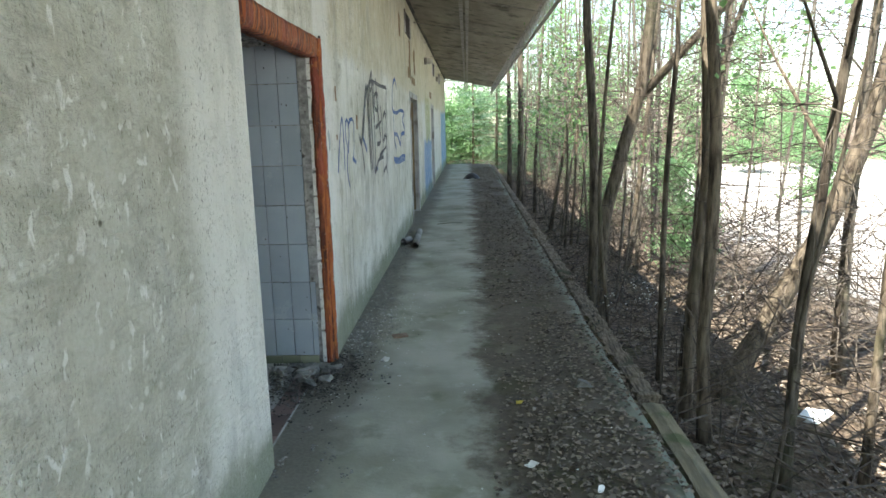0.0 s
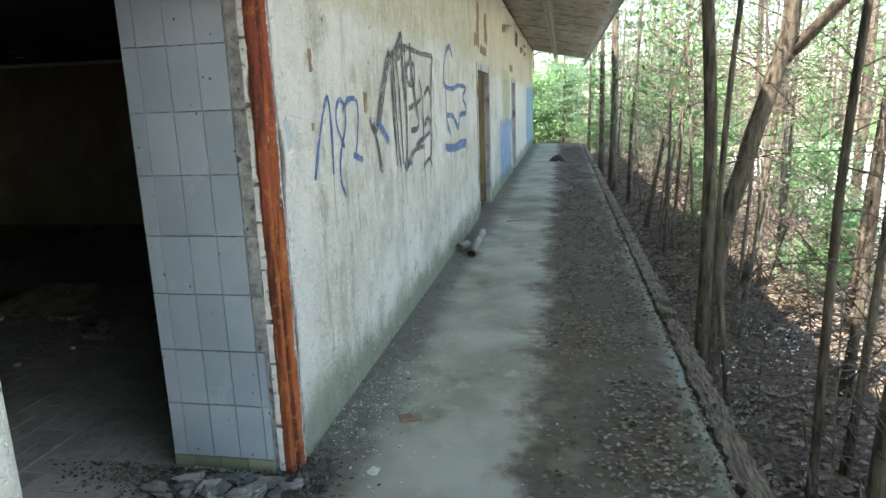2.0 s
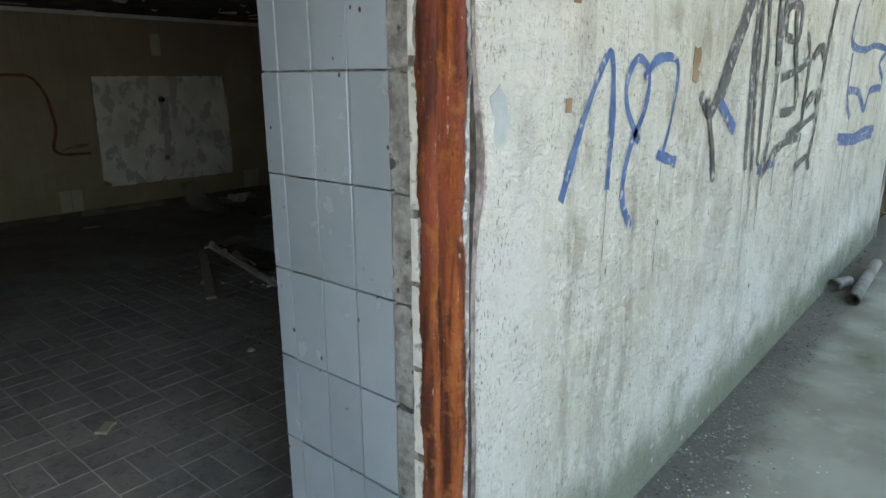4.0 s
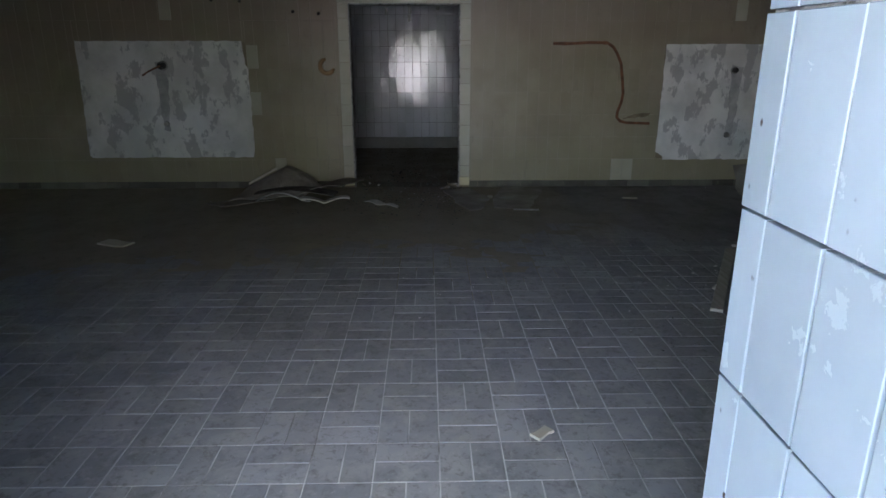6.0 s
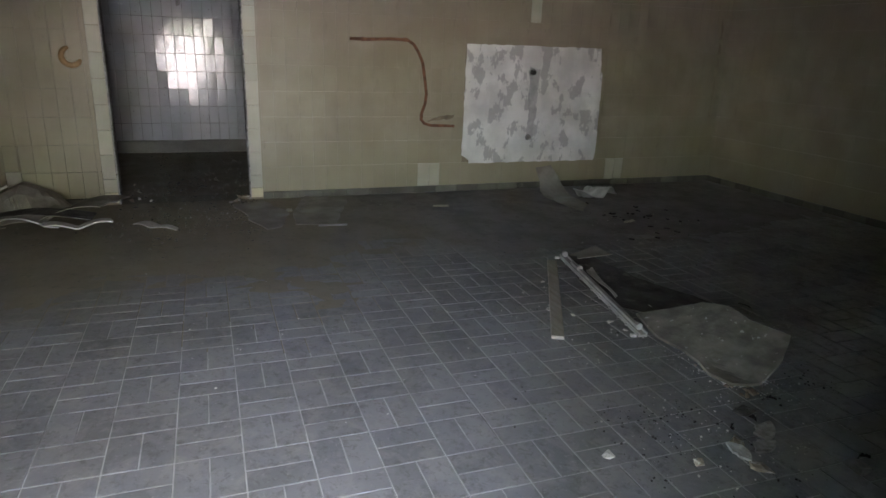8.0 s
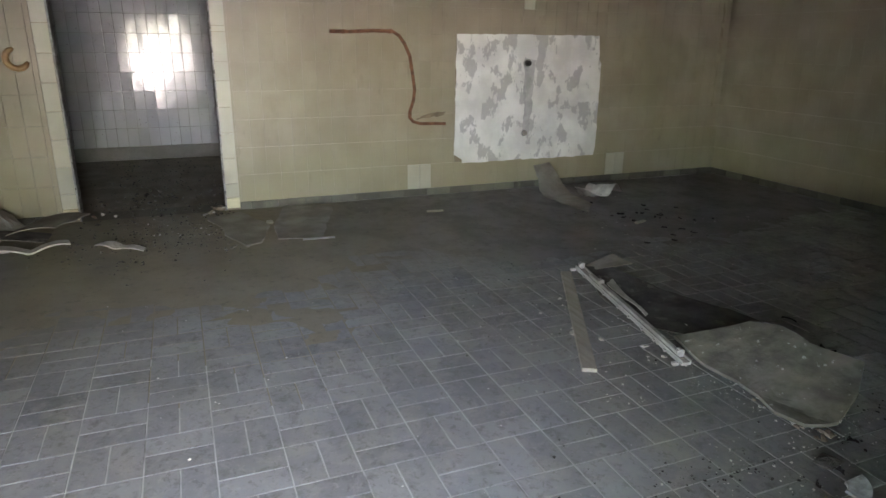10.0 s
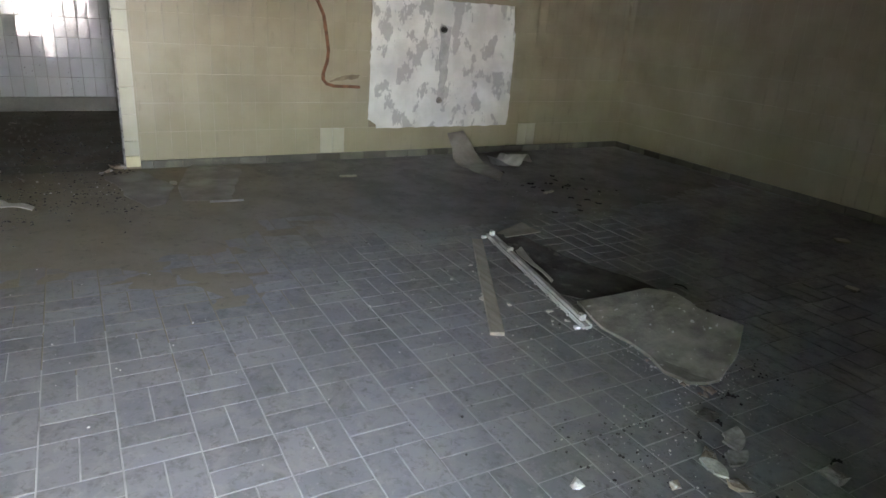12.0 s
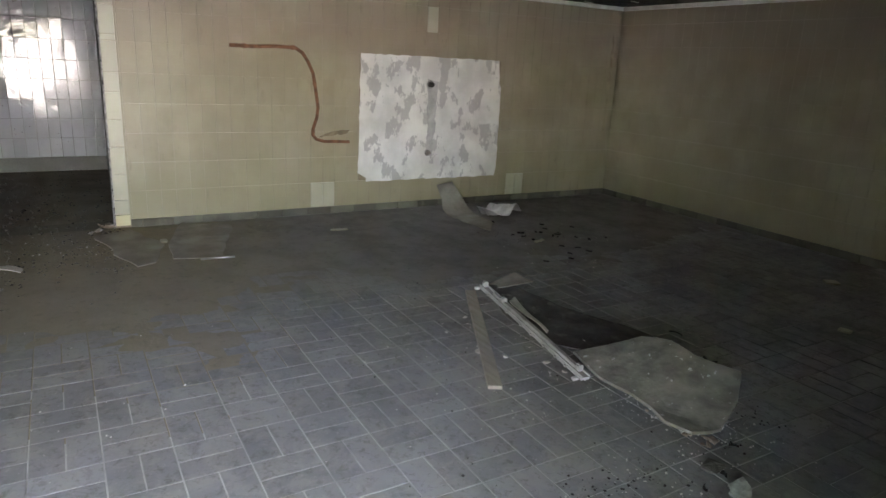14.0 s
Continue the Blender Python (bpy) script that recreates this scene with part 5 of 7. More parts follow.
def edge_board(y0, y1, x, w, tilt, seed, rot):
    r = random.Random(seed)
    bm = bmesh.new()
    n = max(4, int((y1 - y0) / (0.12 if rot < 0.01 else 0.05)))
    rows = []
    for i in range(n + 1):
        y = y0 + (y1 - y0) * i / n
        a, b = x + r.uniform(-rot, rot), x + w + r.uniform(-rot, rot)
        sag = r.uniform(-rot, rot) * 0.5
        rows.append([bm.verts.new(v) for v in ((a, y, -0.07), (a, y, -0.025 + sag), ((a + b) / 2, y, -0.018 + sag * 1.5), (b, y, -0.03 + sag), (b, y, -0.075))])
    for p, q in zip(rows, rows[1:]):
        for k in range(5):
            bm.faces.new((p[k], q[k], q[(k + 1) % 5], p[(k + 1) % 5]))
    bm.faces.new(rows[0])
    bm.faces.new(rows[-1][::-1])
    bmesh.ops.recalc_face_normals(bm, faces=bm.faces[:])
    ob = link("edge_board", bm, M_WOOD if rot < 0.01 else M_ROT)
    ob.matrix_world = pose(0, 0, 0, 0, 0, tilt)
    return tagged(ob, "mossy rotting board along the edge of the walk" if rot < 0.01 else "rotten splintered board along the edge of the walk", "board", "boards along the walk")
for y0, y1, rot in ((-1.5, 1.2, 0.006), (1.25, 3.52, 0.005), (3.6, 6.4, 0.018), (6.5, 9.6, 0.016), (9.7, 13.4, 0.014), (13.5, 17.5, 0.014), (17.6, 22.0, 0.014), (22.1, 26.2, 0.014)):
    edge_board(y0, y1, 0.872, 0.115, 0.0, int(y0 * 10), rot)
    tagged(link("edge_stake", block(0.90, 0.96, (y0 + y1) / 2 - 0.03, (y0 + y1) / 2 + 0.03, -0.7, -0.072, 0.006), M_WOOD), "weathered stake under the edge board", "stake", "stakes along the walk")

# ---- things in the room ----
def on_back(ob, y, z, off=0.0):
    """Stands a flat mesh (x, y, up) on the back wall."""
    ob.matrix_world = Matrix(((0, 0, 1, XB + off), (1, 0, 0, y), (0, 1, 0, z), (0, 0, 0, 1)))
    return ob
M_STAIN = simple("grey_water_stain", (0.33, 0.33, 0.335), (0.50, 0.50, 0.50), 7, 0.85)
def bared(p, seed, notch):
    u0, v0, u1, v1 = p
    o = [(u0, v0 + notch), (u0 + notch, v0 + notch * 0.4), (u0 + notch, v0), (u1 - 0.02, v0), (u1, v0 + 0.1), (u1, v1 - 0.28), (u1 - 0.03, v1 - 0.24), (u1 - 0.05, v1), (u0 + 0.02, v1)]
    t = thing("bared_patch", XB, (u0 + u1) / 2, v0, "white painted patch where the wall tiles are gone", "wall patch", "patches on the back wall")
    put_in(on_back(link("paint", plate(rag(o, 0.006, 0.05, seed), 0.004), M_WHITE), 0, 0, 0.0115), t)
    c, top, low = (u0 + u1) / 2 - 0.02, v1 - 0.24, v0 + 0.3
    q = [(c - 0.04, low), (c + 0.03, low - 0.02), (c + 0.05, top - 0.3), (c + 0.07, top), (c - 0.06, top + 0.03), (c - 0.05, top - 0.35)]
    put_in(on_back(link("water_stain", plate(rag(q, 0.012, 0.04, seed + 5), 0.0008), M_STAIN), 0, 0, 0.0156), t)
    return t
bared((PANEL_R[0] - 0.01, PANEL_R[1] - 0.015, PANEL_R[2] + 0.03, PANEL_R[3] + 0.01), 41, 0.09)
bared((PANEL_L[0] - 0.01, PANEL_L[1], PANEL_L[2] + 0.01, PANEL_L[3] + 0.01), 42, 0.02)
M_CABLE = simple("rusty_brown", (0.10, 0.045, 0.025), (0.22, 0.10, 0.05), 18, 0.75, bump=0.6)
wp = thing("wall_pipe", XB, 5.0, 1.5, "bent rusty brown pipe hanging on the tiled wall", "pipe")
bm = bmesh.new()
cpts = [(5.024, 1.562), (5.20, 1.560), (5.42, 1.572), (5.60, 1.569), (5.67, 1.53), (5.72, 1.46), (5.768, 1.353), (5.79, 1.20), (5.81, 1.046), (5.80, 0.95), (5.765, 0.84), (5.765, 0.79), (5.80, 0.748), (5.87, 0.728), (6.0, 0.726), (6.125, 0.720)]
tube(bm, [(XB + 0.035 + 0.01 * math.sin(i), y, z) for i, (y, z) in enumerate(cpts)], 0.016, 8)
put_in(link("pipe_run", bm, M_CABLE, True), wp)
# Brown patch beside the pipe, its smudge and shadow painted as one.
q = [(5.80, 0.765), (5.95, 0.775), (6.12, 0.80), (6.14, 0.835), (6.02, 0.825), (5.90, 0.80)]
put_in(on_back(link("soot_smudge", plate(rag(q, 0.008, 0.03, 31), 0.0006), simple("brown_smudge_shadow", (0.15, 0.12, 0.085), (0.24, 0.20, 0.14), 14, 0.9)), 0, 0, 0.0126), wp)
for y, z in ((5.15, 1.561), (5.58, 1.569), (5.782, 1.26), (5.765, 0.82)):
    put_in(link("clip", block(XB + 0.01, XB + 0.052, y - 0.012, y + 0.012, z - 0.02, z + 0.02, 0.003), M_CABLE), wp)
bm = bmesh.new()
tube(bm, [(XB + 0.025, 2.616 + 0.075 * math.cos(a), 1.33 + 0.075 * math.sin(a)) for a in [radians(100 + 24 * k) for k in range(11)]], [0.012, 0.02, 0.024, 0.024, 0.025, 0.025, 0.024, 0.024, 0.025, 0.022, 0.012], 8)
tagged(link("broken_ring", bm, simple("ochre_bakelite", (0.24, 0.14, 0.06), (0.36, 0.22, 0.10), 10, 0.6), True), "broken ochre ring fixed to the tiled wall", "ring")
for i, (y, z, r, l) in enumerate(((7.014, 1.286, 0.028, 0.05), (7.014, 0.590, 0.022, 0.04), (0.88, 1.337, 0.035, 0.09), (0.85, 0.727, 0.02, 0.05))):
    st = thing("pipe_stub", XB, y, z, "dark cut water pipe stub in the white patch", "pipe stub", "pipe stubs in the patches")
    bm = bmesh.new()
    tube(bm, [(XB + 0.012, y, z), (XB + 0.012 + l, y, z)], r, 12, False)
    tube(bm, [(XB + 0.012 + l, y, z), (XB + 0.02, y, z)], r * 0.7, 12, True)
    put_in(link("barrel", bm, M_BLACK if i in (0, 2) else M_STEEL, True), st)
    bm = bmesh.new()
    tube(bm, [(XB + 0.013, y, z), (XB + 0.02, y, z)], r * 1.5, 12, True)
    put_in(link("collar", bm, M_MORTAR, True), st)
    if i == 2:
        bm = bmesh.new()
        tube(bm, [(XB + 0.10, y, z), (XB + 0.13, y - 0.12, z - 0.06), (XB + 0.14, y - 0.18, z - 0.10)], 0.01, 6)
        put_in(link("bent_rod", bm, M_CABLE), st)
for y, z in ((1.741, 1.981), (2.285, 1.877), (0.55, 2.0), (1.45, 1.99), (2.55, 1.86)):
    bm = bmesh.new()
    tube(bm, [(XB + 0.012, y, z), (XB + 0.03, y + 0.01, z - 0.004)], [0.018, 0.012], 7)
    tagged(link("wall_plug", bm, M_BLACK), "dark empty fixing hole in the tiles", "wall plug", "fixing holes")
# Round lamp base above the inner opening.
bm = bmesh.new()
tube(bm, [(XB + 0.016, 4.13, 2.105), (XB + 0.05, 4.13, 2.105), (XB + 0.06, 4.13, 2.105)], [0.055, 0.05, 0.02], 14)
tagged(link("wall_socket", bm, M_STEEL, True), "round grey lamp base above the opening", "junction box")
# rusty damp stain down the corner of the room
q = [(-0.012, 0.0), (0.012, 0.02), (0.02, 0.5), (0.03, 0.9), (-0.01, 1.15), (-0.018, 0.7)]
tagged(on_back(link("damp_stain", plate(rag(q, 0.018, 0.05, 71), 0.0008), simple("brown_damp", (0.22, 0.185, 0.13), (0.33, 0.29, 0.205), 8, 0.9)), 9.47, 0.8, 0.0125), "brown damp stain down the tiled corner", "stain")
# things hanging in the inner opening
for y, l in ((3.25, 0.10), (3.50, 0.17), (3.8, 0.05)):
    b = plate(rag([(-0.018, -l), (0.018, -l * 0.9), (0.02, 0.0), (-0.02, 0.0)], 0.004, 0.03, int(y * 10)), 0.006)
    ob = on_back(link("hanging_strip", b, M_MORTAR), y, BZ - 0.012, -0.10)
    tagged(ob, "torn grey strip hanging from the lintel", "strip", "strips under the lintel")

# sheets and boards on the floor
M_LINO = simple("dusty_linoleum", (0.21, 0.195, 0.165), (0.32, 0.30, 0.26), 5, 0.8, dirt=(0.38, 0.365, 0.33), bump=0.2)
M_LINOD = simple("dark_linoleum_back", (0.050, 0.048, 0.045), (0.12, 0.115, 0.105), 7, 0.9, dirt=(0.17, 0.165, 0.15), dirt_scale=9, dirt_lo=0.58, dirt_hi=0.66)
def sheet(name, o, x, y, turn, shape, material, label, category, thick=0.006, cuts=3, tear=0.02, z=None):
    b = plate(rag(o, tear, 0.12, int(x * 31 + y * 17)), thick, cuts, shape)
    ob = link(name, b, material, False)
    ob.matrix_world = pose(x, y, ZF + 0.004 if z is None else z, 0, 0, turn)
    return tagged(ob, label, category)
def curl(side, height, start, axis=0):
    """Lifts the sheet past start along one axis."""
    def f(x, y):
        t = ((x, y)[axis] - start) * side
        return height * max(0.0, t) ** 1.6 + 0.004 * math.sin(9 * x + 5 * y) + 0.004
    return f
# pile by the opening
sheet("linoleum_scrap", [(0.30, -0.44), (0.24, 0.28), (-0.05, 0.44), (-0.28, 0.32), (-0.34, 0.02), (-0.10, -0.36)], -7.45, 2.12, 0, lambda x, y: 0.02 + 0.25 * max(0.0, min(1.0, (0.30 - x) / 0.40)) * max(0.0, (y + 0.46) / 0.50 if y < 0.04 else 1 - (y - 0.04) * 1.9) + 0.012 * noise.noise(Vector((x * 7, y * 7, 3))), M_LINO, "buckled dusty linoleum sheet in a heap", "linoleum")
sheet("linoleum_scrap", [(-0.25, -0.3), (0.25, -0.25), (0.28, 0.25), (-0.2, 0.3)], -7.35, 2.66, -15, lambda x, y: 0.16 * abs(math.sin(3.2 * y + 1.0)) + 0.03 * x + 0.02, M_LINO, "curled linoleum piece in a heap", "linoleum")
sheet("linoleum_scrap", [(-0.2, -0.3), (0.2, -0.25), (0.15, 0.3), (-0.2, 0.25)], -7.12, 1.80, 30, lambda x, y: 0.01 + 0.02 * math.sin(5 * x), M_LINO, "flat torn linoleum piece beside the heap", "linoleum")
sheet("linoleum_scrap", [(-0.12, -0.45), (0.12, -0.40), (0.1, 0.42), (-0.12, 0.4)], -7.18, 2.35, -8, lambda x, y: 0.06 + 0.07 * math.cos(3.0 * y), M_LINOD, "dark bent linoleum strip in the heap", "linoleum")
sheet("plaster_strip", [(-0.07, -0.26), (0.06, -0.22), (0.05, 0.25), (-0.04, 0.24)], -6.98, 2.66, 8, lambda x, y: 0.03 + 0.05 * abs(math.sin(9 * y)), M_PALE, "pale ragged strip hanging out of the heap", "scrap", 0.012, 3, 0.02)
bm = bmesh.new()
tube(bm, [(-7.08, 1.96 + 0.55 * t, ZF + 0.03 + 0.085 * math.sin(math.pi * min(1, t * 1.15))) for t in [k / 12 for k in range(13)]], 0.008, 6)
tagged(link("metal_edging", bm, M_FOIL, True), "bright bent metal edging strip on the heap", "edging")
lp = tagged(link("lath", block(-0.02, 0.02, -0.17, 0.17, 0.0, 0.02, 0.003), simple("pale_lath", (0.50, 0.47, 0.38), (0.62, 0.58, 0.48), 6, 0.8)), "short pale wooden lath leaning on the heap", "lath")
lp.matrix_world = pose(-7.62, 1.92, ZF + 0.18, 28, 0, 8)
# scrap in front of the opening
def flake(x, y, w, h, turn, label="pale broken tile on the floor", material=None):
    b = plate(rag([(-w / 2, -h / 2), (w / 2, -h / 2), (w / 2, h / 2), (-w / 2, h / 2)], min(w, h) * 0.2, min(w, h) * 0.6, int(x * 77 + y * 91)), 0.012)
    ob = link("tile_shard", b, material or M_CLEAN)
    ob.matrix_world = pose(x, y, ZF + 0.002, 0, 0, turn)
    return tagged(ob, label, "shard", "shards on the room floor")
sheet("torn_strip", [(-0.05, -0.22), (0.03, -0.20), (0.055, -0.02), (0.02, 0.22), (-0.03, 0.20), (-0.045, 0.02)], -6.99, 3.22, -38, lambda x, y: 0.006 + 0.02 * abs(math.sin(14 * y)), M_PALE, "long pale torn strip on the floor", "scrap", 0.006, 2, 0.018)
flake(-5.69, 1.20, 0.12, 0.26, -20)
flake(-2.93, 4.13, 0.05, 0.09, 40)
flake(-7.14, 4.01, 0.05, 0.08, 70)
flake(-6.95, 4.10, 0.06, 0.12, 35)
flake(-7.25, 5.78, 0.03, 0.15, -8)
flake(-6.30, 7.30, 0.03, 0.13, 20)
flake(-4.50, 8.73, 0.10, 0.08, 50)
flake(-3.88, 7.80, 0.07, 0.05, 10)
flake(-7.36, 4.33, 0.05, 0.09, 80)
sheet("linoleum_scrap", [(-0.60, -0.09), (-0.40, 0.29), (0.52, 0.02), (0.44, -0.31), (0.05, -0.29)], -7.24, 4.635, 0, lambda x, y: 0.012 + 0.02 * max(0, -x), M_LINO, "flat torn linoleum square on the tiles", "linoleum")
sheet("linoleum_scrap", [(-0.42, -0.20), (-0.53, 0.08), (0.03, 0.27), (0.48, 0.15), (0.55, 0.03), (0.30, -0.06)], -7.24, 4.05, 0, lambda x, y: 0.008 + 0.02 * max(0, 0.2 - abs(y)), M_LINO, "dusty linoleum piece by the opening", "linoleum")
bm = bmesh.new()
tube(bm, [(-6.72, 4.50, ZF + 0.02), (-6.70, 4.66, ZF + 0.022), (-6.70, 4.74, ZF + 0.02)], 0.008, 6)
tagged(link("metal_edging", bm, M_FOIL, True), "bright metal edge strip on the linoleum", "edging")
# curled strip by the wall
sheet("linoleum_strip", [(-0.52, -0.08), (-0.1, -0.16), (0.52, -0.08), (0.28, 0.12), (-0.30, 0.15), (-0.54, 0.12)], -7.24, 7.14, 0, lambda x, y: 0.01 + 0.95 * max(0.0, -x - 0.12) ** 1.5 + 0.02 * abs(y), M_LINO, "linoleum strip curling up at the wall", "linoleum", cuts=3)
sheet("foil_scrap", [(-0.20, -0.12), (0.16, -0.14), (0.20, 0.10), (-0.16, 0.16)], -7.22, 7.50, 30, lambda x, y: 0.05 + 0.22 * max(0, x + 0.1) + 0.05 * math.sin(24 * y + 9 * x), M_FOIL, "crumpled silvery foil scrap", "foil", tear=0.03)
# narrow board, lamp batten and the heap round them
bd = tagged(link("floor_board", block(-0.68, 0.68, -0.035, 0.035, 0.0, 0.020, 0.003), simple("grey_batten_wood", (0.32, 0.295, 0.25), (0.44, 0.405, 0.35), 5, 0.85, stretch=(0.7, 6, 6))), "narrow grey board lying on the tiles", "board")
bd.matrix_world = pose(-4.785, 5.683, ZF + 0.001, 0, 0, math.degrees(math.atan2(-0.63, 1.22)))
lb = thing("lamp_batten", -4.70, 5.97, ZF, "dusty white fluorescent lamp batten fallen on the floor", "lamp batten")
M_BATT = simple("dusty_white_metal", (0.32, 0.32, 0.31), (0.50, 0.50, 0.49), 8, 0.5, dirt=(0.25, 0.24, 0.22))
low_end, high_end = Vector((-4.05, 5.818, ZF + 0.016)), Vector((-5.237, 5.99, ZF + 0.088))
axis = (low_end - high_end).normalized()
across = Vector((0, 0, 1)).cross(axis).normalized()
L = Matrix((axis, across, axis.cross(across))).transposed().to_4x4()
L.translation = (low_end + high_end) / 2
put_in(link("channel", block(-0.60, 0.60, -0.026, 0.026, 0.0, 0.016, 0.003, L), M_BATT), lb)
for y in (-0.022, 0.022):
    put_in(link("rim", block(-0.60, 0.60, y - 0.004, y + 0.004, 0.0165, 0.028, 0.002, L), M_BATT), lb)
put_in(link("cover", block(-0.44, 0.52, -0.011, 0.011, 0.0165, 0.036, 0.006, L), M_BATT), lb)
for x in (-0.57, -0.30, 0.54):
    bm = block(x - 0.010, x + 0.010, -0.020, 0.020, 0.0165, 0.052, 0.005, L)
    tube(bm, [L @ Vector((x - 0.014, 0, 0.046)), L @ Vector((x + 0.014, 0, 0.046))], 0.013, 10)
    put_in(link("lamp_holder", bm, M_BATT), lb)
M_CLIP = simple("white_plastic_clip", (0.66, 0.67, 0.67), (0.78, 0.79, 0.79), 9, 0.45)
for x in (-0.595, 0.575):
    bm = block(x - 0.011, x + 0.011, -0.060, -0.027, -0.006, 0.010, 0.004, L)
    put_in(link("end_clip", bm, M_CLIP), lb)
for x in (-0.46, -0.20, -0.02, 0.10, 0.24, 0.36, 0.46):
    put_in(link("bracket", block(x - 0.009, x + 0.009, -0.036, -0.0265, 0.002, 0.014, 0.002, L), M_BATT), lb)
sheet("linoleum_sheet", [(-0.56, -0.20), (-0.20, -0.30), (0.30, -0.33), (0.60, -0.12), (0.56, 0.28), (0.15, 0.23), (-0.25, 0.10), (-0.50, 0.0)], -4.75, 6.25, 0, lambda x, y: 0.006 + 0.05 * max(0, x) + 0.15 * max(0.0, -x - 0.14) + 0.008 * noise.noise(Vector((x * 6, y * 6, 2))), M_LINOD, "dark underside of a turned linoleum sheet", "linoleum")
sheet("linoleum_flap", [(-0.02, -0.30), (0.03, -0.29), (0.11, -0.04), (0.13, 0.03), (-0.07, 0.02), (-0.05, -0.12)], -5.30, 6.32, 0, lambda x, y: 0.035 + 0.16 * max(0.0, y + 0.36) + 0.34 * max(0.0, -x + 0.02) * max(0.0, y + 0.3), M_LINO, "linoleum corner folded upwards", "linoleum", 0.004, 3, 0.006)
sheet("linoleum_strip", [(-0.36, 0.028), (-0.20, -0.004), (0.10, -0.022), (0.36, -0.030), (0.34, -0.006), (0.05, 0.016), (-0.18, 0.058), (-0.34, 0.085)], -4.90, 6.06, -9, lambda x, y: 0.025 + 0.10 * max(0.0, -x + 0.1) + 0.02 * math.sin(7 * x), M_PALE, "pale torn edge of the linoleum sheet", "linoleum", 0.005, 2, 0.006)
M_SLABP = simple("grey_debris_sheet", (0.10, 0.095, 0.076), (0.215, 0.20, 0.165), 9, 0.95, fine=24, bump=0.5, depth=0.008, dirt=(0.44, 0.43, 0.40), dirt_scale=24, dirt_lo=0.645, dirt_hi=0.675)
sheet("ceiling_board", [(-0.44, -0.15), (-0.26, 0.14), (-0.11, 0.19), (0.05, 0.17), (0.27, 0.23), (0.37, 0.08), (0.42, -0.08), (0.37, -0.20), (0.26, -0.24), (0.14, -0.20), (0.02, -0.19), (-0.17, -0.21)], -3.83, 6.08, 0,
      lambda x, y: 0.025 + 0.15 * max(0.0, min(1.0, (y + 0.2 - 0.2 * max(0.0, x)) / 0.38)) * (0.75 + 0.25 * math.cos(2.4 * x)) + 0.010 * noise.noise(Vector((x * 4, y * 4, 1))), M_SLABP, "broken grey ceiling board lying on the debris", "board", 0.014, 4, 0.022)
for x, y, s in ((-4.41, 6.10, 0.05), (-4.02, 5.93, 0.03), (-3.62, 5.95, 0.035)):
    rubble(x, y, ZF, s, 0.7, M_PALE, "pale plaster lump beside the fallen board", "plaster lumps", "plaster_lump")
for x, y, s in ((-3.27, 5.77, 0.06), (-3.19, 5.03, 0.035), (-2.84, 5.90, 0.05)):
    rubble(x, y, ZF, s, 0.6, M_PALE if s == 0.035 else M_RUBBLE, "dusty plaster lump on the tiles", "plaster lumps", "plaster_lump")
M_DUSTY = simple("dusty_porcelain", (0.29, 0.285, 0.265), (0.44, 0.435, 0.41), 30, 0.6, dirt=(0.20, 0.19, 0.17), dirt_scale=18)
def disc_shard(x, y, r, a0, a1, lean, hollow=0.25, z=0.03):
    """A piece of a broken shallow dish."""
    arc = [a0 + (a1 - a0) * k / 12 for k in range(13)]
    pts = [(r * math.cos(a), r * math.sin(a)) for a in arc] + [(hollow * r * math.cos(a), hollow * r * math.sin(a)) for a in arc[::-4]]
    ob = link("plate_shard", plate(rag(pts, 0.003, 0.03, int(r * 900)), 0.010, 1, lambda u, v: 1.4 * (u * u + v * v)), M_DUSTY)
    ob.matrix_world = pose(x, y, ZF + z, lean, 8, 0)
    return tagged(ob, "broken curved white ceramic shard on the floor", "shard", "shards on the room floor")
disc_shard(-3.17, 5.70, 0.10, 0.0, 1.5, 5, 0.3, 0.008)
disc_shard(-3.10, 5.655, 0.085, -0.6, 1.0, 4, 0.2, 0.006)
disc_shard(-3.03, 5.50, 0.06, 0.6, 3.0, 6, 0.2, 0.01)
M_CHUNK = simple("beige_brick_chunk", (0.30, 0.25, 0.18), (0.50, 0.45, 0.37), 16, 0.95, bump=0.8, depth=0.01, dirt=(0.66, 0.65, 0.62), dirt_scale=18, dirt_lo=0.52, dirt_hi=0.60)
rubble(-3.085, 5.555, ZF, 0.062, 0.55, M_CHUNK, "beige masonry chunk still wearing some white glaze", "plaster lumps", "masonry_chunk")
rubble(-2.945, 5.54, ZF, 0.055, 0.6, M_CHUNK, "beige masonry chunk still wearing some white glaze", "plaster lumps", "masonry_chunk")
rubble(-3.05, 5.34, ZF, 0.030, 0.7, M_CHUNK, "small pale masonry chunk on the tiles", "plaster lumps", "masonry_chunk")
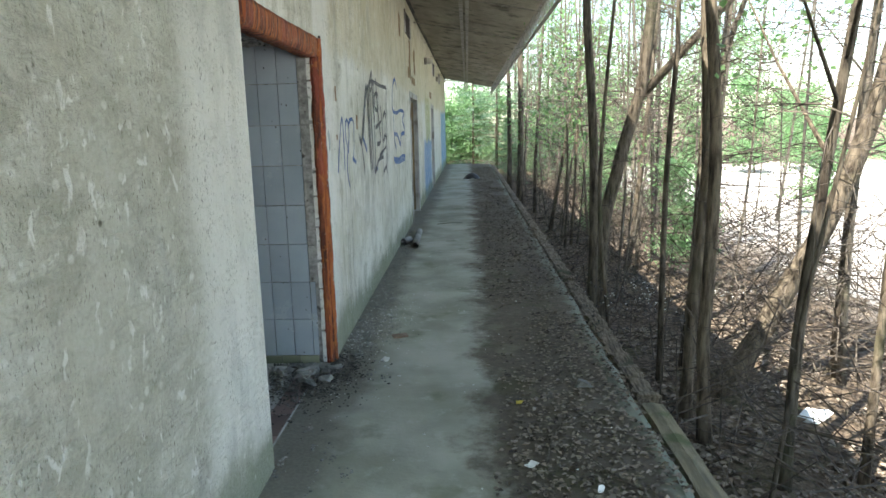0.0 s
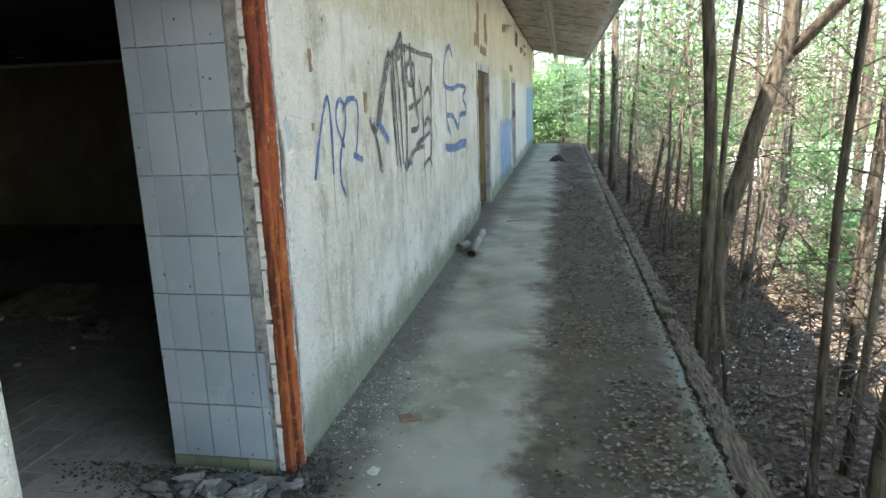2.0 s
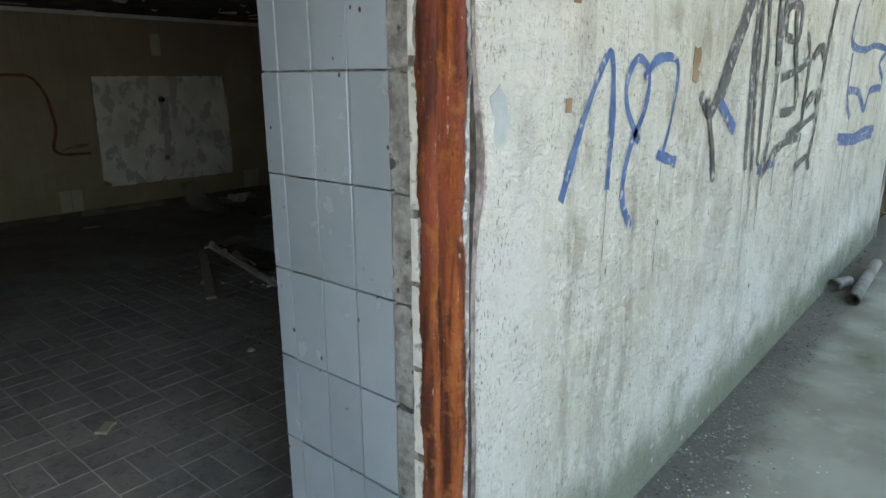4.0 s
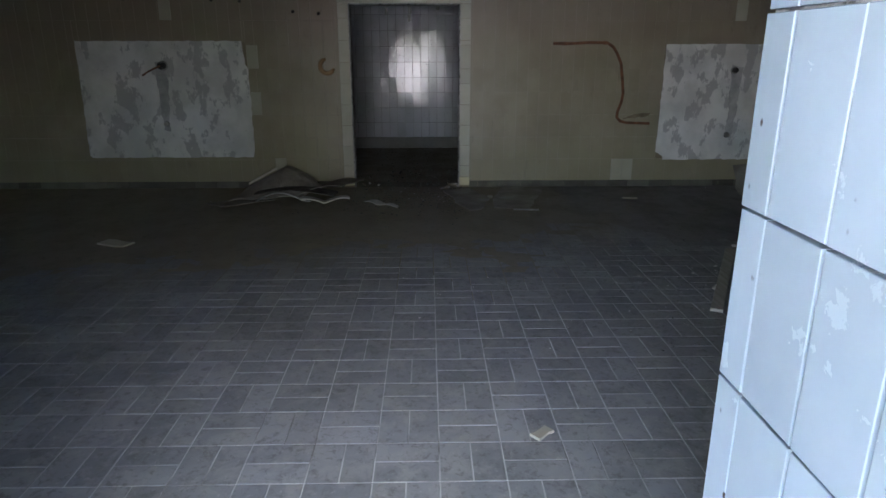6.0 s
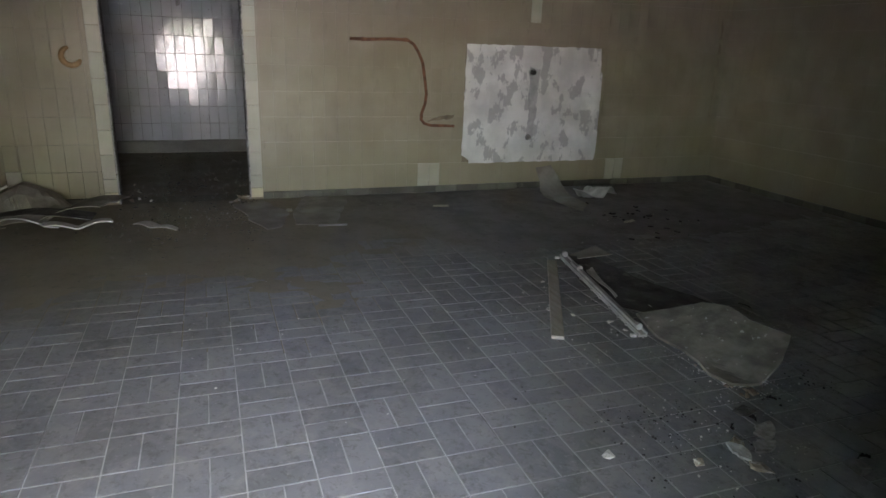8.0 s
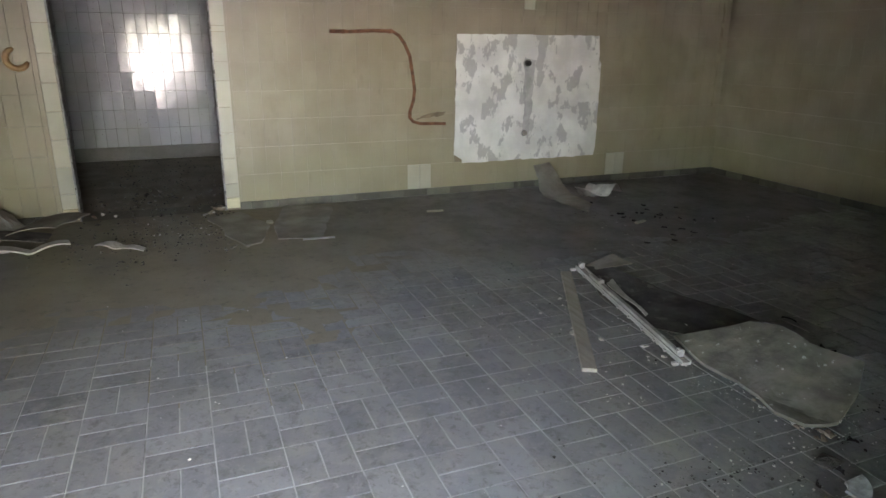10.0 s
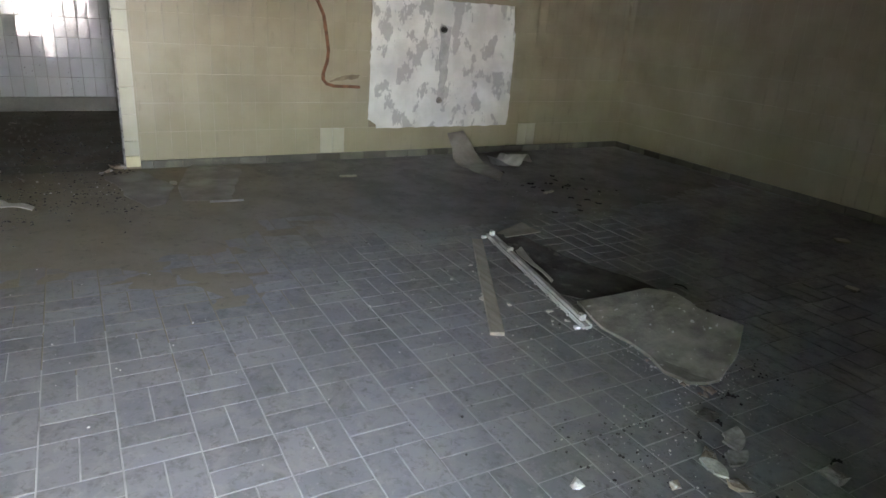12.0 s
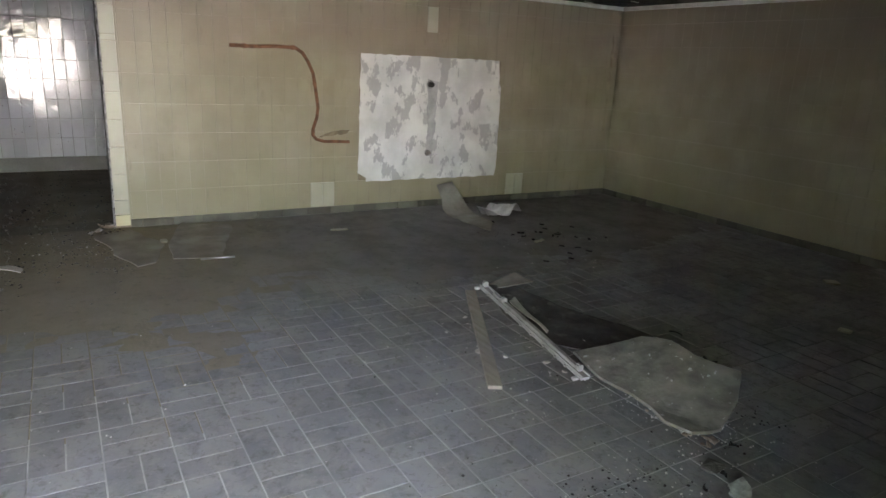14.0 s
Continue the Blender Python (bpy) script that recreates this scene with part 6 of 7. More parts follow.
# charred curl beside the shards
def charred_curl(x, y, r, turn, h):
    bm = bmesh.new()
    rows = []
    for k in range(11):
        a = 0.4 + 2.1 * k / 10
        rr = r * (1 - 0.04 * k) * (1 + 0.12 * noise.noise(Vector((k * 0.7, x, y))))
        hh = h * (0.6 + 0.5 * noise.noise(Vector((k * 0.9, y, 3))))
        rows.append([bm.verts.new((rr * math.cos(a), rr * math.sin(a), 0.002)), bm.verts.new((rr * 0.92 * math.cos(a), rr * 0.92 * math.sin(a), max(0.012, hh)))])
    for p, q in zip(rows, rows[1:]):
        bm.faces.new((p[0], q[0], q[1], p[1]))
    bmesh.ops.solidify(bm, geom=bm.faces[:], thickness=0.006)
    ob = link("charred_curl", bm, M_BLACK)
    ob.matrix_world = pose(x, y, ZF, 0, 0, turn)
    return tagged(ob, "curled charred scrap of lining on the tiles", "burnt scrap", "charred scraps")
scraps = [(-3.24, 5.74, 0.055, 30, 0.05), (-3.19, 5.66, 0.03, 140, 0.03), (-2.86, 5.98, 0.04, 80, 0.03), (-3.33, 5.98, 0.035, 60, 0.025), (-4.30, 6.72, 0.06, 15, 0.02), (-3.95, 6.66, 0.06, 190, 0.02)]
q = random.Random(92)
scraps += [(q.gauss(-6.4, 0.35), q.gauss(7.6, 0.22), q.uniform(0.015, 0.05), q.uniform(0, 360), q.uniform(0.01, 0.03)) for i in range(22)]
for x, y, r, turn, h in scraps:
    charred_curl(x, y, r, turn, h)
# crumbled edge of the fallen board
M_CRUMB = simple("brown_board_crumb", (0.16, 0.12, 0.09), (0.36, 0.31, 0.26), 18, 0.95, bump=0.8, depth=0.008, vary=0.3)
q = random.Random(91)
for i in range(34):
    t = q.random()
    rubble(-3.74 + 0.34 * t + q.gauss(0, 0.025), 5.905 + 0.045 * t + q.gauss(0, 0.025), ZF, q.choice((0.010, 0.014, 0.018, 0.026)), 0.7, q.choice((M_CRUMB, M_CRUMB, M_PALE)), "crumbled piece of the broken ceiling board", "crumbs along the fallen board", "board_crumb")
for x, y, s_ in ((-4.56, 5.52, 0.024), (-4.62, 5.56, 0.016), (-5.02, 5.72, 0.018), (-4.45, 5.62, 0.020), (-4.30, 5.78, 0.022), (-4.18, 5.80, 0.018), (-4.86, 5.50, 0.014)):
    rubble(x, y, ZF, s_, 0.7, M_PALE, "small white plaster lump beside the narrow board", "plaster lumps", "plaster_lump")
# rubble and pale foot tiles by the inner opening
for x, y, s_, m_ in ((-7.90, 3.99, 0.07, M_CHUNK), (-7.95, 3.93, 0.05, M_CRUMB), (-7.86, 3.90, 0.045, M_CHUNK), (-8.02, 3.97, 0.06, M_CRUMB), (-7.92, 4.0, 0.035, M_PALE), (-8.0, 2.95, 0.04, M_CRUMB), (-8.1, 3.02, 0.03, M_PALE), (-8.0, 3.12, 0.025, M_PALE), (-7.80, 3.84, 0.03, M_RUBBLE)):
    rubble(x, y, ZF, s_, 0.8, m_, "broken masonry lump in the inner opening", "rubble by the inner opening", "masonry_lump")
# grit and soot crumbs
def crumbs(name, label, n, spots, smin, smax, material, z, seed):
    r = random.Random(seed)
    bm = bmesh.new()
    knots = [(r.gauss(x, sx), r.gauss(y, sy), sx * r.uniform(0.05, 0.5), sy * r.uniform(0.05, 0.5)) for x, y, sx, sy in spots for k in range(9)]
    for i in range(n):
        x, y, sx, sy = r.choice(knots)
        stone(bm, r.gauss(x, sx), r.gauss(y, sy), z, smin + (smax - smin) * r.random() ** 2.5, r, 0.7)
    ob = link(name, bm, material)
    tagged(ob, label, "debris", kind="stuff")
crumbs("soot_crumbs", "black soot crumbs scattered over the tiles", 560, [(-3.35, 5.4, 0.28, 0.3), (-3.2, 5.35, 0.12, 0.10), (-3.25, 5.45, 0.2, 0.2), (-4.1, 6.4, 0.35, 0.12), (-3.4, 6.15, 0.12, 0.2), (-3.9, 5.75, 0.5, 0.4), (-6.2, 7.3, 0.6, 0.5), (-4.8, 5.4, 0.5, 0.4), (-6.8, 7.4, 0.3, 0.3)], 0.002, 0.009, M_BLACK, ZF, 3)
crumbs("pale_grit", "pale plaster grit scattered over the tiles", 1000, [(-3.25, 5.5, 0.25, 0.2), (-4.2, 5.85, 0.3, 0.1), (-3.5, 6.05, 0.15, 0.15), (-6.2, 7.3, 0.7, 0.5),(-3.6, 5.9, 0.4, 0.35), (-4.2, 5.6, 0.6, 0.5), (-5.9, 7.2, 0.8, 0.7), (-5.0, 5.0, 1.2, 1.0), (-7.3, 3.6, 0.3, 0.8), (-3.8, 6.2, 0.25, 0.2)], 0.002, 0.007, M_PALE, ZF, 4)
def grit(name, label, n, spots, smin, smax, material, z, seed):
    """Very many small angular chips, each an uneven octahedron."""
    r = random.Random(seed)
    v, f = [], []
    for i in range(n):
        x, y, sx, sy = r.choice(spots)
        x, y, s, k, a = r.gauss(x, sx), r.gauss(y, sy), r.uniform(smin, smax) * r.uniform(0.6, 1.0), len(v), r.uniform(0, 6.3)
        if x < -0.945 and y > 4.08:
            if y < 4.25:
                y = 8.14 - y
            else:
                x = -1.89 - x
        for dx, dy, dz in ((1, 0, 0.3), (0, 0.8, 0.3), (-1, 0, 0.25), (0, -0.7, 0.3), (0.1, 0.1, 0.9), (0, 0, -0.1)):
            q = r.uniform(0.7, 1.2)
            v.append((x + s * q * (dx * math.cos(a) - dy * math.sin(a)), y + s * q * (dx * math.sin(a) + dy * math.cos(a)), z + s * q * dz))
        f += [(k + p, k + (p + 1) % 4, k + 4) for p in range(4)] + [(k + (p + 1) % 4, k + p, k + 5) for p in range(4)]
    me = bpy.data.meshes.new(name)
    me.from_pydata(v, [], f)
    me.materials.append(material)
    tagged(new(name, me), label, "debris", kind="stuff")
M_GRITD = simple("dark_grit", (0.028, 0.026, 0.022), (0.12, 0.112, 0.098), 20, 0.95, vary=0.6)
grit("threshold_grit", "dark dirt and grit heaped on the threshold", 5200, [(-1.3, 3.98, 0.16, 0.05), (-1.1, 3.95, 0.16, 0.07), (-1.5, 4.0, 0.2, 0.06), (-1.2, 3.75, 0.22, 0.14), (-1.0, 3.7, 0.12, 0.2), (-0.9, 4.05, 0.08, 0.10)], 0.004, 0.016, M_GRITD, ZF, 21)
grit("foot_grit", "grey crumbled plaster along the wall's foot", 3600, [(-0.84, 4.5, 0.07, 0.22), (-0.78, 4.9, 0.10, 0.25), (-0.82, 5.5, 0.08, 0.4), (-0.86, 6.6, 0.06, 0.6), (-0.88, 8.5, 0.05, 1.2)], 0.003, 0.011, M_RUBBLE, 0.001, 22)
grit("pale_foot_grit", "pale plaster chips on the walk beside the wall", 520, [(-0.80, 4.6, 0.10, 0.3), (-0.75, 5.1, 0.14, 0.35), (-1.0, 3.75, 0.25, 0.2), (-0.2, 5.5, 0.4, 2.0)], 0.003, 0.011, M_PALE, 0.002, 23)
grit("room_grit", "dark crumbs spread over the room floor", 3000, [(-6.6, 7.3, 0.45, 0.5), (-4.2, 6.5, 0.45, 0.15), (-3.3, 6.3, 0.25, 0.3), (-7.6, 7.8, 0.15, 0.8), (-7.2, 3.5, 0.4, 0.5), (-9.5, 3.5, 0.9, 0.4), (-3.3, 5.4, 0.3, 0.3)], 0.005, 0.020, M_GRITD, ZF, 24)
grit("burnt_scraps", "dark burnt scraps lying about the tiles", 420, [(-6.5, 7.75, 0.30, 0.22), (-6.9, 7.9, 0.25, 0.2), (-5.9, 7.6, 0.2, 0.2), (-4.1, 6.42, 0.30, 0.05), (-3.42, 6.2, 0.05, 0.14), (-5.3, 7.0, 0.25, 0.25), (-7.7, 4.15, 0.08, 0.08), (-8.4, 3.4, 0.4, 0.25)], 0.012, 0.032, M_GRITD, ZF, 25)
grit("white_chips", "small white plaster chips strewn on the tiles", 300, [(-5.6, 7.4, 0.5, 0.5), (-3.45, 6.0, 0.1, 0.15), (-4.3, 5.8, 0.2, 0.12), (-4.0, 5.7, 0.3, 0.1), (-4.9, 5.6, 0.25, 0.1), (-3.2, 5.5, 0.2, 0.2), (-7.3, 4.0, 0.2, 0.3)], 0.006, 0.016, M_PALE, ZF, 26)
crumbs("wall_grit", "grey crumbs along the foot of the wall", 700, [(-0.86, 4.6, 0.07, 0.4), (-0.84, 5.6, 0.07, 0.6), (-0.80, 2.9, 0.08, 0.15), (-1.1, 3.85, 0.2, 0.10), (-0.88, 7.6, 0.05, 0.9)], 0.004, 0.013, M_RUBBLE, 0.002, 5)
# torn ceiling lining
bm = bmesh.new()
r = random.Random(51)
for i in range(70):
    x, y = r.uniform(XB + 0.1, -5.6), r.uniform(0.0, 9.3)
    w, h = r.uniform(0.02, 0.06), r.uniform(0.06, 0.30)
    a = r.uniform(0, math.pi)
    p = Vector((x, y, ZC + 0.002))
    d, up = Vector((math.cos(a), math.sin(a), 0)), Vector((-math.sin(a) * 0.35, math.cos(a) * 0.35, -r.uniform(0.08, 0.3)))
    vs = [bm.verts.new(v) for v in (p, p + d * h, p + d * h * 0.9 + up * w * 2, p + d * h * 0.2 + up * w * 1.5)]
    bm.faces.new(vs)
ext = bmesh.ops.extrude_face_region(bm, geom=bm.faces[:])
for v in [e for e in ext["geom"] if isinstance(e, bmesh.types.BMVert)]:
    v.co += Vector((0.002, 0.001, 0.002))
tagged(link("ceiling_tatters", bm, M_PALE), "pale torn scraps of lining under the ceiling", "debris", kind="stuff")
for y0, y1, x in ((2.95, 3.95, -7.45), (4.1, 5.6, -7.55), (0.8, 2.2, -7.3)):
    bm = bmesh.new()
    tube(bm, [(x, y0, ZC - 0.012), (x + 0.03, (y0 + y1) / 2, ZC - 0.02), (x, y1, ZC - 0.01)], 0.012, 6)
    tagged(link("ceiling_lath", bm, M_STEEL), "thin metal lath under the dark ceiling", "lath", "ceiling laths")

# ---- the wood ----
def leaves(name, spots, size, spread, per, material, seed, droop=0.3, thin=1.0):
    """Many small leaves in loose clusters round the spots."""
    r = np.random.default_rng(seed)
    c = np.repeat(np.array(spots), per, axis=0)
    n = len(c)
    c = c + r.normal(0, spread, (n, 3)) * np.array((1, 1, 0.7))
    d = r.normal(0, 1, (n, 3))
    d[:, 2] -= droop
    d /= np.linalg.norm(d, axis=1)[:, None]
    s = np.cross(d, r.normal(0, 1, (n, 3)))
    s /= np.linalg.norm(s, axis=1)[:, None]
    k = (size * r.uniform(0.6, 1.25, n))[:, None]
    nrm = np.cross(d, s)
    v = np.stack((c, c + d * k * 0.5 + s * k * 0.36 * thin + nrm * k * 0.08, c + d * k, c + d * k * 0.5 - s * k * 0.36 * thin + nrm * k * 0.08), axis=1).reshape(-1, 3)
    me = bpy.data.meshes.new(name)
    me.from_pydata(v.tolist(), [], np.arange(n * 4).reshape(-1, 4).tolist())
    me.materials.append(material)
    return me


def grow(x, y, h, r0, lean, seed, name="tree", label="", leafy=44, per=16, size=0.05, dead=56, limbs=7, fork=None, bow=0.15, low=0.35, group="trees beside the walk", z=None, material=None, spread=0.2, seg=9, way=None, bark=None):
    """A tree: bent tapered trunk, limbs, dead twigs and a loose crown."""
    r = random.Random(seed)
    base = ground_z(x, y) - 0.05 if z is None else z
    t = thing(name, x, y, base, label, "tree", group)
    n = 26 if way else 12
    def at(k):
        s = k * h
        if way:
            # the trunk bends through these (x, height) pairs, then leans on
            for (xa, za), (xb, zb) in zip(way, way[1:]):
                if s <= zb:
                    u = max(0.0, (s - za) / (zb - za))
                    return Vector((xa + (xb - xa) * u, lean[1] * s, s))
            return Vector((xb + lean[0] * (s - zb) + 0.08 * math.sin((s - zb) * 1.1 + seed) - 0.08 * math.sin(seed), lean[1] * s, s))
        return Vector((lean[0] * s + bow * math.sin(k * 3.1 + seed) * 0.5 + 0.02 * math.sin(9 * k + seed), lean[1] * s + bow * 0.5 * math.sin(k * 2.3 + seed * 2), s))
    off = at(0)
    pts = [at(k / n) - off for k in range(n + 1)]
    r0 *= 0.85
    rad = [r0 * (1.35 if k == 0 else 1.0) * (1 - 0.8 * (k / n) ** 1.1) for k in range(n + 1)]
    bm = bmesh.new()
    tube(bm, pts, rad, seg)
    for k in range(3 if r0 > 0.04 else 0):
        a = r.uniform(0, 6.3)
        tube(bm, [(0, 0, 0.22), (math.cos(a) * r0 * 1.2, math.sin(a) * r0 * 1.2, 0.08), (math.cos(a) * r0 * 3, math.sin(a) * r0 * 3, -0.04)], [r0 * 0.7, r0 * 0.55, r0 * 0.2], 6)
    trunk = link("trunk", bm, bark or M_BARK, True)
    trunk.parent = t
    tips = []
    bm = bmesh.new()
    single = name != "bush" and size < 0.1   # limbs near enough to tell apart
    for i in range(limbs):
        k = r.uniform(low, 0.97)
        p = at(k) - off
        a, l = r.uniform(0, 6.3), h * r.uniform(0.10, 0.26) * (1.25 - k)
        d = Vector((math.cos(a), math.sin(a), r.uniform(0.25, 0.9))).normalized()
        q = p + d * l * 0.5 + Vector((0, 0, 0.06 * l))
        e = p + d * l + Vector((0, 0, 0.18 * l))
        rr = r0 * (1 - 0.8 * k) * 0.5
        tube(bm, [p, q, e], [rr, rr * 0.6, 0.004], 5, False)
        tips += [q, e, (q + e) / 2, e + (e - q) * 0.25]
        for j in range(2):
            a2 = a + r.uniform(-1.2, 1.2)
            f = q + Vector((math.cos(a2), math.sin(a2), r.uniform(0.0, 0.6))) * l * 0.5
            tube(bm, [q, f], [rr * 0.4, 0.003], 4, False)
            tips += [f, (f + q) / 2]
        if single:
            link("limb", bm, bark or M_BARK, True).parent = t
            bm = bmesh.new()
    if fork:
        k, dx, dy, l = fork
        p = at(k) - off
        tube(bm, [p, p + Vector((dx, dy, 1.0)) * l * 0.5, p + Vector((dx * 1.3, dy * 1.3, 1.1)) * l], [r0 * 0.6, r0 * 0.45, r0 * 0.2], 7)
    if fork or (limbs and not single):
        ob = link("limb_fork", bm, bark or M_BARK, True)
        ob.parent = t
        if not single:
            tagged(ob, "thin branches of the crown", kind="stuff")
    else:
        bm.free()
    bm = bmesh.new()
    for i in range(dead):
        k = r.uniform(0.04, 0.62)
        p = at(k) - off
        a, l = r.uniform(0, 6.3), r.uniform(0.3, 1.35)
        d = Vector((math.cos(a), math.sin(a), r.uniform(-0.2, 0.6)))
        side = Vector((-d.y, d.x, 0)) * r.uniform(-0.5, 0.5)
        sag = r.uniform(0.1, 0.75)
        run = [p + d * l * u + side * l * u * u + Vector((0, 0, -sag * l * u * u + r.uniform(-0.02, 0.02))) for u in (0.0, 0.25, 0.5, 0.75, 1.0)]
        if x + run[-1].x < 1.02:
            continue
        tube(bm, run, [0.0042, 0.0034, 0.0026, 0.0018, 0.0009], 3, False)
        for j in range(4):
            g = run[r.choice((1, 2, 3))]
            e = g + Vector((d.x * 0.18 + r.uniform(-0.25, 0.25), d.y * 0.18 + r.uniform(-0.25, 0.25), r.uniform(-0.2, 0.22)))
            tube(bm, [g, (g + e) / 2 + Vector((0, 0, 0.03)), e], [0.0020, 0.0014, 0.0008], 3, False)
    if dead:
        ob = link("twig_spray", bm, M_TWIG)
        ob.parent = t
        tagged(ob, "many thin dead twigs", kind="stuff")
    else:
        bm.free()
    if leafy and tips:
        pick = [tuple(r.choice(tips)) for i in range(leafy)]
        ob = new("crown", leaves("crown", pick, size, spread, per, material or M_LEAF, seed))
        ob.parent = t
    return t


SLIM = "slim dark-barked tree with dead lower twigs"
# trees standing close to the walk
YOUNG = "slim young tree standing beside the walk"
grow(1.382, 4.33, 9.0, 0.047, (0.02, 0.0), 1, label=YOUNG, low=0.5, way=[(1.37, 0.0), (1.39, 0.75), (1.425, 1.3), (1.443, 1.8), (1.405, 2.4), (1.38, 2.8)])
grow(1.385, 3.95, 9.0, 0.047, (-0.05, 0.01), 2, label=YOUNG, low=0.5, way=[(1.40, 0.0), (1.36, 0.7), (1.375, 1.1), (1.388, 1.65), (1.37, 2.1), (1.32, 2.6)])
grow(1.36, 4.85, 8.0, 0.027, (0.06, 0.0), 3, label=SLIM, low=0.5, way=[(1.36, 0.0), (1.353, 0.9), (1.354, 1.65), (1.376, 2.1), (1.40, 2.5)])
grow(1.13, 6.35, 9.5, 0.058, (-0.03, 0.0), 4, label="dark tree with a swollen black foot", low=0.5, way=[(1.126, 0.0), (1.132, 0.8), (1.134, 1.3), (1.115, 1.95), (1.065, 2.6)])
grow(1.25, 6.62, 8.0, 0.085, (0.05, 0.0), 5, label="leaning mossy forked tree beside the walk", low=0.5, fork=(0.29, 0.95, 0.1, 2.6), way=[(1.24, 0.0), (1.255, 0.75), (1.262, 1.12), (1.367, 1.48), (1.475, 1.97), (1.61, 2.36), (1.66, 2.9)])
grow(1.18, 5.70, 6.0, 0.026, (0.0, 0.03), 36, label=SLIM, low=0.6, dead=16, limbs=3, way=[(1.18, 0.0), (1.137, 0.5), (1.09, 0.85), (1.065, 1.25)])
grow(1.19, 15.9, 11.0, 0.10, (-0.01, 0.0), 6, label="straight dark pine trunk at the walk's edge", bow=0.06, low=0.55, seg=10)
grow(1.14, 19.2, 11.0, 0.085, (0.0, 0.0), 7, label="straight dark pine trunk at the walk's edge", bow=0.06, low=0.55)
grow(1.66, 3.50, 8.0, 0.038, (0.12, 0.02), 8, label="slanting slim tree with a few green leaves", low=0.22, leafy=60, per=12, way=[(1.664, 0.0), (1.686, 1.02), (1.734, 1.5), (1.78, 1.95), (1.858, 2.6)])
grow(1.70, 4.72, 6.0, 0.095, (0.30, 0.05), 9, label="thick heavily leaning tree trunk", low=0.4, way=[(1.70, 0.0), (1.978, 0.36), (2.19, 0.78), (2.397, 1.14), (2.59, 1.57), (2.76, 2.1)])
grow(1.49, 3.30, 4.5, 0.017, (0.08, 0.0), 37, label=SLIM, low=0.4, limbs=4, dead=20, way=[(1.49, 0.0), (1.558, 0.66), (1.582, 1.08)])
grow(1.42, 14.7, 8.0, 0.045, (0.04, 0.0), 10, label=SLIM)
grow(1.50, 12.6, 8.0, 0.042, (0.14, 0.0), 11, label="grey slanting tree beside the walk", bow=0.1, low=0.5)
grow(1.62, 10.8, 7.5, 0.026, (0.0, -0.01), 12, label=SLIM)
grow(2.02, 6.2, 7.5, 0.038, (0.03, 0.02), 13, label=SLIM)
grow(1.62, 5.15, 7.0, 0.026, (0.06, 0.0), 14, label=SLIM)
grow(2.12, 3.55, 7.0, 0.030, (0.10, 0.05), 15, label=SLIM, low=0.2, leafy=60, per=12)
grow(2.75, 5.0, 8.0, 0.050, (0.06, 0.03), 16, label=SLIM, low=0.25)
grow(2.6, 7.6, 9.0, 0.060, (0.03, 0.0), 17, label=SLIM, fork=(0.3, 0.35, 0.1, 2.4))
grow(3.3, 9.5, 10.0, 0.070, (-0.03, 0.0), 18, label=SLIM)
grow(2.1, 9.0, 9.0, 0.045, (0.08, 0.0), 19, label=SLIM)
# thinner growth in between: four kinds, planted many times
kinds = []
for i, (h, rr, lx) in enumerate(((5.5, 0.022, 0.05), (6.5, 0.028, -0.04), (4.5, 0.017, 0.10), (7.0, 0.034, 0.02), (5.0, 0.020, -0.09))):
    kinds.append(grow(3.0 + i * 0.7, 12.0 + i, h, rr, (lx, 0.02), 100 + i, name="sapling", label="thin bare-stemmed sapling in the undergrowth", group="saplings in the wood", dead=40, leafy=15, per=14, size=0.055, limbs=8, low=0.25, seg=6, bark=M_PALEBARK))
r = random.Random(77)
placed = 0
while placed < 56:
    x, y = 1.35 + abs(r.gauss(0, 2.2)), r.uniform(2.6, 27.0)
    if x > 7.5 or (x < 1.6 and y < 9) or (x < 2.4 and y > 11 and r.random() < 0.7):
        continue
    k = r.choice(kinds)
    copy_thing(k, pose(x, y, ground_z(x, y) - 0.05, r.uniform(-5, 5), r.uniform(-5, 5), r.uniform(0, 360)) @ Matrix.Scale(r.uniform(0.8, 1.25), 4))
    placed += 1
# unseen trees beside the start of the walk, added to shade the ground ahead
shade_tree = grow(1.75, 1.6, 7.0, 0.05, (0.03, 0.0), 150, label="unseen leafy tree added to shade the woodland ground", leafy=90, per=34, size=0.075, spread=0.32, limbs=14, low=0.4, dead=10)
for x, y, k in ((2.6, 1.2, 1.0), (1.5, 0.2, 0.9), (2.2, -0.7, 1.1), (1.4, -1.9, 1.0), (3.2, 0.0, 1.15), (2.7, -2.4, 1.05)):
    copy_thing(shade_tree, pose(x, y, ground_z(x, y) - 0.05, 0, 0, x * 131) @ Matrix.Scale(k, 4))
# tall leafy trees round the clearing and at the end of the walk
big = []
for i, (h, rr) in enumerate(((11.0, 0.13), (13.0, 0.16), (9.0, 0.10))):
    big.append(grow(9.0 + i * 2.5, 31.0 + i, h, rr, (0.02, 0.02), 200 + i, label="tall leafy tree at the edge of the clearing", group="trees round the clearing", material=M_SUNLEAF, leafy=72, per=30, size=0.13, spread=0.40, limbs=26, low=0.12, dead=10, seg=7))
r = random.Random(78)
for i in range(28):
    u = r.random() * 0.85
    if u < 0.36:
        x, y = r.uniform(-9, 14), r.uniform(30, 50)
    else:
        x, y = r.uniform(15, 32), r.uniform(-6, 46)
    copy_thing(r.choice(big), pose(x, y, -0.6, 0, 0, r.uniform(0, 360)) @ Matrix.Scale(r.uniform(0.8, 1.3), 4))
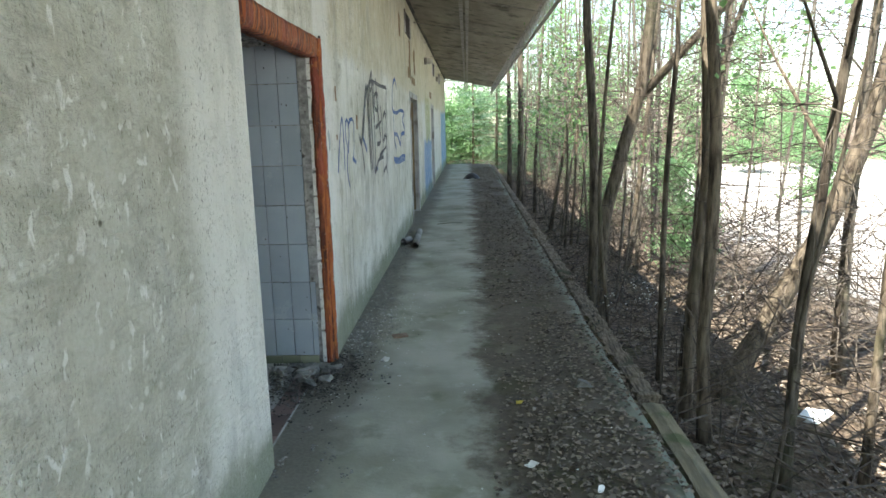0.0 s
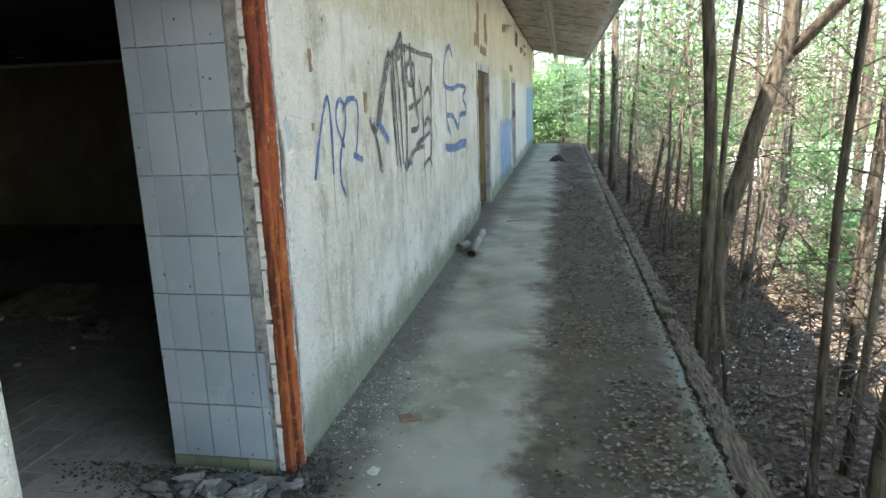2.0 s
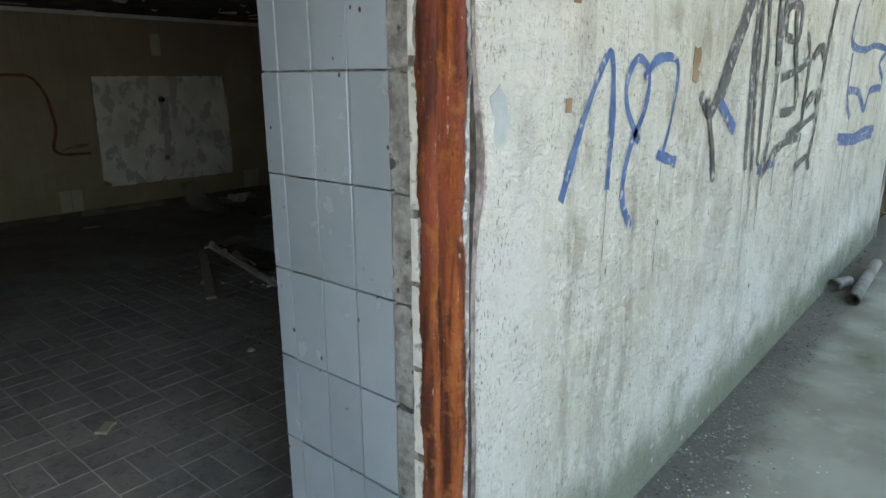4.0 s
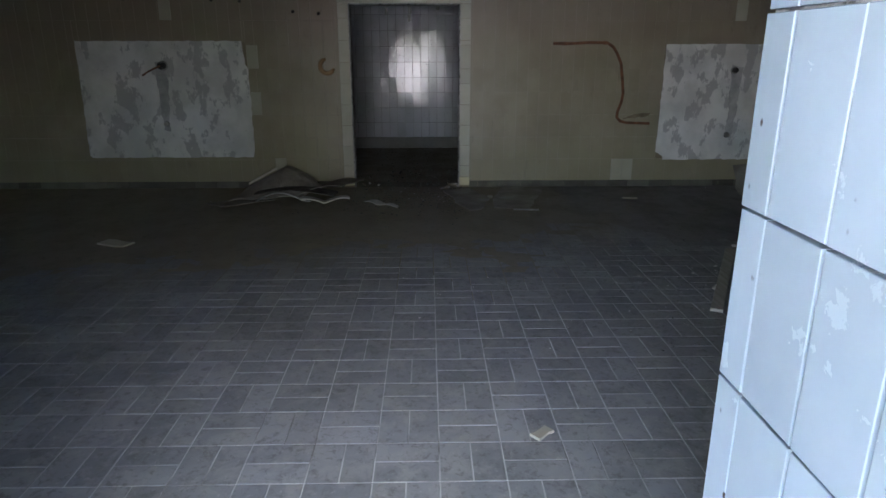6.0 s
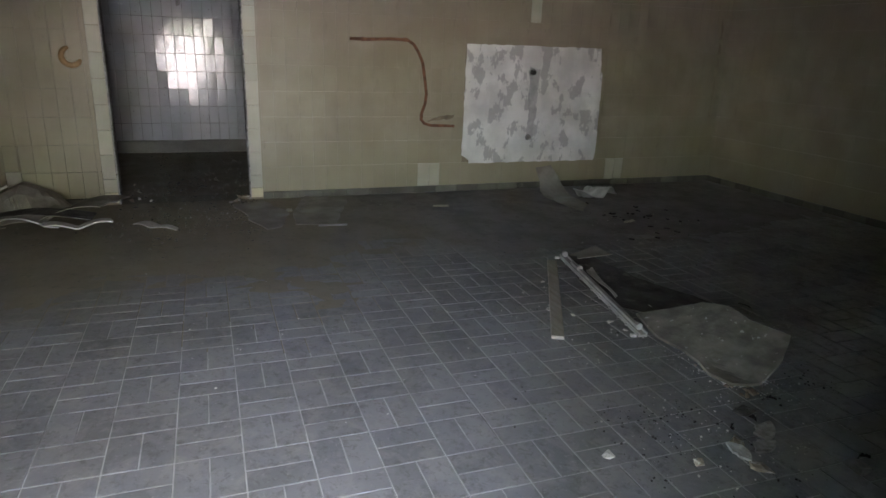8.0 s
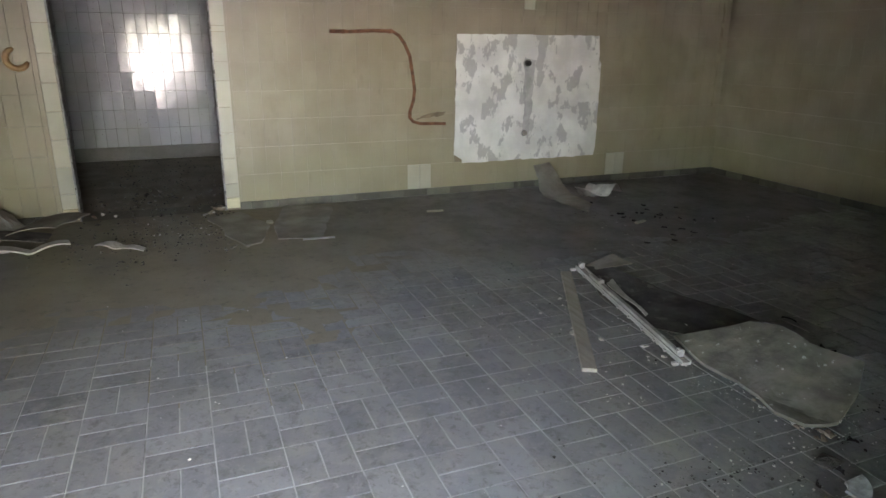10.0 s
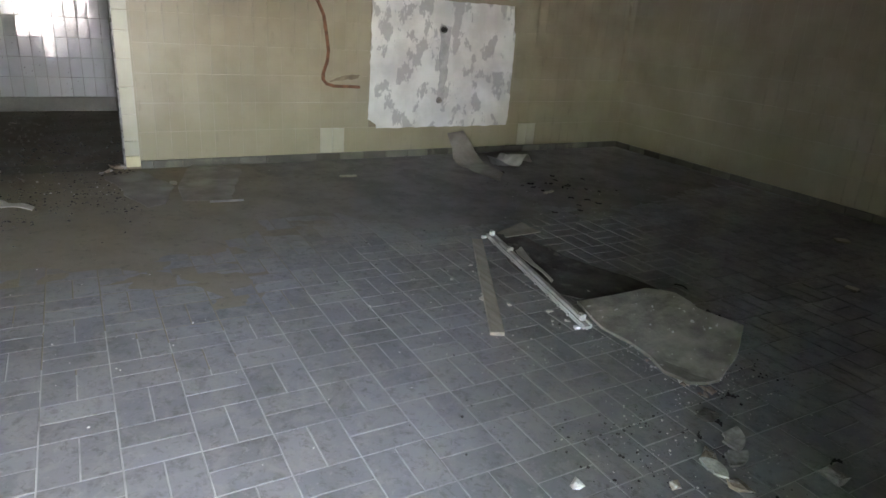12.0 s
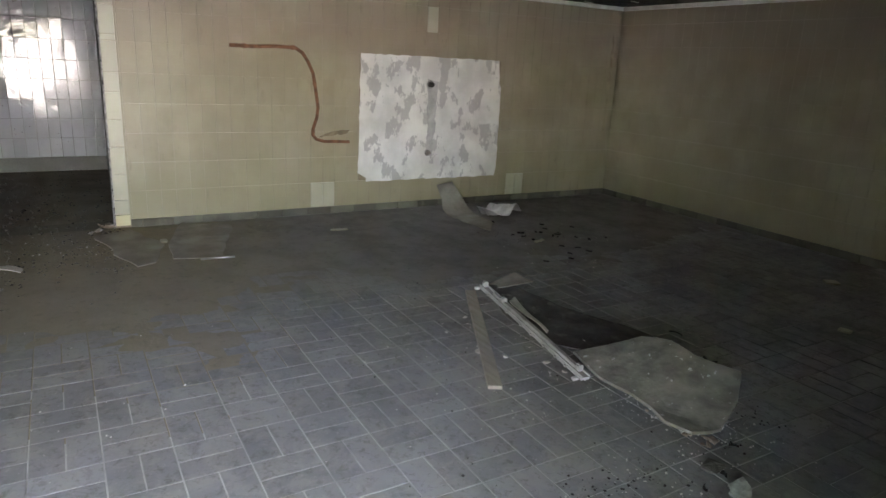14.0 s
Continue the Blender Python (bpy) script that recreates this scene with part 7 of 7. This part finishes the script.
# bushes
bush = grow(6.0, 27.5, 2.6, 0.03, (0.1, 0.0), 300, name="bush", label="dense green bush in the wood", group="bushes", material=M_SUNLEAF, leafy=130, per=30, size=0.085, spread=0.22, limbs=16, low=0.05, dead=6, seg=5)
r = random.Random(79)
for i in range(44):
    if i < 26:
        x, y = r.uniform(-3.5, 7), r.uniform(31.0, 36)
    else:
        x, y = r.uniform(10, 20), r.uniform(2, 34)
    copy_thing(bush, pose(x, y, -0.55, 0, 0, r.uniform(0, 360)) @ Matrix.Scale(r.uniform(0.8, 1.6), 4))
# young pines
def pine(x, y, h, seed):
    r = random.Random(seed)
    t = thing("pine", x, y, -0.55, "young bluish pine with drooping needle branches", "tree", "pines")
    bm = bmesh.new()
    tube(bm, [(0, 0, 0), (0.03, 0, h * 0.5), (0, 0.02, h)], [0.07, 0.045, 0.01], 8)
    tips = []
    for k in range(int(h / 0.32)):
        z = 0.4 + k * 0.32
        l = (h - z) * 0.34 + 0.15
        for j in range(6):
            a = r.uniform(0, 6.3)
            e = Vector((math.cos(a) * l, math.sin(a) * l, z - 0.12 * l))
            tube(bm, [(0, 0, z), e * 0.5 + Vector((0, 0, z * 0.5 + 0.06 * l)), e], [0.012, 0.008, 0.003], 4, False)
            tips += [tuple(e * s + Vector((0, 0, z * (1 - s)))) for s in (0.35, 0.5, 0.65, 0.8, 0.92, 1.0)]
    link("trunk", bm, M_BARK, True).parent = t
    new("needles", leaves("needles", tips, 0.11, 0.06, 16, M_NEEDLE, seed, 0.4, 0.22)).parent = t
    return t
for i in range(15):
    x, y = 1.9 + abs(r.gauss(0, 1.6)), r.uniform(8.0, 27.0)
    copy_thing(bush, pose(x, y, ground_z(x, y) - 0.03, 0, 0, r.uniform(0, 360)) @ Matrix.Scale(r.uniform(0.35, 0.8), 4))
pn = pine(1.2, 29.0, 6.0, 400)
for x, y, s in ((2.6, 27.6, 0.8), (3.6, 30.5, 1.2), (0.2, 31.5, 1.1), (-1.2, 33.0, 1.3), (5.0, 26.0, 1.0), (1.9, 24.5, 0.6), (3.2, 22.0, 0.7), (2.4, 33.5, 1.4)):
    copy_thing(pn, pose(x, y, -0.55, 0, 0, x * 77) @ Matrix.Scale(s, 4))

# ---- fallen leaves and twigs ----
def litter(name, label, n, place, size, colours, seed):
    r = np.random.default_rng(seed)
    q = random.Random(seed)
    v, f = [], []
    for i in range(n):
        x, y, z = place(q)
        a, s = q.uniform(0, 6.3), size * q.uniform(0.5, 1.3)
        c, d = math.cos(a), math.sin(a)
        lift = s * q.uniform(0.1, 0.45)
        k = len(v)
        ring = ((-0.5, 0.0, 0.05), (-0.18, 0.30, 0.5), (0.22, 0.26, 0.8), (0.5, 0.02, 0.1), (0.2, -0.24, 0.5), (-0.2, -0.32, 0.9))
        v += [(x + s * (c * p - d * o), y + s * (d * p + c * o), z + 0.002 + lift * h * q.uniform(0.4, 1.2)) for p, o, h in ring]
        f += [(k, k + 1, k + 2, k + 3), (k, k + 3, k + 4, k + 5)]
    me = bpy.data.meshes.new(name)
    me.from_pydata(v, [], f)
    n_ = Nodes(name)
    me.materials.append(n_.done(n_.mix(n_.chance(), *colours), 0.8, 0, 0.25))
    tagged(new(name, me), label, "leaf litter", kind="stuff")
def on_walk(q):
    while True:
        x, y = q.uniform(-0.14, 0.84), 0.4 + 24 * q.random() ** 1.7
        rim = 0.06 + 0.14 * noise.noise(Vector((y * 0.9, 2.0, 0.0))) + 0.10 * noise.noise(Vector((y * 3.7, 7.0, 0.0)))
        if q.random() < (x - rim) / 0.22 and noise.noise(Vector((x * 2.2, y * 1.4, 4.0))) > -0.5 + 0.5 * q.random():
            return x, y, 0.001
def on_soil(q):
    x, y = 0.95 + 4.2 * q.random() ** 1.3, 1.0 + 18 * q.random() ** 1.4
    return x, y, ground_z(x, y)
litter("walk_litter", "brown dead leaves on the concrete walk", 17000, on_walk, 0.030, ((0.055, 0.043, 0.032), (0.30, 0.25, 0.20)), 5)
litter("ground_litter", "brown dead leaves on the woodland ground", 36000, on_soil, 0.055, ((0.05, 0.040, 0.031), (0.30, 0.25, 0.20)), 6)
r = random.Random(80)
bm = bmesh.new()
for i in range(1500):
    x, y = 1.0 + 4.5 * r.random() ** 1.2, r.uniform(1.5, 20)
    z, a, l = ground_z(x, y) + r.uniform(0.0, 0.5), r.uniform(0, 6.3), r.uniform(0.4, 1.5)
    d = Vector((math.cos(a), math.sin(a), r.uniform(-0.15, 1.1)))
    p = Vector((x, y, z))
    q = p + d * l * 0.5 + Vector((r.uniform(-0.15, 0.15), r.uniform(-0.15, 0.15), r.uniform(-0.05, 0.25))) * l
    e = p + d * l + Vector((r.uniform(-0.2, 0.2), r.uniform(-0.2, 0.2), r.uniform(-0.5, 0.1))) * l
    e.z = max(e.z, -0.62)
    if e.x < 1.0 or q.x < 1.0:
        continue
    tube(bm, [p, q, e], [0.006, 0.004, 0.0015], 3, False)
tagged(link("brushwood", bm, M_TWIG), "tangle of thin dead branches between the trees", "brushwood", kind="stuff")
for x, y, a, l in ((0.35, 3.05, 70, 0.5), (0.55, 2.75, 120, 0.35), (0.25, 5.4, 40, 0.3), (-0.35, 10.2, 10, 0.4)):
    bm = bmesh.new()
    tube(bm, [(-l / 2, 0, 0.006), (0, 0.03, 0.012), (l / 2, 0, 0.006)], [0.005, 0.004, 0.002], 5)
    ob = link("twig", bm, M_BARK)
    ob.matrix_world = pose(x, y, 0.0, 0, 0, a)
    tagged(ob, "thin dead twig on the walk", "twig", "twigs on the walk")
